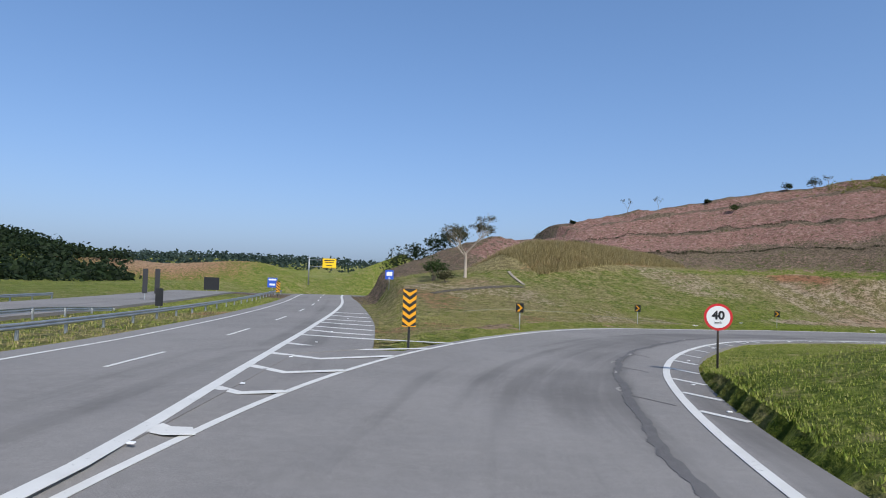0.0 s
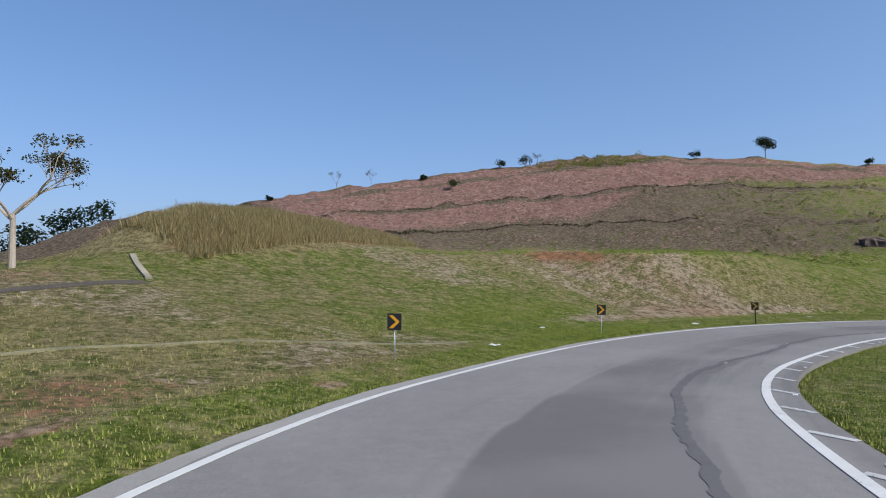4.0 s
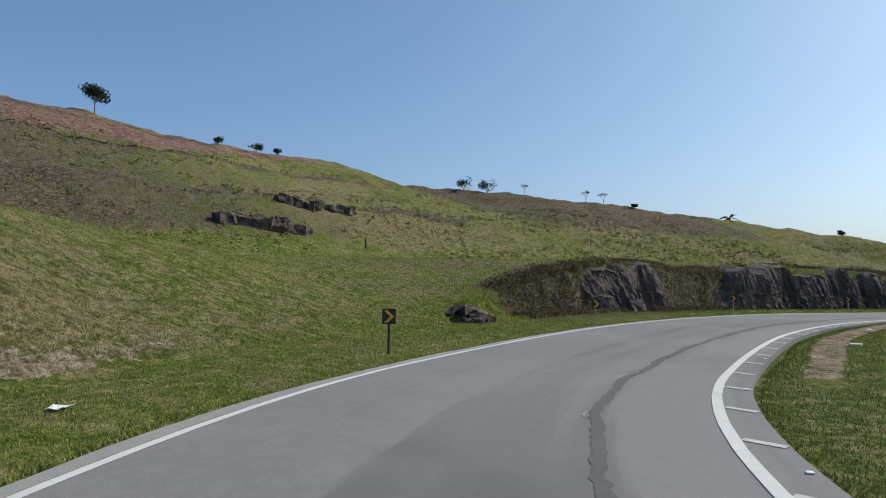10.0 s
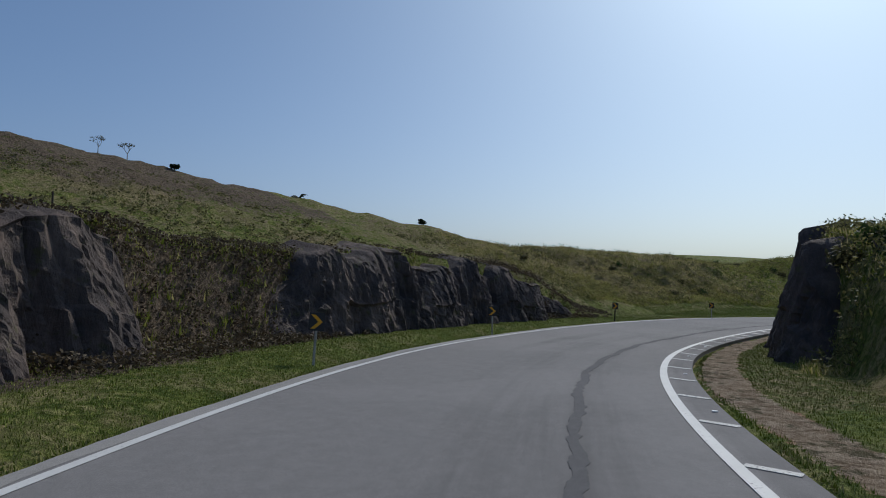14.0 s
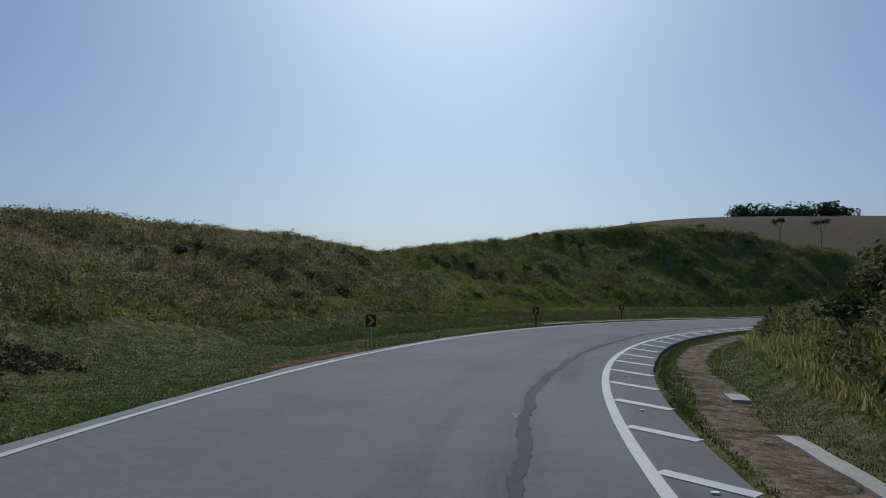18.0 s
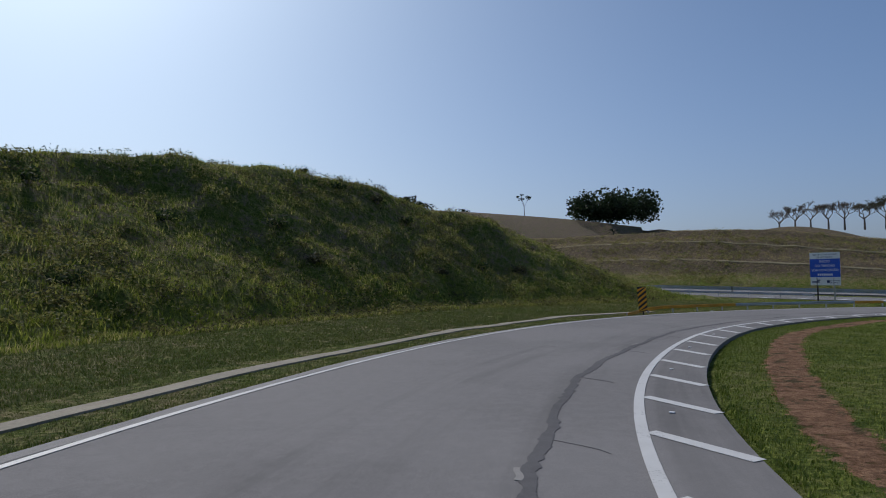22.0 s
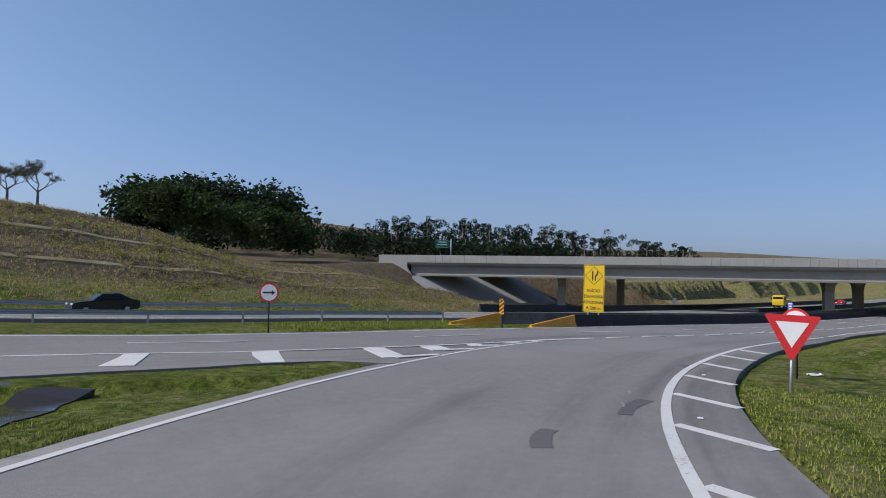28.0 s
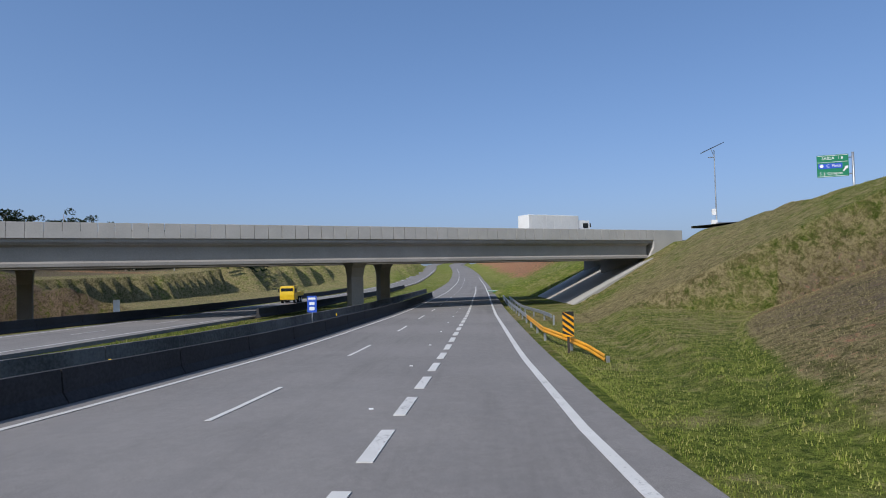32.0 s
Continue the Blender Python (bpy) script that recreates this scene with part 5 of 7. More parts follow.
bp = b_point(150, 7.5)
small_board("yellow warning sign on a post beyond the bridge", bp.x, bp.y, -12.0, -BD, 1.1, 1.1, 1.2, SIGN_YELLOW, [(0, 0, 0.3, 0.5)])


# ---- guardrails and barriers ----
def sweep(bm, pts, profile, close=True):
    """A profile (across, up) swept along points; across is to the left of the way."""
    rows = []
    for i, p in enumerate(pts):
        d = pts[min(i + 1, len(pts) - 1)] - pts[max(i - 1, 0)]
        n = Vector((-d.y, d.x, 0)).normalized()
        rows.append([bm.verts.new(p + n * a + Vector((0, 0, b))) for a, b in profile])
    m = len(profile)
    for i in range(len(rows) - 1):
        for j in range(m if close else m - 1):
            bm.faces.new((rows[i][j], rows[i][(j + 1) % m], rows[i + 1][(j + 1) % m], rows[i + 1][j]))
    if close:
        bm.faces.new(rows[0][::-1])
        bm.faces.new(rows[-1])
    bmesh.ops.recalc_face_normals(bm, faces=bm.faces)
    return bm


W_BEAM = [(0.0, -0.155), (0.05, -0.11), (0.055, -0.06), (0.01, 0.0), (0.055, 0.06), (0.05, 0.11), (0.0, 0.155), (-0.008, 0.15), (0.035, 0.11), (0.04, 0.06), (-0.005, 0.0), (0.04, -0.06), (0.035, -0.11), (-0.008, -0.15)]


def guardrail(label, pts, side=1, yellow_from=0, yellow_to=0, spacing=4.0, bury=(False, False), group="guardrails"):
    """A W-beam rail along ground points; side 1 has its face to the left of the way."""
    s = thing("guardrail", label, "guardrail", group)
    prof = [(a * side, b) for a, b in W_BEAM]
    up = []
    n = len(pts)
    for i, p in enumerate(pts):
        h = 0.6
        if bury[0] and i < 3:
            h = (0.12, 0.3, 0.5)[i]
        if bury[1] and n - 1 - i < 3:
            h = (0.12, 0.3, 0.5)[n - 1 - i]
        up.append(p + Vector((0, 0, h)))
    cut = [0, yellow_from, n - 1 - yellow_to, n - 1]
    for k in range(3):
        seg = up[cut[k]:cut[k + 1] + 1]
        if len(seg) > 1:
            part("beam", sweep(bmesh.new(), seg, prof), YPAINT if k != 1 else GALV, s, "yellow-painted beam end" if k != 1 else "")
    run = 0.0
    for i in range(n):
        if i:
            run += (pts[i] - pts[i - 1]).length
        if i == 0 or run >= spacing or i == n - 1:
            run = 0.0
            d = pts[min(i + 1, n - 1)] - pts[max(i - 1, 0)]
            m = Matrix.Translation(pts[i]) @ Matrix.Rotation(math.atan2(d.y, d.x), 4, "Z")
            bm = box(bmesh.new(), (0.11, 0.13, up[i].z - pts[i].z + 0.42), (0, -0.10 * side, (up[i].z - pts[i].z - 0.25) / 2), m=m)
            part("post", bm, GALV, s)
    return s


guardrail("long galvanised W-beam rail beside the highway", [a_pt(y, -8.4 + 0.4 * math.sin(y * 0.02), -0.2) for y in [-24 + 4 * i for i in range(36)]], -1)
guardrail("galvanised rail along the far side of the median", [a_pt(y, -14.6 + 0.0 * y, -0.2) for y in [-24 + 4 * i for i in range(20)]], 1, bury=(False, True))
guardrail("galvanised rail beyond the opposite carriageway", [a_pt(y, -27.4, -0.2) for y in [-24 + 4 * i for i in range(24)]], -1)
rail_th = ths(-57.8, -81.8, 1.15)
guardrail("steel rail with long yellow ends on the outside of the ramp", [edge_pt(t, 1, 2.5 + 0.8 * float(smooth(-70, -60, t)) * 0 - 0.3 * float(smooth(-60, -58, t)), -0.12) for t in rail_th], -1, 9, 2, 3.6, (True, False))
guardrail("steel rail with a yellow buried end beside the slow lane", [b_point(s_, 3.3 + 1.5 * float(smooth(36, 26, s_)), -0.15) for s_ in [26 + 2.5 * i for i in range(32)]], 1, 9, 0, 4.0, (True, False))
guardrail("second steel rail merging towards the bridge", [b_point(s_, 4.1 + 1.0 * float(smooth(70, 50, s_)), -0.15) for s_ in [48 + 3 * i for i in range(18)]], 1, 0, 0, 4.0)
guardrail("galvanised rail along the highway before the merge", [b_point(s_, -3.3, -0.1) for s_ in [-180 + 4 * i for i in range(32)]], 1, 0, 0, 4.0)
for o in (-36.0, -22.6):
    guardrail("low rail beside the opposite carriageway", [b_point(s_, o, -0.1) for s_ in [-180 + 6 * i for i in range(29)]], 1, 0, 0, 6.0)

JERSEY = [(-0.3, 0.0), (-0.3, 0.08), (-0.14, 0.33), (-0.09, 0.95), (0.09, 0.95), (0.14, 0.33), (0.3, 0.08), (0.3, 0.0)]


def barrier(label, off, s0, s1, nose, material):
    def shift(s):
        return b_left(s) + 11.1 if off > -20 else 0.0
    s = thing("concrete_barrier", label, "barrier", "median barriers")
    if nose:
        pts = [b_point(s0 - 5.5 + 0.5 * i, off + shift(s0), -0.02) for i in range(12)]
        bm = bmesh.new()
        rows = []
        for i, p in enumerate(pts):
            k = 0.22 + 0.78 * i / 11
            rows.append([bm.verts.new(Vector((p.x + BN.x * a, p.y + BN.y * a, p.z + b * k))) for a, b in JERSEY])
        for i in range(11):
            for j in range(8):
                bm.faces.new((rows[i][j], rows[i][(j + 1) % 8], rows[i + 1][(j + 1) % 8], rows[i + 1][j]))
        bm.faces.new(rows[0][::-1])
        bm.faces.new(rows[-1])
        bmesh.ops.recalc_face_normals(bm, faces=bm.faces)
        part("nose", bm, YPAINT, s, "sloping yellow-painted barrier nose")
    at = s0
    while at < s1:
        end = min(at + 5.94, s1)
        part("section", sweep(bmesh.new(), [b_point(at + (end - at) * i / 3, off + shift(at + (end - at) * i / 3), -0.02) for i in range(4)], JERSEY), material, s)
        at += 6.0
    return s


barrier("stained concrete barrier coloured shade-dark, with a yellow nose beside the lane", -12.25, -7.5, 118, True, CONCRETE_DARK)
barrier("grey stained concrete barrier with a yellow nose in the median", -16.0, -12, 150, True, CONCRETE_GREY)
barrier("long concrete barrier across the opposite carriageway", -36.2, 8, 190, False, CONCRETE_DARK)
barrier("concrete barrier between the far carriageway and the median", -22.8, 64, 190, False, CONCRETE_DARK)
for s_ in (20, 52):
    bm = box(bmesh.new(), (0.06, 0.08, 0.22), b_point(s_, -11.95, 0.72), math.atan2(BD.y, BD.x), 0.01)
    tagged(part("reflector", bm, SIGN_YELLOW), "small yellow reflector fixed to the barrier", "reflector")

# ---- the pair of bridges ----
B0, BDIR = Vector((-31.0, -150.0)), Vector((-0.1026, 0.9947)).normalized()
BW = Vector((-BDIR.y, BDIR.x))            # to the west


def br(along, west, z):
    p = B0 + BDIR * along + BW * west
    return Vector((p.x, p.y, z))


BR_ROT = math.atan2(BDIR.y, BDIR.x)


def br_box(name, a0, a1, w0, w1, z0, z1, material, parent, bevel=0.0, label=""):
    bm = box(bmesh.new(), (a1 - a0, w1 - w0, z1 - z0), br((a0 + a1) / 2, (w0 + w1) / 2, (z0 + z1) / 2), BR_ROT, bevel)
    return part(name, bm, material, parent, label)


BRIDGE = simple("bridge_concrete", (0.29, 0.272, 0.25), 0.9, 0, 0.16, 1.2, 0.3, 0.15)
BRIDGE_PANEL = simple("parapet_concrete", (0.43, 0.415, 0.39), 0.9, 0, 0.12, 1.5, 0.3, 0.15)


def bridge(label, a0, a1, west, piers):
    s = thing("road_bridge", label, "bridge", "twin bridges")
    w0, w1 = west, west + 11.5
    br_box("deck", a0, a1, w0 + 0.05, w1, -2.55, -2.15, BRIDGE, s)
    for k in range(4):
        g0 = w0 + 0.95 + k * 2.75
        bm = bmesh.new()
        prof = [(-0.65, -2.55), (0.65, -2.55), (0.65, -2.72), (0.14, -2.95), (0.14, -4.25), (0.42, -4.45), (0.42, -4.75), (-0.42, -4.75), (-0.42, -4.45), (-0.14, -4.25), (-0.14, -2.95), (-0.65, -2.72)]
        ends = [[bm.verts.new(br(a, g0 + x, z)) for x, z in prof] for a in (a0 + 0.6, a1 - 0.6)]
        for j in range(12):
            bm.faces.new((ends[0][j], ends[0][(j + 1) % 12], ends[1][(j + 1) % 12], ends[1][j]))
        bm.faces.new(ends[0])
        bm.faces.new(ends[1][::-1])
        bmesh.ops.recalc_face_normals(bm, faces=bm.faces)
        part("girder", bm, BRIDGE, s)
    first = None
    n = int((a1 - a0) / 1.42)
    for k in range(n):
        p0 = a0 + k * (a1 - a0) / n
        gap = 0.09 if k in (int(n * 0.11), int(n * 0.42), int(n * 0.735)) else 0.02
        if first is None:
            first = br_box("parapet_panel", -0.69, 0.69, -0.14, 0.14, -2.18, -0.72, BRIDGE_PANEL, s, 0.02)
            base = B0
        else:
            ob = bpy.data.objects.new("parapet_panel", first.data)
            scene.collection.objects.link(ob)
            ob.parent = s
            first_ob = ob
        tgt = first if k == 0 else first_ob
        q = BDIR * (p0 + 0.7) + BW * (w0 + 0.0)
        tgt.location = (q.x, q.y, 0)
    br_box("far_parapet", a0, a1, w1 - 0.2, w1, -2.15, -0.8, BRIDGE_PANEL, s)
    for a in piers:
        foot = b_height(float(b_coords(br(a, 0, 0).x, br(a, 0, 0).y)[0])) - 0.6
        bm = bmesh.new()
        rows = []
        for z, hw, ha in ((foot, 0.8, 0.75), (-6.4, 0.8, 0.75), (-5.3, 1.2, 0.8), (-4.76, 1.9, 0.85)):
            rows.append([bm.verts.new(br(a + da_, w0 + 5.75 + dw, z)) for da_, dw in ((-ha, -hw), (ha, -hw), (ha, hw), (-ha, hw))])
        for i in range(3):
            for j in range(4):
                bm.faces.new((rows[i][j], rows[i][(j + 1) % 4], rows[i + 1][(j + 1) % 4], rows[i + 1][j]))
        bm.faces.new(rows[0][::-1])
        bm.faces.new(rows[-1])
        bmesh.ops.recalc_face_normals(bm, faces=bm.faces)
        part("pier", bm, BRIDGE, s)
    for a, sg in ((a0, -1), (a1, 1)):
        bm = bmesh.new()
        for w in (w0 - 0.16,):
            prof = [(a, -0.72), (a + sg * 5.8, -0.72), (a + sg * 5.8, -2.5), (a + sg * 1.0, -5.6), (a - sg * 1.4, -5.6), (a - sg * 1.0, -4.6), (a, -3.2)]
            f0 = [bm.verts.new(br(x, w, z)) for x, z in prof]
            f1 = [bm.verts.new(br(x, w + 0.4, z)) for x, z in prof]
            bm.faces.new(f0)
            bm.faces.new(f1[::-1])
            for j in range(7):
                bm.faces.new((f0[j], f0[(j + 1) % 7], f1[(j + 1) % 7], f1[j]))
        bmesh.ops.recalc_face_normals(bm, faces=bm.faces)
        part("wing_wall", bm, BRIDGE_PANEL, s)
        br_box("abutment", min(a, a + sg * 1.2), max(a, a + sg * 1.2), w0 + 0.3, w1 - 0.2, -7.0, -2.56, BRIDGE, s)
    return s


bridge("grey concrete road bridge on flared piers with panelled parapets", 1.6, 121.0, 0.0, (31.0, 77.2))
bridge("second grey concrete bridge carrying the opposite carriageway", 11.0, 130.5, 15.0, (42.5, 87.2))
for nm, (a_top, a_low, skew) in {"slope_paving": (3.0, 12.3, 0.62), "slope_paving_b": (119.5, 104.4, 0.62)}.items():
    zlow = -10.2 if a_top < 50 else -10.9
    vs, fs = [], []
    for w in (-1.3, 28.0):
        for a, z in ((a_top, -4.75), (a_low, zlow), (a_low, zlow - 0.8), (a_top, -6.5)):
            vs.append(br(a + skew * max(w, 0) * 0.95, w, z))
    fs = [(0, 1, 5, 4), (1, 2, 6, 5), (2, 3, 7, 6), (3, 0, 4, 7), (0, 3, 2, 1), (4, 5, 6, 7)]
    tagged(link_mesh("slope_paving", vs, fs, BRIDGE_PANEL), "pale concrete paving on the slope below the bridge end", "slope paving")

# ---- gutters, chute, dirt track ----
def land_strip(name, pts2, width, material, label, category, up=0.03, kind="structure", raised=0.0):
    pts = [Vector((x, y, land_z(x, y))) for x, y in pts2]
    ls, rs = [], []
    for i, p in enumerate(pts):
        d = pts[min(i + 1, len(pts) - 1)] - pts[max(i - 1, 0)]
        n = Vector((-d.y, d.x, 0)).normalized()
        for lst, sg in ((ls, 1), (rs, -1)):
            w = width / 2 * (1 + (0.0 if material is OLD_CONCRETE else 0.10 * math.sin(i * 1.7)))
            q = p + n * float(w) * sg
            lst.append(Vector((q.x, q.y, max(land_z(q.x, q.y), p.z - 0.15) + up)))
    ob = ribbon(name, ls, rs, material, 0.2)
    return tagged(ob, label, category, kind=kind)


def polar(th, r):
    return CX + r * math.cos(radians(th)), CY + r * math.sin(radians(th))


MOSSY = simple("mossy_concrete", (0.22, 0.20, 0.12), 0.9, 0, 0.45, 3.0, 0.3, 0.3)
OLD_CONCRETE = simple("weathered_gutter", (0.33, 0.29, 0.22), 0.9, 0, 0.35, 2.0, 0.3, 0.3)
PALE_CONCRETE = simple("pale_gutter_concrete", (0.50, 0.47, 0.41), 0.9, 0, 0.3, 3.0, 0.3, 0.3)
land_strip("gutter", [polar(t, float(ramp_edges(t)[0]) + 3.0 + 1.2 * float(smooth(-36, -54, t))) for t in ths(-14, -62, 0.8)], 0.7, OLD_CONCRETE, "shallow weathered concrete gutter in the grass verge", "gutter", 0.06)
land_strip("gutter", [polar(t, 91.3 + 4.9 * float(smooth(117, 129, t))) for t in ths(117.5, 131, 0.8)], 0.22, MOSSY, "thin weathered concrete gutter crossing the grass", "gutter", 0.05)
land_strip("drain_chute", [(9.2 - 0.09 * i, 72.6 + 1.0 * i) for i in range(10)], 0.36, OLD_CONCRETE, "concrete drain chute running down the slope", "drain", 0.12)
land_strip("drain_ditch", [(8.9 - 0.9 * i, 71.4 - 0.75 * i) for i in range(12)], 0.9, simple("ditch_mud", (0.075, 0.06, 0.045), 0.95, 0, 0.4, 2.0), "dark open drain ditch at the foot of the slope", "ditch", 0.04)
land_strip("gutter", [polar(t, float(ramp_edges(t)[1]) - 3.3) for t in ths(29, 19, 0.5)], 0.42, PALE_CONCRETE, "broken pale concrete gutter beside the dirt track", "gutter", 0.07)
land_strip("concrete_slab", [polar(t, float(ramp_edges(t)[1]) - 3.6) for t in (14.9, 14.4, 13.9)], 0.5, PALE_CONCRETE, "flat pale concrete slab lying by the track", "slab", 0.08, "")
land_strip("concrete_slab", [polar(t, float(ramp_edges(t)[1]) - 3.45) for t in (74.6, 74.2, 73.8)], 0.45, PALE_CONCRETE, "flat pale concrete slab lying in the grass", "slab", 0.08, "")
land_strip("puddle", [(77.2 - 0.55 * i, -113.6 - 0.22 * i) for i in range(9)], 2.4, simple("muddy_water", (0.035, 0.03, 0.026), 0.12, 0, 0.1), "dark muddy puddle in the grass beside the ramp", "puddle", 0.03)


DRY_PATH = simple("dry_terrace_path", (0.30, 0.25, 0.15), 0.95, 0, 0.45, 1.2, 0.2, 0.5)
for v_, w_ in ((0.40, 0.55), (0.72, 0.45)):
    pts_ = [b_point(q, -40 - 30 * v_ - 1.2 * math.sin(q * 0.05)) for q in [-135 + 3 * i for i in range(48)]]
    land_strip("terrace_path", [(p_.x, p_.y) for p_ in pts_], w_, DRY_PATH, "pale dry ledge along the terraced bank", "ledge", 0.10)


# ---- rock faces ----
def rock_material():
    n = Nodes("fractured_rock")
    a, b = n.noise(0.7, 6, 0.7, (1, 1, 0.35)), n.noise(5.0, 6, 0.75, (1, 1, 0.5))
    c = n.mix(b, (0.035, 0.027, 0.025), (0.15, 0.115, 0.10))
    c = n.mix(n.step(a, 0.44, 0.64, 0.0, 0.75), c, (0.21, 0.155, 0.125))
    c = n.mix(n.step(n.noise(1.6, 5, 0.7), 0.56, 0.66, 0, 0.7), c, (0.09, 0.085, 0.035))
    c = n.mix(n.step(n.noise(0.35), 0.5, 0.62, 0, 0.6), c, (0.028, 0.026, 0.03))
    n.bump(b, 0.9, 0.15)
    return n.done(c, 0.85, 0, 0.3)


ROCK = rock_material()


def rock_face(label, th0, th1, r_of, h_of, out, seed, step=0.09, rows=36, z_of=None):
    """A broken face of standing rock ribs along a bearing range; out is 1 when it faces the centre."""
    cols = int(abs(th1 - th0) / step)
    T_ = np.linspace(th0, th1, cols)
    S_ = np.linspace(0, 1, rows)
    tt, ss = np.meshgrid(T_, S_, indexing="ij")
    arc = np.radians(tt) * 85
    rib = vnoise(arc * 0.55, ss * 0.6 + seed, seed) * 1.4 + np.abs(vnoise(arc * 1.7, ss * 1.5, seed + 5) - 0.5) * 0.9 + np.abs(vnoise(arc * 4.5, ss * 5, seed + 7) - 0.5) * 0.35
    rib = rib + np.abs(vnoise(arc * 9, ss * 13, seed + 21) - 0.5) * 0.28 + (vnoise(arc * 20, ss * 28, seed + 23) - 0.5) * 0.12
    cell = hash2(np.floor(arc * 0.8 + 0.35 * vnoise(arc * 0 + 3, ss * 4, seed)), np.floor(ss * 2.2), seed + 11) * 0.55
    edge = smooth(0, 0.12, (tt - th0) / (th1 - th0)) * smooth(1, 0.88, (tt - th0) / (th1 - th0))
    h = h_of(tt) * (0.86 + 0.28 * vnoise(arc * 0.8, arc * 0, seed + 2)) * (0.15 + 0.85 * edge)
    lean = (ss ** 1.3) * 1.0
    r = r_of(tt) + out * (lean - (rib + cell) * edge * (1 - 0.35 * ss) + 0.5) + out * 2.2 * smooth(0.93, 1.0, ss)
    base = np.interp(-tt, [-v for v in RAMP_TH], RZ) - 0.5
    z = base + ss * (h + 0.5) + (vnoise(arc * 2, ss * 7, seed + 9) - 0.5) * 0.3 * ss
    x, y = CX + r * np.cos(np.radians(tt)), CY + r * np.sin(np.radians(tt))
    vs = np.stack([x, y, z], -1).reshape(-1, 3)
    fs = [(i * rows + j, (i + 1) * rows + j, (i + 1) * rows + j + 1, i * rows + j + 1) for i in range(cols - 1) for j in range(rows - 1)]
    if out > 0:
        fs = [f[::-1] for f in fs]
    return tagged(link_mesh("rock_cliff", vs, fs, ROCK), label, "rock")


def toe_r(tt):
    return ramp_edges(tt)[0] + np.interp(tt, [20, 30, 45, 60, 70, 78], [5.5, 4.6, 5.6, 7.5, 7.5, 8])


rock_face("dark fractured rock face in the grassy cut", 66.0, 54.2, lambda t: toe_r(t) - 0.35 + 0.9 * smooth(59, 63, t), lambda t: np.interp(t, [54, 57, 60, 63, 66], [4.4, 4.9, 4.5, 3.4, 1.4]), 1, 3)
rock_face("long dark rock outcrop above the verge", 51.5, 21.5, lambda t: toe_r(t) - 0.35, lambda t: np.interp(t, [21.5, 25, 28, 31, 40, 46, 51], [0.3, 1.3, 2.7, 3.9, 4.7, 4.4, 3.8]), 1, 8)
rock_face("dark rock wall on the inner side of the ramp", 47.0, 29.0, lambda t: ramp_edges(t)[1] - np.interp(t, [29, 36, 42, 47], [4.8, 4.3, 4.7, 5.8]), lambda t: np.interp(t, [29, 32, 38, 44, 47], [2.0, 5.2, 6.3, 5.0, 1.5]), -1, 14)


def outcrop(label, x, y, w, h, rot, seed):
    """A low broken ledge of tilted blocks on the slope, each block a part."""
    rnd = random.Random(seed)
    s = thing("rock_outcrop", label, "rock")
    for k in range(22):
        u = rnd.uniform(-w / 2, w / 2)
        d = rnd.uniform(-0.8, 0.8)
        px, py = x + u * math.cos(rot) - d * math.sin(rot), y + u * math.sin(rot) + d * math.cos(rot)
        taper = 1.1 - 1.2 * abs(u) / w
        size = (rnd.uniform(1.0, 2.3), rnd.uniform(0.8, 1.5), h * rnd.uniform(0.6, 1.2) * taper)
        m = Matrix.Translation((px, py, land_z(px, py) + h * 0.05)) @ Euler((rnd.uniform(-.25, .25), rnd.uniform(-.25, .25), rot + rnd.uniform(-.5, .5))).to_matrix().to_4x4() @ Matrix.Diagonal((*size, 1))
        bm = bmesh.new()
        bmesh.ops.create_cube(bm, size=1.0, matrix=m)
        bmesh.ops.subdivide_edges(bm, edges=bm.edges, cuts=3, use_grid_fill=True)
        for v in bm.verts:
            q = v.co * 1.1
            v.co += Vector((noise.noise(q), noise.noise(q + Vector((9, 0, 0))), noise.noise(q + Vector((0, 9, 0))))) * 0.45 + noise.noise_vector(v.co * 4) * 0.10
        part("block", bm, ROCK, s)
    return s


outcrop("low dark rock outcrop in the grass slope", 131.0, 92.5, 9.5, 2.0, -0.75, 4)
outcrop("broken grey rock ledge in the grass slope", 115.2, 91.6, 10.5, 2.0, -0.70, 6)
outcrop("small grey rock lying in the cut slope", 92.5, 66.5, 1.8, 0.35, -0.6, 9)


# ---- trees and shrubs ----
def leaf_material(name, dark, lite, trans=0.4):
    n = Nodes(name)
    c = n.mix(n.island(), dark, lite)
    c = n.mix(n.math("MULTIPLY", n.random(), 0.35), c, tuple(v * 0.6 for v in dark))
    return n.thin(c, 0.7, 0.25, trans)


BARK = simple("grey_bark", (0.20, 0.165, 0.135), 0.95, 0, 0.45, 4.0, 0.2, 0.5)
PALE_BARK = simple("pale_bark", (0.40, 0.34, 0.28), 0.9, 0, 0.35, 4.0, 0.2, 0.4)
LEAF = leaf_material("leaf_green", (0.022, 0.042, 0.012), (0.075, 0.115, 0.03))
LEAF_DARK = leaf_material("leaf_dark", (0.010, 0.020, 0.009), (0.035, 0.058, 0.022))
# paler and bluer green: the air haze of the far ridge, put into the colour
LEAF_FAR = leaf_material("leaf_haze_tint", (0.035, 0.06, 0.05), (0.07, 0.105, 0.085))
LEAF_OLIVE = leaf_material("leaf_olive", (0.05, 0.05, 0.022), (0.13, 0.125, 0.06))
LEAF_DRY = leaf_material("leaf_sparse", (0.10, 0.085, 0.06), (0.20, 0.175, 0.13))


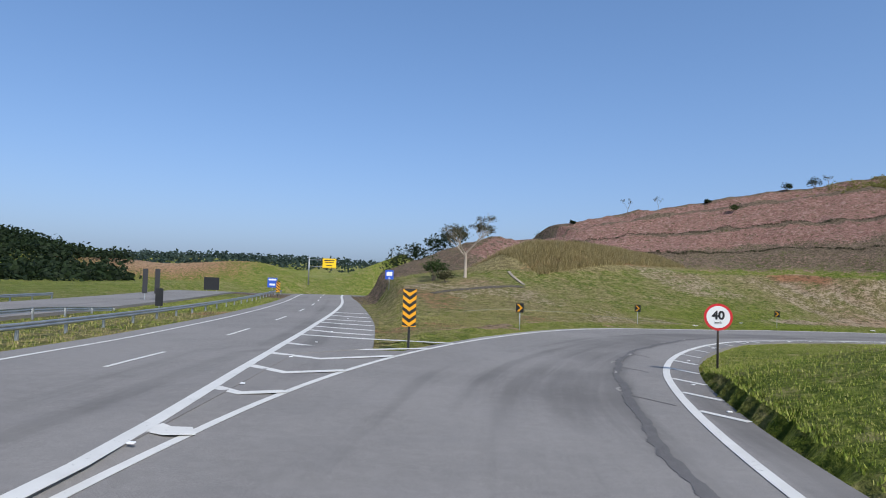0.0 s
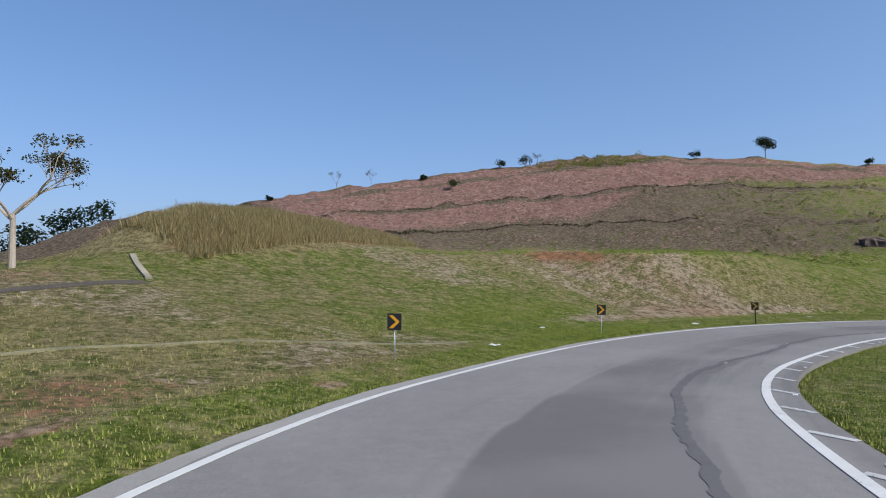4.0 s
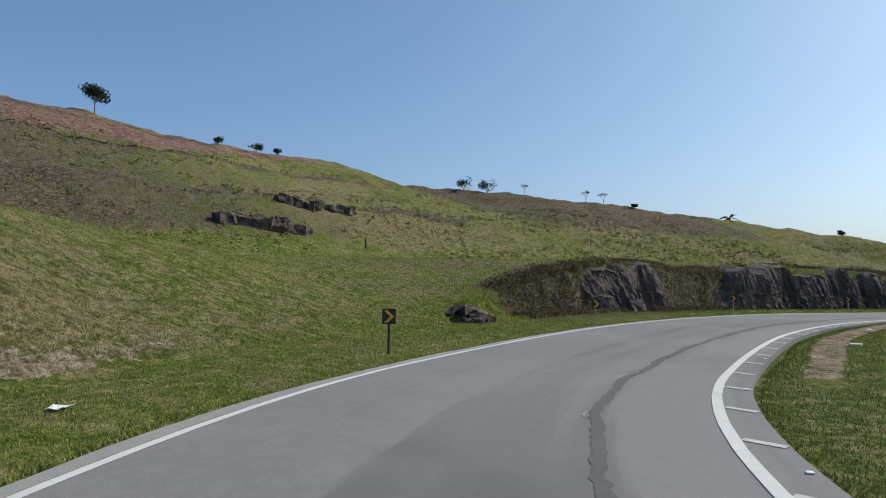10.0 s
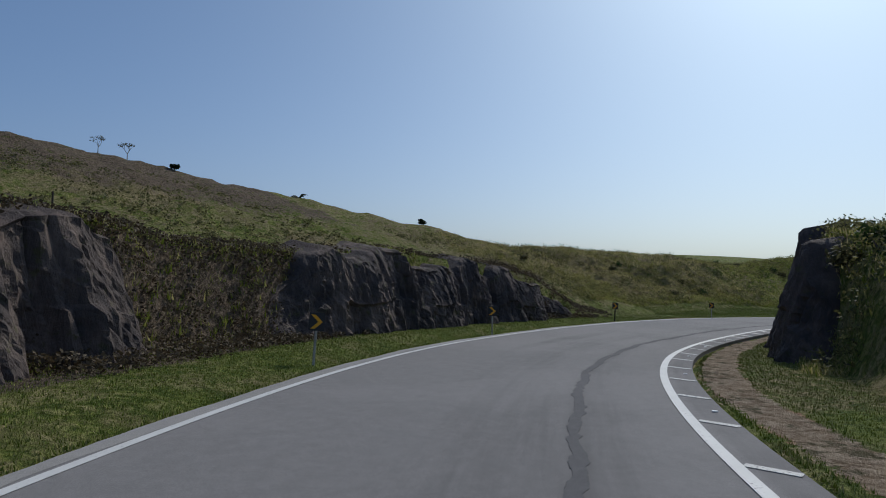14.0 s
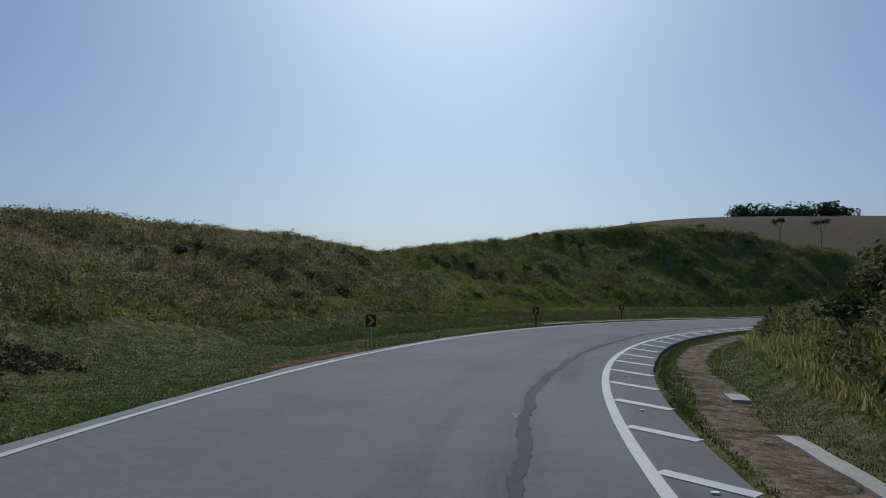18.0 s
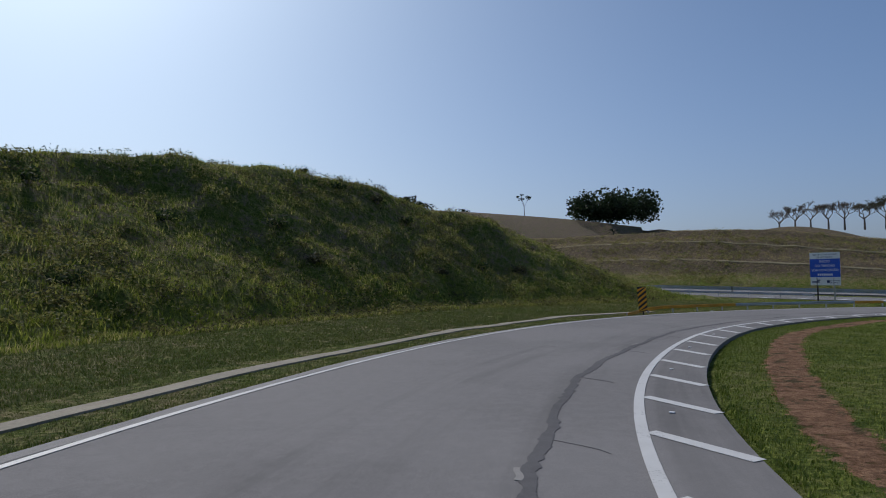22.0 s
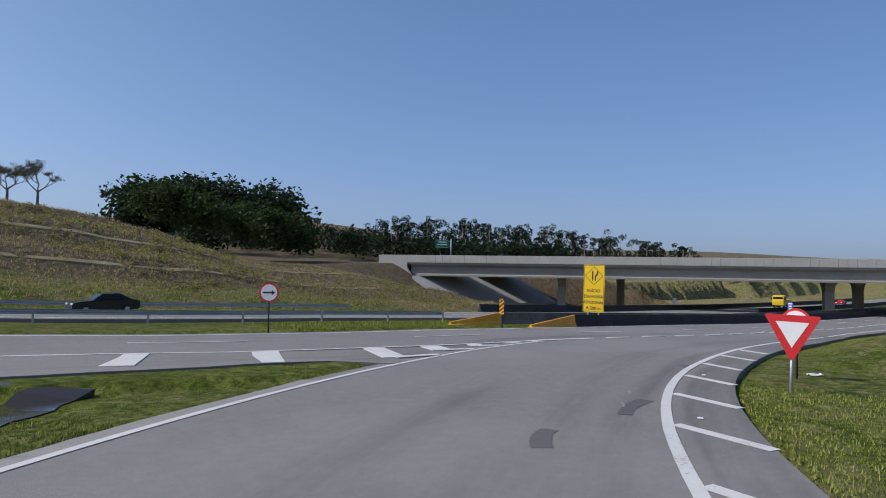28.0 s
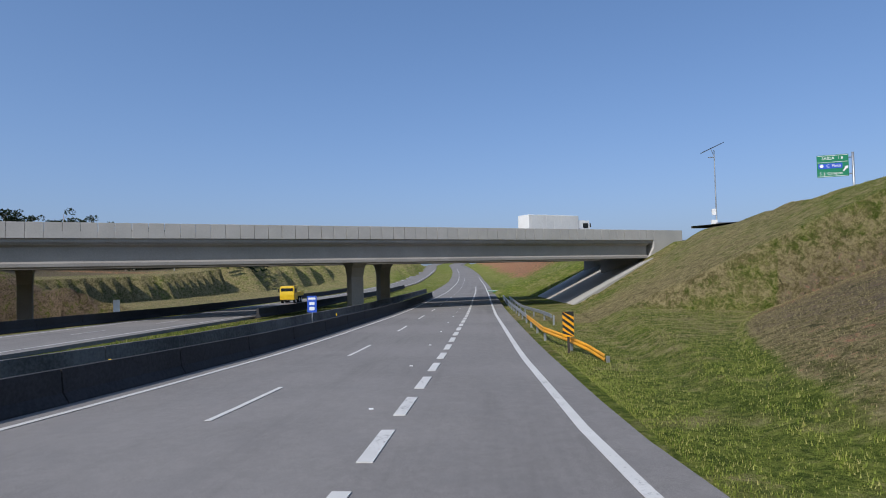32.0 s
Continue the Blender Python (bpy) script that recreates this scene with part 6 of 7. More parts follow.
def leaf_cloud(centres, radii, n, size, seed, flat=1.0, droop=0.0):
    """Many small leaf quads scattered round the clump centres, as vertex and face arrays."""
    g = np.random.RandomState(seed)
    k = g.randint(0, len(centres), n)
    d = g.normal(size=(n, 3))
    d /= np.linalg.norm(d, axis=1)[:, None]
    d *= (g.uniform(0.25, 1, n) ** 0.5)[:, None]
    d[:, 2] *= flat
    c = np.asarray(centres)[k] + d * np.asarray(radii)[k][:, None]
    a = g.normal(size=(n, 3))
    a[:, 2] = a[:, 2] * 0.6 - droop
    a /= np.linalg.norm(a, axis=1)[:, None]
    b = np.cross(a, g.normal(size=(n, 3)))
    b /= np.linalg.norm(b, axis=1)[:, None]
    s = size * g.uniform(0.6, 1.3, n)[:, None]
    v = np.stack([c - a * s, c - b * s * 0.55, c + a * s, c + b * s * 0.55], 1).reshape(-1, 3)
    return v, np.arange(4 * n).reshape(n, 4)


def fast_mesh(name, v, f, material, parent=None):
    me = bpy.data.meshes.new(name)
    v, f = np.asarray(v, float), np.asarray(f)
    me.vertices.add(len(v))
    me.vertices.foreach_set("co", v.ravel())
    me.loops.add(f.size)
    me.loops.foreach_set("vertex_index", f.ravel().astype(np.int32))
    me.polygons.add(len(f))
    me.polygons.foreach_set("loop_start", np.arange(0, f.size, f.shape[1]))
    me.update(calc_edges=True)
    me.materials.append(material)
    ob = new(name, me)
    ob.parent = parent
    return ob


def limbs(bm, at, way, length, r, depth, rnd, tips, spread=0.6, lift=0.25, seg=6, least=0.0):
    """A branching limb: each piece splits into two or three thinner ones."""
    end = at + way * length
    mid = at + way * length * 0.5 + Vector((rnd.uniform(-1, 1), rnd.uniform(-1, 1), 0)) * length * 0.06
    rod(bm, at, mid, r, r * 0.85, seg)
    rod(bm, mid, end, r * 0.85, r * 0.66, seg)
    if depth == 0:
        tips.append(end)
        return
    for _ in range(rnd.choice((2, 2, 3))):
        w = (way + Vector((rnd.uniform(-1, 1), rnd.uniform(-1, 1), rnd.uniform(-0.4, 0.6) + lift)) * spread).normalized()
        limbs(bm, end, w, length * rnd.uniform(0.6, 0.85), max(r * 0.62, least), depth - 1, rnd, tips, spread, lift, max(4, seg - 1), least)


def tree(label, x, y, trunk_h, depth, spread, leaves, clump, size, seed, leaf, bark, r=None, first=0.55, sink=0.3, z=None, flat=0.7, category="tree", group="", lean=0.0, least=0.0):
    rnd = random.Random(seed)
    s = thing("tree", label, category, group)
    bm, tips = bmesh.new(), []
    r = r or trunk_h * 0.05
    rod(bm, (0, 0, -sink), (lean * 0.5, 0, trunk_h * 0.5), r * 1.15, r * 0.95, 9)
    rod(bm, (lean * 0.5, 0, trunk_h * 0.5), (lean, 0, trunk_h), r * 0.95, r * 0.75, 9)
    for k in range(rnd.choice((3, 4))):
        a = k * 2.1 + rnd.uniform(-0.5, 0.5)
        way = Vector((math.cos(a) * spread, math.sin(a) * spread, 1.0)).normalized()
        limbs(bm, Vector((lean, 0, trunk_h * rnd.uniform(0.86, 1.0))), way, trunk_h * first * rnd.uniform(0.8, 1.2), r * 0.55, depth, rnd, tips, spread, least=least)
    part("trunk", bm, bark, s)
    if leaves:
        v, f = leaf_cloud([tuple(t) for t in tips], [clump * rnd.uniform(0.6, 1.3) for _ in tips], leaves, size, seed, flat)
        fast_mesh("crown", v, f, leaf, s)
    s.matrix_world = Matrix.Translation((x, y, land_z(x, y) if z is None else z)) @ Matrix.Rotation(seed * 1.3, 4, "Z")
    return s


def bush(label, x, y, r, h, leaves, size, seed, leaf, z=None, group=""):
    rnd = random.Random(seed)
    s = thing("bush", label, "bush", group)
    bm, tips = bmesh.new(), []
    for k in range(5):
        a = rnd.uniform(0, 6.28)
        limbs(bm, Vector((0, 0, -0.15)), Vector((math.cos(a) * 0.6, math.sin(a) * 0.6, 1)).normalized(), h * 0.4, 0.03 + h * 0.01, 1, rnd, tips, 0.7, 0.2, 5)
    part("stems", bm, BARK, s)
    cs = [tuple(t) for t in tips] + [(rnd.uniform(-r, r) * .6, rnd.uniform(-r, r) * .6, rnd.uniform(.3, .8) * h) for _ in range(6)]
    v, f = leaf_cloud(cs, [r * rnd.uniform(0.3, 0.55) for _ in cs], leaves, size, seed, 0.8)
    fast_mesh("foliage", v, f, leaf, s)
    s.matrix_world = Matrix.Translation((x, y, land_z(x, y) if z is None else z))
    return s


# sparse pale tree on the bank, and shrubs beside it
tree("sparse pale-barked tree on the bank above the ditch", 2.58, 74.6, 2.9, 4, 1.0, 3200, 0.55, 0.09, 5, LEAF_OLIVE, PALE_BARK, 0.17, 0.5)
bush("leafy green shrub at the foot of the tree", -1.2, 73.0, 1.6, 3.2, 900, 0.13, 6, LEAF)
bush("low green shrub on the bank", 0.4, 70.6, 1.2, 1.6, 500, 0.12, 7, LEAF_OLIVE)


def crest_xy(th, back=0.0):
    c = [-v[0] for v in CREST]
    r = float(np.interp(-th, c, [v[1] for v in CREST])) + back
    return polar(th, r)


RIDGE = [(94.0, "twig", 4.6), (91.5, "twig", 4.2), (87.5, "bush", 1.6), (81.5, "bush", 2.6), (79.4, "bush", 3.4), (78.4, "twig", 3.5), (65.5, "bush", 2.4), (60.0, "tree", 4.2), (52.5, "bush", 2.0), (50.0, "bush", 2.8), (48.4, "bush", 1.8),
         (37.5, "bush", 3.2), (36.0, "bush", 3.6), (33.6, "twig", 2.4), (28.6, "twig", 2.8), (27.2, "twig", 2.6), (24.8, "bush", 1.2), (12.0, "bush", 1.0), (98.6, "bush", 1.2), (101.5, "twig", 2.6)]
for i, (th_, kind_, h_) in enumerate(RIDGE):
    x, y = crest_xy(th_, -1.0)
    if kind_ == "tree":
        tree("round dark tree standing on the hill crest", x, y, h_ * 0.55, 2, 0.9, 1300, 1.6, 0.24, 20 + i, LEAF_DARK, BARK, group="crest trees")
    elif kind_ == "twig":
        tree("thin bare sapling on the hill crest", x, y, h_ * 0.45, 2, 0.7, 90, 0.5, 0.14, 20 + i, LEAF_OLIVE, BARK, 0.06, group="crest saplings")
    else:
        bush("dark green shrub on the hill crest", x, y, h_ * 0.75, h_, 420, 0.2, 20 + i, LEAF_DARK, group="crest shrubs")
bush("round green shrub on the red cut slope", 74.6, 165.7, 1.9, 2.4, 500, 0.18, 77, LEAF)


def palm(label, x, y, h, crown, seed, z=None):
    rnd = random.Random(seed)
    s = thing("palm_tree", label, "palm")
    bm = bmesh.new()
    rod(bm, (0, 0, -0.3), (0.1, 0, h * 0.5), 0.22, 0.17, 9)
    rod(bm, (0.1, 0, h * 0.5), (0.05, 0, h), 0.17, 0.13, 9)
    part("trunk", bm, BARK, s)
    for k in range(15):
        a, e = k * 2.4, rnd.uniform(-0.2, 1.1)
        bm = bmesh.new()
        rows = []
        for i in range(9):
            u = i / 8
            d = crown * u
            zz = h + d * math.sin(e) - 0.55 * crown * u * u
            c = Vector((math.cos(a) * d * math.cos(e) + 0.05, math.sin(a) * d * math.cos(e), zz))
            w = 0.42 * math.sin(math.pi * min(0.97, u * 0.85 + 0.12)) * (1 if i % 2 else 0.45)
            n = Vector((-math.sin(a), math.cos(a), 0))
            rows.append((bm.verts.new(c + n * w - Vector((0, 0, w * 0.5))), bm.verts.new(c + Vector((0, 0, 0.03))), bm.verts.new(c - n * w - Vector((0, 0, w * 0.5)))))
        for p_, q_ in zip(rows, rows[1:]):
            bm.faces.new((p_[0], p_[1], q_[1], q_[0]))
            bm.faces.new((p_[1], p_[2], q_[2], q_[1]))
        part("frond", bm, LEAF_DARK, s)
    s.matrix_world = Matrix.Translation((x, y, land_z(x, y) if z is None else z))
    return s


palm("feathery palm rising behind the hill crest", 214.0, 20.5, 4.6, 2.8, 3, z=land_z(214, 20.5))
palm("distant palm on the green hill", 12, -395, 8.0, 5.0, 5)
palm("small distant palm on the green hill", 2, -398, 6.5, 4.0, 6)


def ray_at(th_cam, dist, ox, oy):
    return ox - math.sin(radians(th_cam)) * dist, oy + math.cos(radians(th_cam)) * dist


# eucalyptus row beyond the bridge
def eucalyptus(label, x, y, h, seed, z=None, group="eucalyptus row"):
    rnd = random.Random(seed)
    s = thing("eucalyptus", label, "tree", group)
    bm = bmesh.new()
    rod(bm, (0, 0, -0.5), (0, 0, h * 0.55), 0.30, 0.2, 7)
    rod(bm, (0, 0, h * 0.55), (0.3, 0.2, h * 0.95), 0.2, 0.05, 6)
    cs, rs_ = [], []
    for k in range(11):
        a, u = rnd.uniform(0, 6.28), rnd.uniform(0.45, 1.0)
        d = h * 0.17 * rnd.uniform(0.3, 1) * (1.25 - u * 0.5)
        c = (math.cos(a) * d, math.sin(a) * d, h * u)
        rod(bm, (0, 0, h * (u - 0.1)), c, 0.07, 0.03, 5)
        cs.append(c)
        rs_.append(h * 0.075 * rnd.uniform(0.7, 1.35))
    part("trunk", bm, PALE_BARK, s)
    v, f = leaf_cloud(cs, rs_, 620, 0.36, seed, 0.75, 0.3)
    fast_mesh("crown", v, f, LEAF_DARK, s)
    s.matrix_world = Matrix.Translation((x, y, land_z(x, y) if z is None else z))
    return s


euc = [eucalyptus("tall slender eucalyptus with tufted dark crown", 0, 0, 17 + 2 * k, 40 + k, 0) for k in range(5)]
rnd = random.Random(11)
first_used = [False] * 5
for i in range(76):
    f_ = i / 75
    yaw_ = -244.5 - 28 * f_ + rnd.uniform(-0.7, 0.7)
    d_ = 255 + rnd.uniform(-12, 25) + 25 * f_
    x, y = ray_at(yaw_, d_, 84.4, -101)
    zt = -4.4 + d_ * (488 - np.interp(f_, [0, .2, .5, .75, 1], [393, 392, 402, 418, 442]) - rnd.uniform(-7, 9)) / 1134
    k = rnd.randrange(5)
    h_ = 17 + 2 * k
    sc = rnd.uniform(0.8, 1.12)
    m = Matrix.Translation((x, y, zt - h_ * sc)) @ Matrix.Rotation(rnd.uniform(0, 6.28), 4, "Z") @ Matrix.Diagonal((sc, sc, sc, 1))
    if not first_used[k]:
        euc[k].matrix_world = m
        first_used[k] = True
    else:
        c_ = copy_thing(euc[k], Matrix())
        c_.matrix_world = m


def woods(name, label, pts, r, leaves, size, seed, leaf, tall=1.0):
    """Massed tree crowns that nobody could count, one mesh of leaf clumps with lumpy tops. pts: x, y, foot z, height."""
    rnd = random.Random(seed)
    cs, rs_ = [], []
    for x, y, z0, h in pts:
        for k in range(5):
            u = rnd.uniform(0.3, 1.0)
            cs.append((x + rnd.uniform(-r, r) * 0.6, y + rnd.uniform(-r, r) * 0.6, z0 + h * u))
            rs_.append(r * rnd.uniform(0.45, 0.75) * (1.2 - 0.4 * u))
    v, f = leaf_cloud(cs, rs_, leaves, size, seed, 0.9)
    return tagged(fast_mesh(name, v, f, leaf), label, "woods", kind="stuff")


def scatter_pts(n, box_, h, seed, dz=0.0):
    g = np.random.RandomState(seed)
    x, y = g.uniform(box_[0], box_[1], n), g.uniform(box_[2], box_[3], n)
    z = land(x, y)[0]
    return [(a, b, c + dz, h * g.uniform(0.7, 1.2)) for a, b, c in zip(x, y, z)]


woods("forest_hillside", "dense dark green forest covering a hillside", [p for p in scatter_pts(1500, (-260, -90, 150, 340), 5, 1, -2.5) if 0.5 < -p[0] / p[1] < 0.9], 6, 46000, 0.8, 1, LEAF_DARK)
woods("forest_ridge", "distant green plantation on a long ridge, with haze in its leaf colour", scatter_pts(700, (-750, 40, 760, 1010), 7, 2, -4), 16, 30000, 2.6, 2, LEAF_FAR)
g_ = np.random.RandomState(4)


def bearing_pts(yaw0, yaw1, d0, d1, n, h, ox, oy, foot, seed):
    g = np.random.RandomState(seed)
    out_ = []
    for _ in range(n):
        a, d = g.uniform(yaw0, yaw1), g.uniform(d0, d1)
        x, y = ray_at(a, d, ox, oy)
        out_.append((x, y, foot(a, d), h * g.uniform(0.75, 1.2)))
    return out_


woods("bamboo_thicket", "dense dark bamboo thicket on the bank above the highway", bearing_pts(-225.5, -238.5, 118, 140, 60, 6.8, 84.4, -101, lambda a, d: -4.4 + d * (488 - np.interp(-a, [224, 230, 235, 240], [398, 420, 445, 462])) / 1250, 5), 3.4, 15000, 0.42, 5, LEAF)
woods("wooded_slope", "dark wooded slope behind the bridge", bearing_pts(-229, -262, 230, 275, 150, 6, 84.4, -101, lambda a, d: -4.4 + d * (488 - np.interp(-a, [229, 240, 250, 262], [448, 446, 458, 470])) / 1134, 6), 7, 16000, 0.8, 6, LEAF_DARK)
woods("wooded_slope", "far wooded ridge below the eucalyptus row", bearing_pts(-255, -277, 270, 300, 100, 4, 84.4, -101, lambda a, d: -4.4 + d * (488 - np.interp(-a, [255, 275, 293], [468, 482, 492])) / 1134, 7), 7, 12000, 0.8, 7, LEAF_DARK)
woods("forest_block", "square block of dark plantation on the green hill", bearing_pts(-196.0, -202.6, 430, 480, 110, 21, 131.4, -56.1, lambda a, d: -3.2 + d * (489 - np.interp(-a, [196, 203], [405, 409])) / 1134, 8), 8, 9000, 1.2, 8, LEAF_DARK)
woods("wooded_hill", "dark wooded hill beyond the highway", bearing_pts(-224.2, -236, 380, 440, 300, 34, 131.4, -56.1, lambda a, d: -3.2 + d * math.tan(radians(float(np.interp(-a, [223, 226, 229, 236], [5.5, 6.2, 6.6, 6.1])))) - 41, 9), 10, 32000, 1.3, 9, LEAF_DARK)
woods("tree_grove", "grove of dark round trees on the slope", bearing_pts(-173.6, -182.0, 465, 500, 60, 15, 129.3, 3.2, lambda a, d: -1.8 + d * (497 - np.interp(-a, [173, 178, 183], [412, 414, 420])) / 1134, 10), 8, 9000, 1.0, 10, LEAF_DARK)
for k, (yaw_, d_, ytop, h_) in enumerate(((-213.6, 205, 388, 7.5), (-214.9, 209, 380, 9.0), (-216.2, 206, 378, 9.5), (-217.6, 208, 380, 9.0), (-218.9, 205, 376, 10.0), (-220.4, 207, 372, 11.0), (-222.0, 206, 370, 11.5))):
    x, y = ray_at(yaw_, d_, 117.0, -80.8)
    zt = -3.5 + d_ * (507 - ytop) / 1134
    wide = k >= 5
    tree("wide bare-branched tree with a thin dark crown on the bank" if wide else "bare grey-branched tree on the bank", x, y, h_ * (0.32 if wide else 0.36), 5, 1.15 if wide else 1.0, 2600 if wide else 700, 0.7, 0.13, 60 + k,
         LEAF_OLIVE if wide else LEAF_DRY, BARK, 0.30, 0.58, z=zt - h_ * 1.05, group="bank trees", least=0.055)
for k, (yaw_, d_, yb, h_) in enumerate(((-191.5, 430, 381, 13), (-186.0, 420, 395, 9), (-180.5, 300, 415, 12), (-177.0, 300, 398, 9))):
    x, y = ray_at(yaw_, d_, 131.4, -56.1)
    tree("lone tree on the distant green hill", x, y, h_ * 0.5, 2, 0.6, 260, 1.4, 0.5, 70 + k, LEAF_DARK, BARK, 0.25, z=-3.2 + d_ * (489 - yb) / 1134, group="hill trees")
tree("small tree on the far green hillside", 16, 300, 5.0, 2, 0.9, 500, 1.6, 0.35, 81, LEAF_DARK, BARK, 0.25)
woods("roadside_shrubs", "dark shrubs below the yellow sign", [(-12 + 2.2 * i, 150 + (i % 3) * 3, land_z(-12 + 2.2 * i, 150) - 0.5, 4.5) for i in range(8)], 3, 2500, 0.3, 12, LEAF_DARK)

# mast on the horizon
s = thing("radio_mast", "thin lattice mast far behind the hill", "mast")
zb = land_z(40, 560)
for k in range(3):
    a = k * 2.09
    part("leg", rod(bmesh.new(), (math.cos(a) * .8, math.sin(a) * .8, -1), (math.cos(a) * .4, math.sin(a) * .4, 42), 0.14, 0.1, 5), GALV, s)
for i in range(14):
    z0 = i * 3.0
    part("brace", rod(bmesh.new(), (0.7 * (1 if i % 2 else -1), 0.3, z0), (0.6 * (-1 if i % 2 else 1), 0.3, z0 + 3), 0.07, 0.07, 5), GALV, s)
x, y = ray_at(-3.9, 560, 0, 0)
s.matrix_world = Matrix.Translation((x, y, 2.8 + 560 * (484 - 372) / 1134 - 42))


# ---- vehicles, lamp, backs of signs ----
GLASS = simple("dark_glass", (0.02, 0.025, 0.03), 0.1, 0, 0.1)
RUBBER = simple("tyre_rubber", (0.02, 0.02, 0.02), 0.9, 0, 0.2)
CARGO = simple("white_cargo", (0.70, 0.70, 0.68), 0.6, 0, 0.15, 1.0)
CAR_BLACK = simple("black_car_paint", (0.012, 0.012, 0.014), 0.22, 0, 0.1)
CAR_RED = simple("red_car_paint", (0.35, 0.02, 0.02), 0.25, 0, 0.1)
CAR_YELLOW = simple("yellow_vehicle_paint", (0.75, 0.50, 0.02), 0.35, 0, 0.1)


def wheel(parent, x, y, r, w=0.22):
    bm = rod(bmesh.new(), (x, y - w / 2, r), (x, y + w / 2, r), r, r, 16)
    t = part("wheel", bm, RUBBER, parent)
    part("rim", rod(bmesh.new(), (x, y - w / 2 - 0.012, r), (x, y + w / 2 + 0.012, r), r * 0.55, r * 0.55, 12), GALV, t)


def shell(name, profile, half, material, parent, taper=1.0, top=99.0, label=""):
    """A body from a side outline (x, z), narrowed above z = top."""
    bm = bmesh.new()
    sides = [[bm.verts.new((x, s * half * (taper if z > top else 1), z)) for x, z in profile] for s in (-1, 1)]
    n = len(profile)
    bm.faces.new(sides[0])
    bm.faces.new(sides[1][::-1])
    for i in range(n):
        bm.faces.new((sides[0][i], sides[1][i], sides[1][(i + 1) % n], sides[0][(i + 1) % n]))
    bmesh.ops.recalc_face_normals(bm, faces=bm.faces)
    bmesh.ops.bevel(bm, geom=list(bm.edges), offset=0.05, segments=2, affect="EDGES")
    return part(name, bm, material, parent, label)


def car(label, at, way, paint):
    s = thing("car", label, "car")
    shell("body", [(-2.2, 0.28), (2.2, 0.28), (2.25, 0.62), (2.05, 0.8), (1.0, 0.93), (-1.7, 1.0), (-2.2, 0.92), (-2.28, 0.6)], 0.88, paint, s)
    shell("roof", [(0.95, 0.9), (0.3, 1.38), (-0.9, 1.43), (-1.75, 0.98)], 0.78, paint, s, 0.86, 1.2)
    for sg in (-1, 1):
        bm = bmesh.new()
        f = [bm.verts.new((x, sg * yy, z)) for x, z, yy in ((0.72, 0.97, 0.80), (0.25, 1.31, 0.70), (-0.85, 1.35, 0.70), (-1.35, 1.02, 0.80))]
        bm.faces.new(f)
        bmesh.ops.solidify(bm, geom=list(bm.faces), thickness=0.03)
        part("side_window", bm, GLASS, s)
        for x in (-1.35, 1.38):
            wheel(s, x, sg * 0.8, 0.31)
        part("headlight", box(bmesh.new(), (0.12, 0.34, 0.14), (2.16, sg * 0.6, 0.68), 0, 0.03), WHITE, s)
        part("tail_light", box(bmesh.new(), (0.1, 0.3, 0.16), (-2.22, sg * 0.6, 0.78), 0, 0.03), RED, s)
    m = Matrix.Translation(at) @ Matrix.Rotation(math.atan2(way[1], way[0]), 4, "Z")
    s.matrix_world = m
    return s


def truck(label, at, way, paint, cargo, length=9.0, high=2.6):
    s = thing("truck", label, "truck")
    shell("cab", [(0, 0.55), (2.0, 0.55), (2.05, 1.4), (1.8, 2.75), (0.1, 2.8), (0, 2.7)], 1.2, paint, s, 0.96, 2.0)
    part("windscreen", box(bmesh.new(), (0.05, 2.0, 0.85), (1.93, 0, 2.0), 0, 0.015, Matrix.Rotation(0, 4, "Y")), GLASS, s)
    for sg in (-1, 1):
        part("side_window", box(bmesh.new(), (0.9, 0.04, 0.7), (1.1, sg * 1.19, 2.05), 0, 0.015), GLASS, s)
        for x in (1.1, -length + 1.0, -length + 2.2, -1.2):
            wheel(s, x, sg * 1.0, 0.5, 0.3)
        part("mirror", box(bmesh.new(), (0.1, 0.22, 0.5), (1.8, sg * 1.4, 2.1), 0, 0.03), BLACK, s)
    part("chassis", box(bmesh.new(), (length + 0.5, 0.9, 0.25), (-length / 2 + 0.4, 0, 0.85), 0, 0.03), BLACK, s)
    b = part("cargo_box", box(bmesh.new(), (length, 2.5, high), (-length / 2 - 0.15, 0, 1.1 + high / 2), 0, 0.04), cargo, s)
    for k in range(7):
        part("rib", box(bmesh.new(), (0.06, 2.54, high - 0.1), (-0.6 - k * (length - 0.9) / 6, 0, 1.1 + high / 2), 0, 0.01), cargo, b)
    s.matrix_world = Matrix.Translation(at) @ Matrix.Rotation(math.atan2(way[1], way[0]), 4, "Z")
    return s


truck("white tanker-sided truck crossing the bridge", br(109, 3.2, -2.1), BDIR, WHITE, CARGO, 8.5, 2.3)
car("black saloon car on the opposite carriageway", b_point(-36, -31.0, 0.03), -BD, CAR_BLACK)
car("red car far off on the opposite carriageway", b_point(150, -30.5, 0.03), -BD, CAR_RED)
t_ = truck("yellow works truck with a dark arrow board", b_point(104, -31.5, 0.03), -BD, CAR_YELLOW, CAR_YELLOW, 3.2, 0.7)
for k in (0, 1):
    s = thing("median_road_sign", "dark back of a tall board beyond the bridge", "road sign", "median signs")
    x, y = -176 - 2.2 * k, -81.5
    board("board", plate(1.7, 4.6, 0.05), (0, 0, 3.6), BLACK, s, 0.05)
    post(s, 0, 3.5, 0.08, GALV)
    s.matrix_world = facing(x, y, land_z(x, y), 0.95, -0.3)
s = thing("utility_pole", "pale utility pole with a small white box", "pole")
part("pole", rod(bmesh.new(), (0, 0, -0.5), (0, 0, 10.5), 0.17, 0.11, 8), CONCRETE, s)
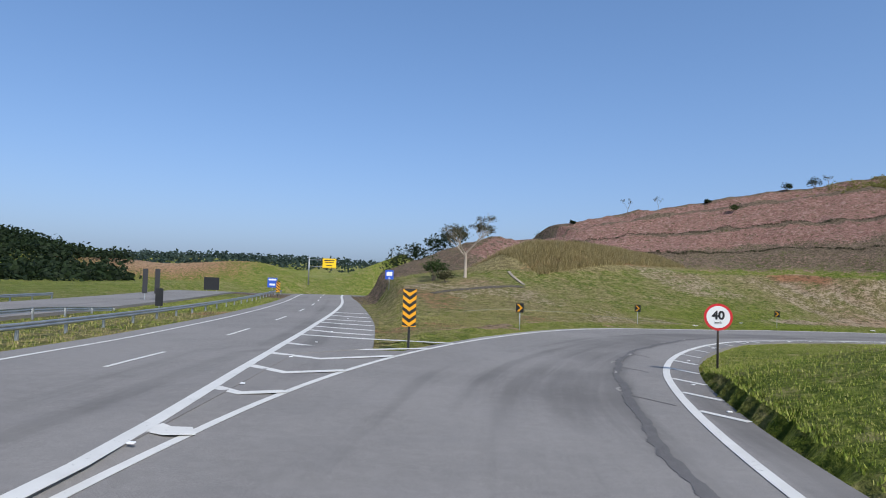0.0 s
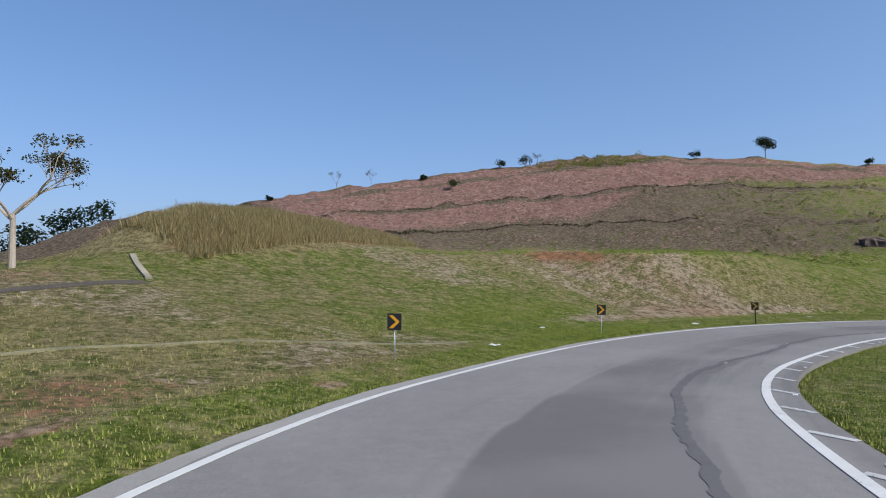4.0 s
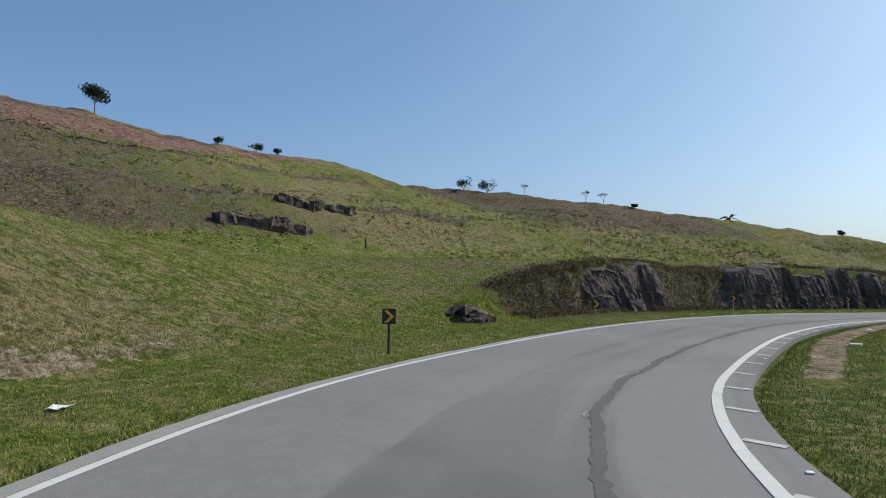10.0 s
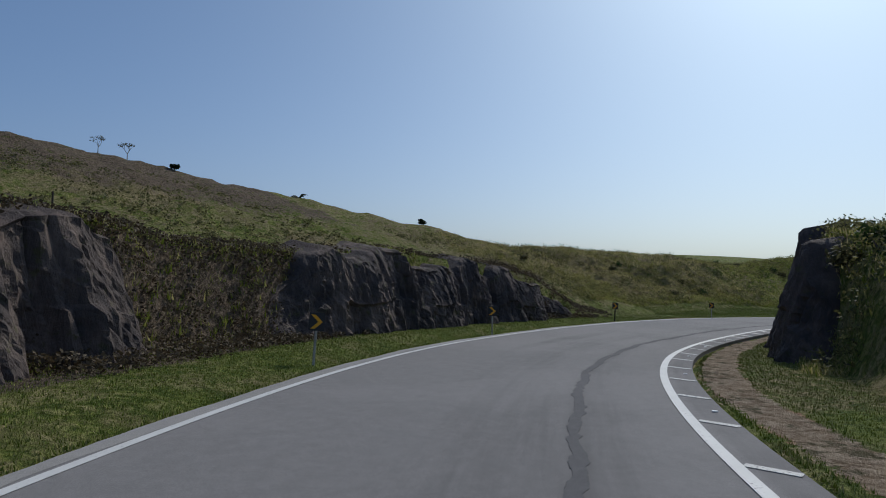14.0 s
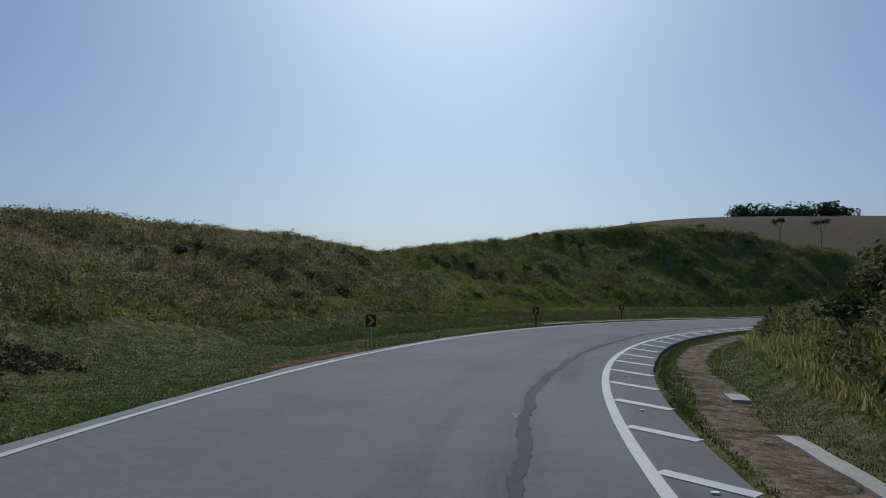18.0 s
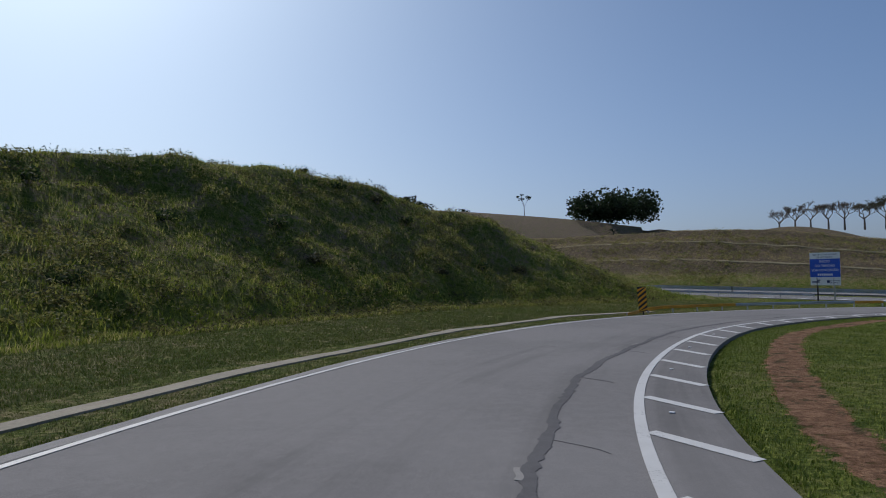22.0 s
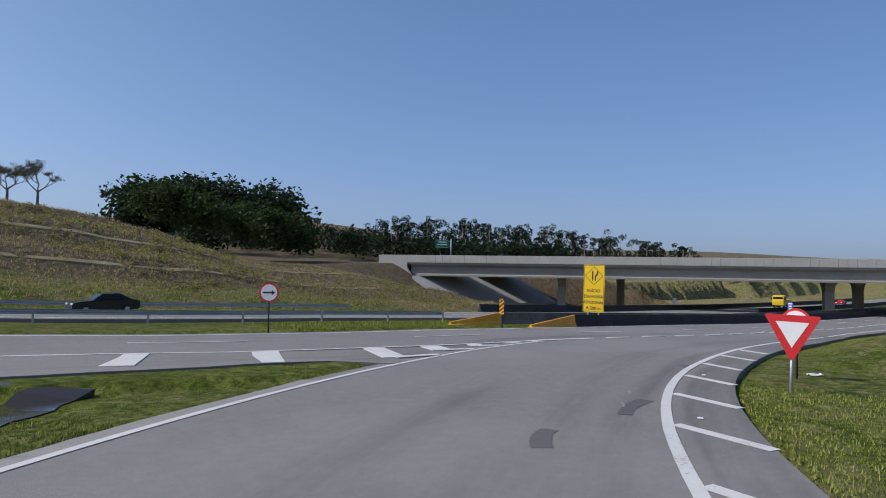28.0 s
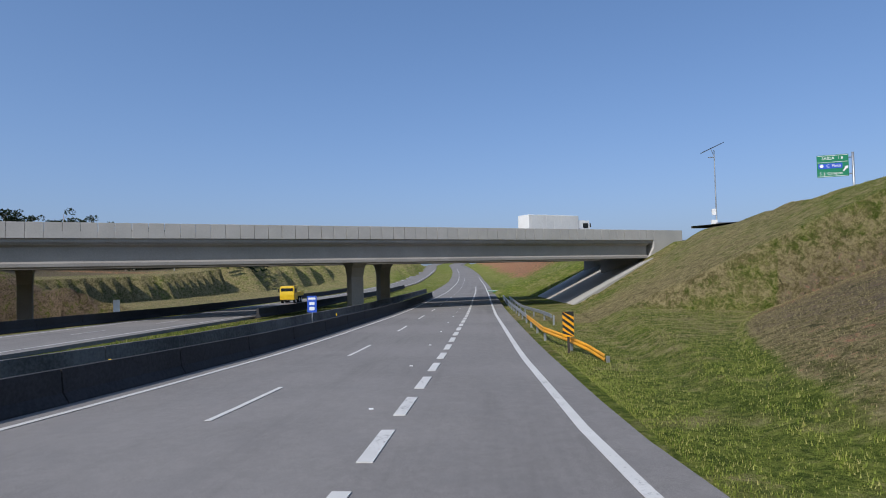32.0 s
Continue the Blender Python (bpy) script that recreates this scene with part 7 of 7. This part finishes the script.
part("equipment_box", box(bmesh.new(), (0.6, 0.5, 1.1), (0, -0.35, 5.4), 0, 0.03), WHITE, s)
s.matrix_world = Matrix.Translation((-173.4, -94.6, land_z(-173.4, -94.6)))

s = thing("solar_street_lamp", "tall solar street lamp with a tilted panel and white boxes", "street lamp")
H1 = 13.2
part("pole", rod(bmesh.new(), (0, 0, -0.5), (0, 0, H1), 0.13, 0.07, 10), GALV, s)
part("panel", box(bmesh.new(), (3.4, 1.7, 0.08), (0, 0, 0), 0, 0.02, Matrix.Translation((-0.3, 0, H1 + 0.35)) @ Matrix.Rotation(radians(-24), 4, "Y")), simple("solar_cells", (0.03, 0.04, 0.08), 0.2, 0, 0.2), s, "dark blue solar panel")
part("panel_arm", rod(bmesh.new(), (0, 0, H1 - 1.0), (-0.5, 0, H1 + 0.3), 0.05, 0.05, 6), GALV, s)
part("lamp_head", box(bmesh.new(), (0.8, 0.3, 0.12), (-0.5, 0, H1 - 1.1), 0, 0.03), GALV, s)
for z, w in ((1.9, 0.9), (3.6, 0.6)):
    part("equipment_box", box(bmesh.new(), (w, 0.5, 0.95), (-0.35, 0, z), 0, 0.03), WHITE, s)
lx, ly = br(138, -1.5, 0).x, br(138, -1.5, 0).y
s.matrix_world = Matrix.Translation((-44.3, -16.5, -1.4)) @ Matrix.Rotation(radians(60), 4, "Z")
guardrail("galvanised rail along the top of the bank", [br(129 + 3 * i, -0.6, -2.3) for i in range(12)], -1)

for label, x, y, w, h, low in (("a", -32.5, 70, 0.55, 2.7, 0.9), ("b", -31.3, 70.3, 0.55, 2.7, 0.9)):
    s = thing("median_road_sign", "dark back of a tall board on a post", "road sign", "median signs")
    b_ = board("board", plate(w, h, 0.03), (x, y, land_z(x, y) + low + h / 2), simple("sign_back_grey", (0.05, 0.05, 0.055), 0.6, 0.3, 0.2), s, 0.04)
    part("post", rod(bmesh.new(), (x, y + 0.06, land_z(x, y) - 0.2), (x, y + 0.06, land_z(x, y) + low + h), 0.05, 0.05, 8), GALV, s)
for x, y, w, h, low in ((-25.6, 58, 0.7, 1.6, 0.2), (-42.5, 118, 2.8, 2.3, 0.5)):
    s = thing("median_road_sign", "dark back of a road board in the median", "road sign", "median signs")
    z = land_z(x, y)
    board("board", plate(w, h, 0.03), (x, y, z + low + h / 2), BLACK, s, 0.04)
    for dx in ((0,) if w < 1 else (-0.9, 0.9)):
        part("post", rod(bmesh.new(), (x + dx, y + 0.06, z - 0.2), (x + dx, y + 0.06, z + low + h * 0.9), 0.05, 0.05, 8), GALV, s)
# short timber marker posts on the slopes
for x, y, h in ((121.5, 82.5, 1.1), (150.0, 56.0, 1.1), (126.9, -27.2, 0.9), (77.0, -148.5, 1.3), (58, -149, 1.3)):
    s = tagged(part("marker_post", box(bmesh.new(), (0.14, 0.14, h + 0.4), (0, 0, (h - 0.4) / 2), 0, 0.02), WOOD_DARK), "short dark timber post in the grass", "post", "timber posts")
    s.matrix_world = Matrix.Translation((x, y, land_z(x, y)))
rnd = random.Random(21)
PAPER = simple("paper_scrap", (0.72, 0.71, 0.68), 0.8, 0, 0.2)
for k, (x, y) in enumerate([(62.7, 71.0), (31.0, 66.5), (23.5, 59.5), (94.9, 41.9), (103.0, -104.5), (58.0, -95.8), (46.0, 68.5), (124.5, -47.0)]):
    bm = bmesh.new()
    bmesh.ops.create_grid(bm, x_segments=4, y_segments=3, size=0.16)
    for v in bm.verts:
        v.co.z = 0.07 * noise.noise(v.co * 9 + Vector((k, 0, 0))) + 0.07
        v.co.x *= 1.5
    bmesh.ops.solidify(bm, geom=list(bm.faces), thickness=0.01)
    s = tagged(part("litter", bm, PAPER), "crumpled pale scrap of paper lying in the grass", "litter", "litter")
    s.matrix_world = Matrix.Translation((x, y, land_z(x, y))) @ Matrix.Rotation(k, 4, "Z")


# ---- grass ----
def grass_material(name, glow):
    n = Nodes(name)
    earth, dry, pale = n.attr("soil")[:3]
    i = n.island()
    green = n.mix(i, (0.105, 0.155, 0.016), (0.345, 0.385, 0.066))
    straw = n.mix(i, (0.12, 0.096, 0.040), (0.40, 0.33, 0.16)) if glow < 0.3 else n.mix(i, (0.24, 0.19, 0.085), (0.52, 0.43, 0.22))
    d = n.step(n.math("ADD", dry, n.math("MULTIPLY", n.math("SUBTRACT", i, 0.5), 0.5)), 0.25, 0.8)
    c = n.mix(d, green, straw)
    return n.thin(c, 0.75, 0.2, glow)


GRASS = grass_material("grass_blades", 0.03)
LONG_GRASS = grass_material("long_grass_blades", 0.55)


def grass(name, label, x, y, h0, h1, blades, wide, seed, thin=True, dry_shift=0.0):
    """Tufts of bent blades, each a triangle, at the places given."""
    g = np.random.RandomState(seed)
    z, soil = land(x, y)
    keep = (soil[:, 0] < g.uniform(0.25, 0.75, len(x))) if thin else np.ones(len(x), bool)
    x, y, z, soil = x[keep], y[keep], z[keep], soil[keep]
    n = len(x)
    x, y, z = (np.repeat(v, blades) for v in (x, y, z))
    dry = np.clip(np.repeat(soil[:, 1], blades) + dry_shift, 0, 1)
    m = n * blades
    spread = h1 * 0.45
    x, y = x + g.normal(0, spread, m) * 0.5, y + g.normal(0, spread, m) * 0.5
    a, h = g.uniform(0, 6.283, m), g.uniform(h0, h1, m)
    lean = h * g.uniform(0.15, 0.9, m)
    w = wide * g.uniform(0.6, 1.3, m)
    b = a + g.uniform(-0.8, 0.8, m) + 1.57
    v = np.empty((m, 3, 3))
    v[:, 0] = np.stack([x - np.cos(b) * w, y - np.sin(b) * w, z - 0.03], -1)
    v[:, 1] = np.stack([x + np.cos(b) * w, y + np.sin(b) * w, z - 0.03], -1)
    v[:, 2] = np.stack([x + np.cos(a) * lean, y + np.sin(a) * lean, z + h], -1)
    ob = fast_mesh(name, v.reshape(-1, 3), np.arange(3 * m).reshape(m, 3), GRASS if h1 < 0.3 else LONG_GRASS)
    at = ob.data.attributes.new("soil", "FLOAT_COLOR", "POINT")
    col = np.zeros((m, 3, 4))
    col[:, :, 1] = dry[:, None]
    at.data.foreach_set("color", col.ravel())
    return tagged(ob, label, "grass", kind="stuff")


def ring(n, th0, th1, side, d0, d1, seed, power=1.0):
    """Places beside the ramp, d0 to d1 metres out (side 1) or in (-1) from its edge line."""
    g = np.random.RandomState(seed)
    th = g.uniform(th0, th1, n)
    ro, ri, _ = ramp_edges(th)
    d = d0 + (d1 - d0) * g.uniform(0, 1, n) ** power
    r = ro + d if side > 0 else ri - shoulder(th) - d
    return CX + r * np.cos(np.radians(th)), CY + r * np.sin(np.radians(th))


def off_track(x, y):
    """Leaves out the dirt tracks."""
    th, r = np.degrees(np.arctan2(y - CY, x - CX)), np.hypot(x - CX, y - CY)
    k = ~((th > -80) & (th < 86) & (np.abs(r - track_r(th)) < 0.55))
    return x[k], y[k]


def off_gutter(x, y):
    """Leaves out the concrete gutter of the outer verge."""
    th, r = np.degrees(np.arctan2(y - CY, x - CX)), np.hypot(x - CX, y - CY)
    k = ~((th > -62) & (th < -14) & (np.abs(r - ramp_edges(th)[0] - 3.0 - 1.2 * smooth(-36, -54, th)) < 0.42))
    return x[k], y[k]


grass("mown_grass", "short green mown grass of the outer verge", *off_gutter(*ring(230000, -84, 138, 1, 0.7, 11, 1, 1.5)), 0.03, 0.085, 2, 0.017, 1)
grass("mown_grass", "short green mown grass inside the loop", *off_track(*ring(230000, -92, 158, -1, 0.15, 11, 2, 1.5)), 0.03, 0.085, 2, 0.017, 2)
grass("slope_grass", "rough tufted grass on the lower cut slopes", *ring(80000, 12, 128, 1, 7, 60, 3, 1.5), 0.04, 0.12, 3, 0.02, 3)
grass("slope_grass", "long rank grass on the near mound", *ring(52000, -72, 14, 1, 12, 44, 4, 1.2), 0.15, 0.42, 4, 0.03, 4, False)
g_ = np.random.RandomState(6)
t_k, d_k = g_.uniform(101.5, 117.5, 9000), g_.uniform(-9, 9, 9000)
r_k = np.interp(t_k, [100, 111, 117], [138, 127, 123]) + d_k
grass("verge_grass", "lush uneven green grass of the wide verge", *ring(70000, -74, 8, 1, 4.6, 15, 14, 1.2), 0.04, 0.13, 3, 0.018, 14, False, 0.0)
grass("tall_grass", "tall straw-coloured grass on the knoll", CX + r_k * np.cos(np.radians(t_k)), CY + r_k * np.sin(np.radians(t_k)), 0.4, 0.9, 5, 0.045, 5, False, 0.5)
grass("hump_growth", "rank weeds and dry grass on the inner hump", *ring(16000, -14, 50, -1, 4.0, 19, 7, 1.2), 0.15, 0.42, 4, 0.03, 7, False, 0.1)
g_ = np.random.RandomState(8)
s_, o_ = g_.uniform(-12, 70, 110000), 3.4 + 34 * g_.uniform(0, 1, 110000) ** 1.6
grass("bank_grass", "dry yellowed grass on the bank beside the highway", BX + BD.x * s_ + BN.x * o_, BY + BD.y * s_ + BN.y * o_, 0.02, 0.08, 2, 0.014, 8, False, 0.10)
s_, o_ = g_.uniform(-130, 25, 24000), -40 - 34 * g_.uniform(0, 1, 24000)
bx = np.array([float(v) for v in b_bend(s_)])
grass("bank_grass", "rough dry grass on the bank across the highway", BX + BD.x * s_ + BN.x * (o_ + bx), BY + BD.y * s_ + BN.y * (o_ + bx), 0.12, 0.38, 4, 0.04, 9, False, 0.25)
x_, y_ = g_.uniform(-9, 6, 16000), g_.uniform(26.9, 66, 16000)
k_ = (x_ > a_centre(y_) + 7.0) & (np.hypot(x_ - CX, y_ - CY) > ramp_edges(np.degrees(np.arctan2(y_ - CY, x_ - CX)))[0] + 0.8)
k_ &= (y_ > 27.2) | (x_ > 0.5)
grass("mown_grass", "short grass behind the exit nose", x_[k_], y_[k_], 0.03, 0.1, 3, 0.016, 10)
s_, o_ = g_.uniform(-30, 60, 5000), g_.uniform(-23, -16.5, 5000)
grass("median_grass", "rough grass of the highway median", BX + BD.x * s_ + BN.x * o_, BY + BD.y * s_ + BN.y * o_, 0.1, 0.3, 3, 0.03, 11, False)
y_ = g_.uniform(-10, 90, 9000)
x_ = a_centre(y_) + g_.uniform(-15, -5.2, 9000)
grass("median_grass", "short grass along the guardrail", x_, y_, 0.06, 0.2, 2, 0.025, 12, False)
x_, y_ = ring(2600, 40, 72, 1, 6.2, 9.5, 13)
grass("ledge_growth", "weeds hanging over the rock ledge", x_, y_, 0.12, 0.4, 5, 0.03, 13, False)
# shrubs on the mounds
for k in range(34):
    th_ = rnd.uniform(-62, 10)
    d_ = rnd.uniform(16, 36)
    ro_ = float(ramp_edges(th_)[0])
    x, y = polar(th_, ro_ + d_)
    bush("low rank shrub in the long grass of the mound", x, y, rnd.uniform(0.7, 1.3), rnd.uniform(0.7, 1.3), 160, 0.16, 100 + k, rnd.choice((LEAF, LEAF_OLIVE)), group="mound shrubs")
for k in range(16):
    th_ = rnd.uniform(4, 48)
    ri_ = float(ramp_edges(th_)[1])
    x, y = polar(th_, ri_ - rnd.uniform(6.5, 11))
    bush("tangled shrub on the inner hump", x, y, rnd.uniform(0.7, 1.2), rnd.uniform(0.8, 1.5), 200, 0.15, 150 + k, rnd.choice((LEAF, LEAF_OLIVE)), group="hump shrubs")


# leafy weeds that cover the mound, the hump and the foot of the rocks
LEAF_WEED = leaf_material("leaf_weed", (0.12, 0.120, 0.032), (0.40, 0.375, 0.12))
LEAF_SCRUB_DARK = leaf_material("leaf_dark_scrub", (0.022, 0.026, 0.010), (0.075, 0.075, 0.03))
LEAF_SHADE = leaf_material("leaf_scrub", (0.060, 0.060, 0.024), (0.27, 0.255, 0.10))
LEAF_BROWN = leaf_material("leaf_dry_brown", (0.050, 0.036, 0.020), (0.20, 0.15, 0.085), 0.2)


def weeds(name, label, x, y, r0, r1, leaves, size, seed, leaf, lift=0.35):
    """Low leafy clumps that nobody could count, on the ground at the places given."""
    g = np.random.RandomState(seed)
    z = land(x, y)[0]
    r = g.uniform(r0, r1, len(x))
    v, f = leaf_cloud(np.stack([x, y, z + r * lift], -1), r, leaves, size, seed, 0.75)
    return tagged(fast_mesh(name, v, f, leaf), label, "weeds", kind="stuff")


def clumped(x, y, seed, scale=0.16, cut=0.5):
    k = fbm(x * scale, y * scale, 3, seed) > cut
    return x[k], y[k]


weeds("mound_weeds", "rank yellow-green weeds covering the mound", *clumped(*ring(6000, -70, 18, 1, 12, 42, 31, 1.1), 61, 0.14, 0.50), 0.35, 0.9, 90000, 0.10, 31, LEAF_WEED)
weeds("mound_scrub", "dull brown-green scrub covering the mound", *clumped(*ring(6000, -70, 18, 1, 12, 44, 32, 1.1), 67, 0.12, 0.44), 0.3, 0.8, 90000, 0.10, 32, LEAF_SHADE)
weeds("hump_scrub", "tangled scrub over the inner hump", *ring(900, -8, 50, -1, 4.6, 15, 33, 1.1), 0.35, 0.9, 42000, 0.09, 33, LEAF_SHADE)
weeds("cliff_weeds", "weeds and creepers round the rock faces", *ring(1100, 16, 69, 1, 6.6, 10.5, 34), 0.25, 0.7, 40000, 0.08, 34, LEAF_BROWN, 0.2)
weeds("cliff_weeds", "dry brown growth in the gap between the rock faces", *ring(700, 44, 58, 1, 4.6, 9.5, 35), 0.2, 0.6, 26000, 0.07, 35, LEAF_BROWN, 0.25)
weeds("cliff_weeds", "dark dry scrub covering the end of the first rock face", *ring(620, 59.5, 69, 1, 6.2, 9.8, 38), 0.2, 0.6, 26000, 0.08, 38, LEAF_BROWN, 0.25)
weeds("cliff_weeds", "dry brown growth hanging over the end of the rock face", *ring(420, 20, 34, 1, 3.9, 8.5, 36), 0.25, 0.7, 18000, 0.08, 36, LEAF_BROWN, 0.3)
for k, (a0, a1) in enumerate(((76, 108), (62, 106))):
    g3 = np.random.RandomState(90 + k)
    t3 = g3.uniform(a0, a1, 1100)
    bq3 = [-b[0] for b in BENCH]
    rb3, cr3 = np.interp(-t3, bq3, [b[3] for b in BENCH]), np.interp(-t3, [-c[0] for c in CREST], [c[1] for c in CREST])
    r3 = rb3 + (cr3 - rb3) * ((k + 0.82) / 3.3) + g3.normal(0, 0.22, 1100)
    weeds("terrace_growth", "dark scrub line along the lip of a hill terrace", CX + r3 * np.cos(np.radians(t3)), CY + r3 * np.sin(np.radians(t3)), 0.10, 0.34, 9000, 0.09, 90 + k, LEAF_SCRUB_DARK, 0.3)
t3 = np.random.RandomState(95).uniform(26, 76, 2600)
rb3, rc3 = np.interp(-t3, bq3, [b[3] for b in BENCH]), np.interp(-t3, [-c[0] for c in CREST], [c[1] for c in CREST])
r3 = rb3 + (rc3 - rb3) * np.random.RandomState(96).uniform(0.0, 0.7, 2600)
weeds("slope_scrub", "scattered olive scrub on the terraced slope", *clumped(CX + r3 * np.cos(np.radians(t3)), CY + r3 * np.sin(np.radians(t3)), 83, 0.10, 0.46), 0.25, 0.7, 30000, 0.13, 97, LEAF_SHADE, 0.2)
g2 = np.random.RandomState(77)
t2, r2 = np.radians(74.2 + 2.4 * g2.normal(size=260)), g2.uniform(186, 200, 260)
weeds("crest_growth", "tall green growth along the hill crest", CX + r2 * np.cos(t2), CY + r2 * np.sin(t2), 0.5, 1.3, 9000, 0.2, 37, LEAF_WEED, 0.15)
s_, o_ = g_.uniform(-120, 15, 2600), -42 - 28 * g_.uniform(0, 1, 2600)
bx = np.array([float(v) for v in b_bend(s_)])
weeds("bank_weeds", "patchy weeds on the bank across the highway", *clumped(BX + BD.x * s_ + BN.x * (o_ + bx), BY + BD.y * s_ + BN.y * (o_ + bx), 73, 0.1, 0.5), 0.3, 0.8, 40000, 0.12, 36, LEAF_WEED)
for k, (t, d) in enumerate(((24, 7.5), (20, 8.5), (15, 8.0), (11, 9.5), (17, 11), (7, 10), (27, 9))):
    x, y = polar(t, float(ramp_edges(t)[1]) - float(shoulder(t)) - d + 1.5)
    bush("tall tangled shrub with bare twigs on the inner hump", x, y, 1.5, 2.2 + 0.25 * (k % 4), 800, 0.12, 180 + k, LEAF_SHADE, group="hump shrubs")
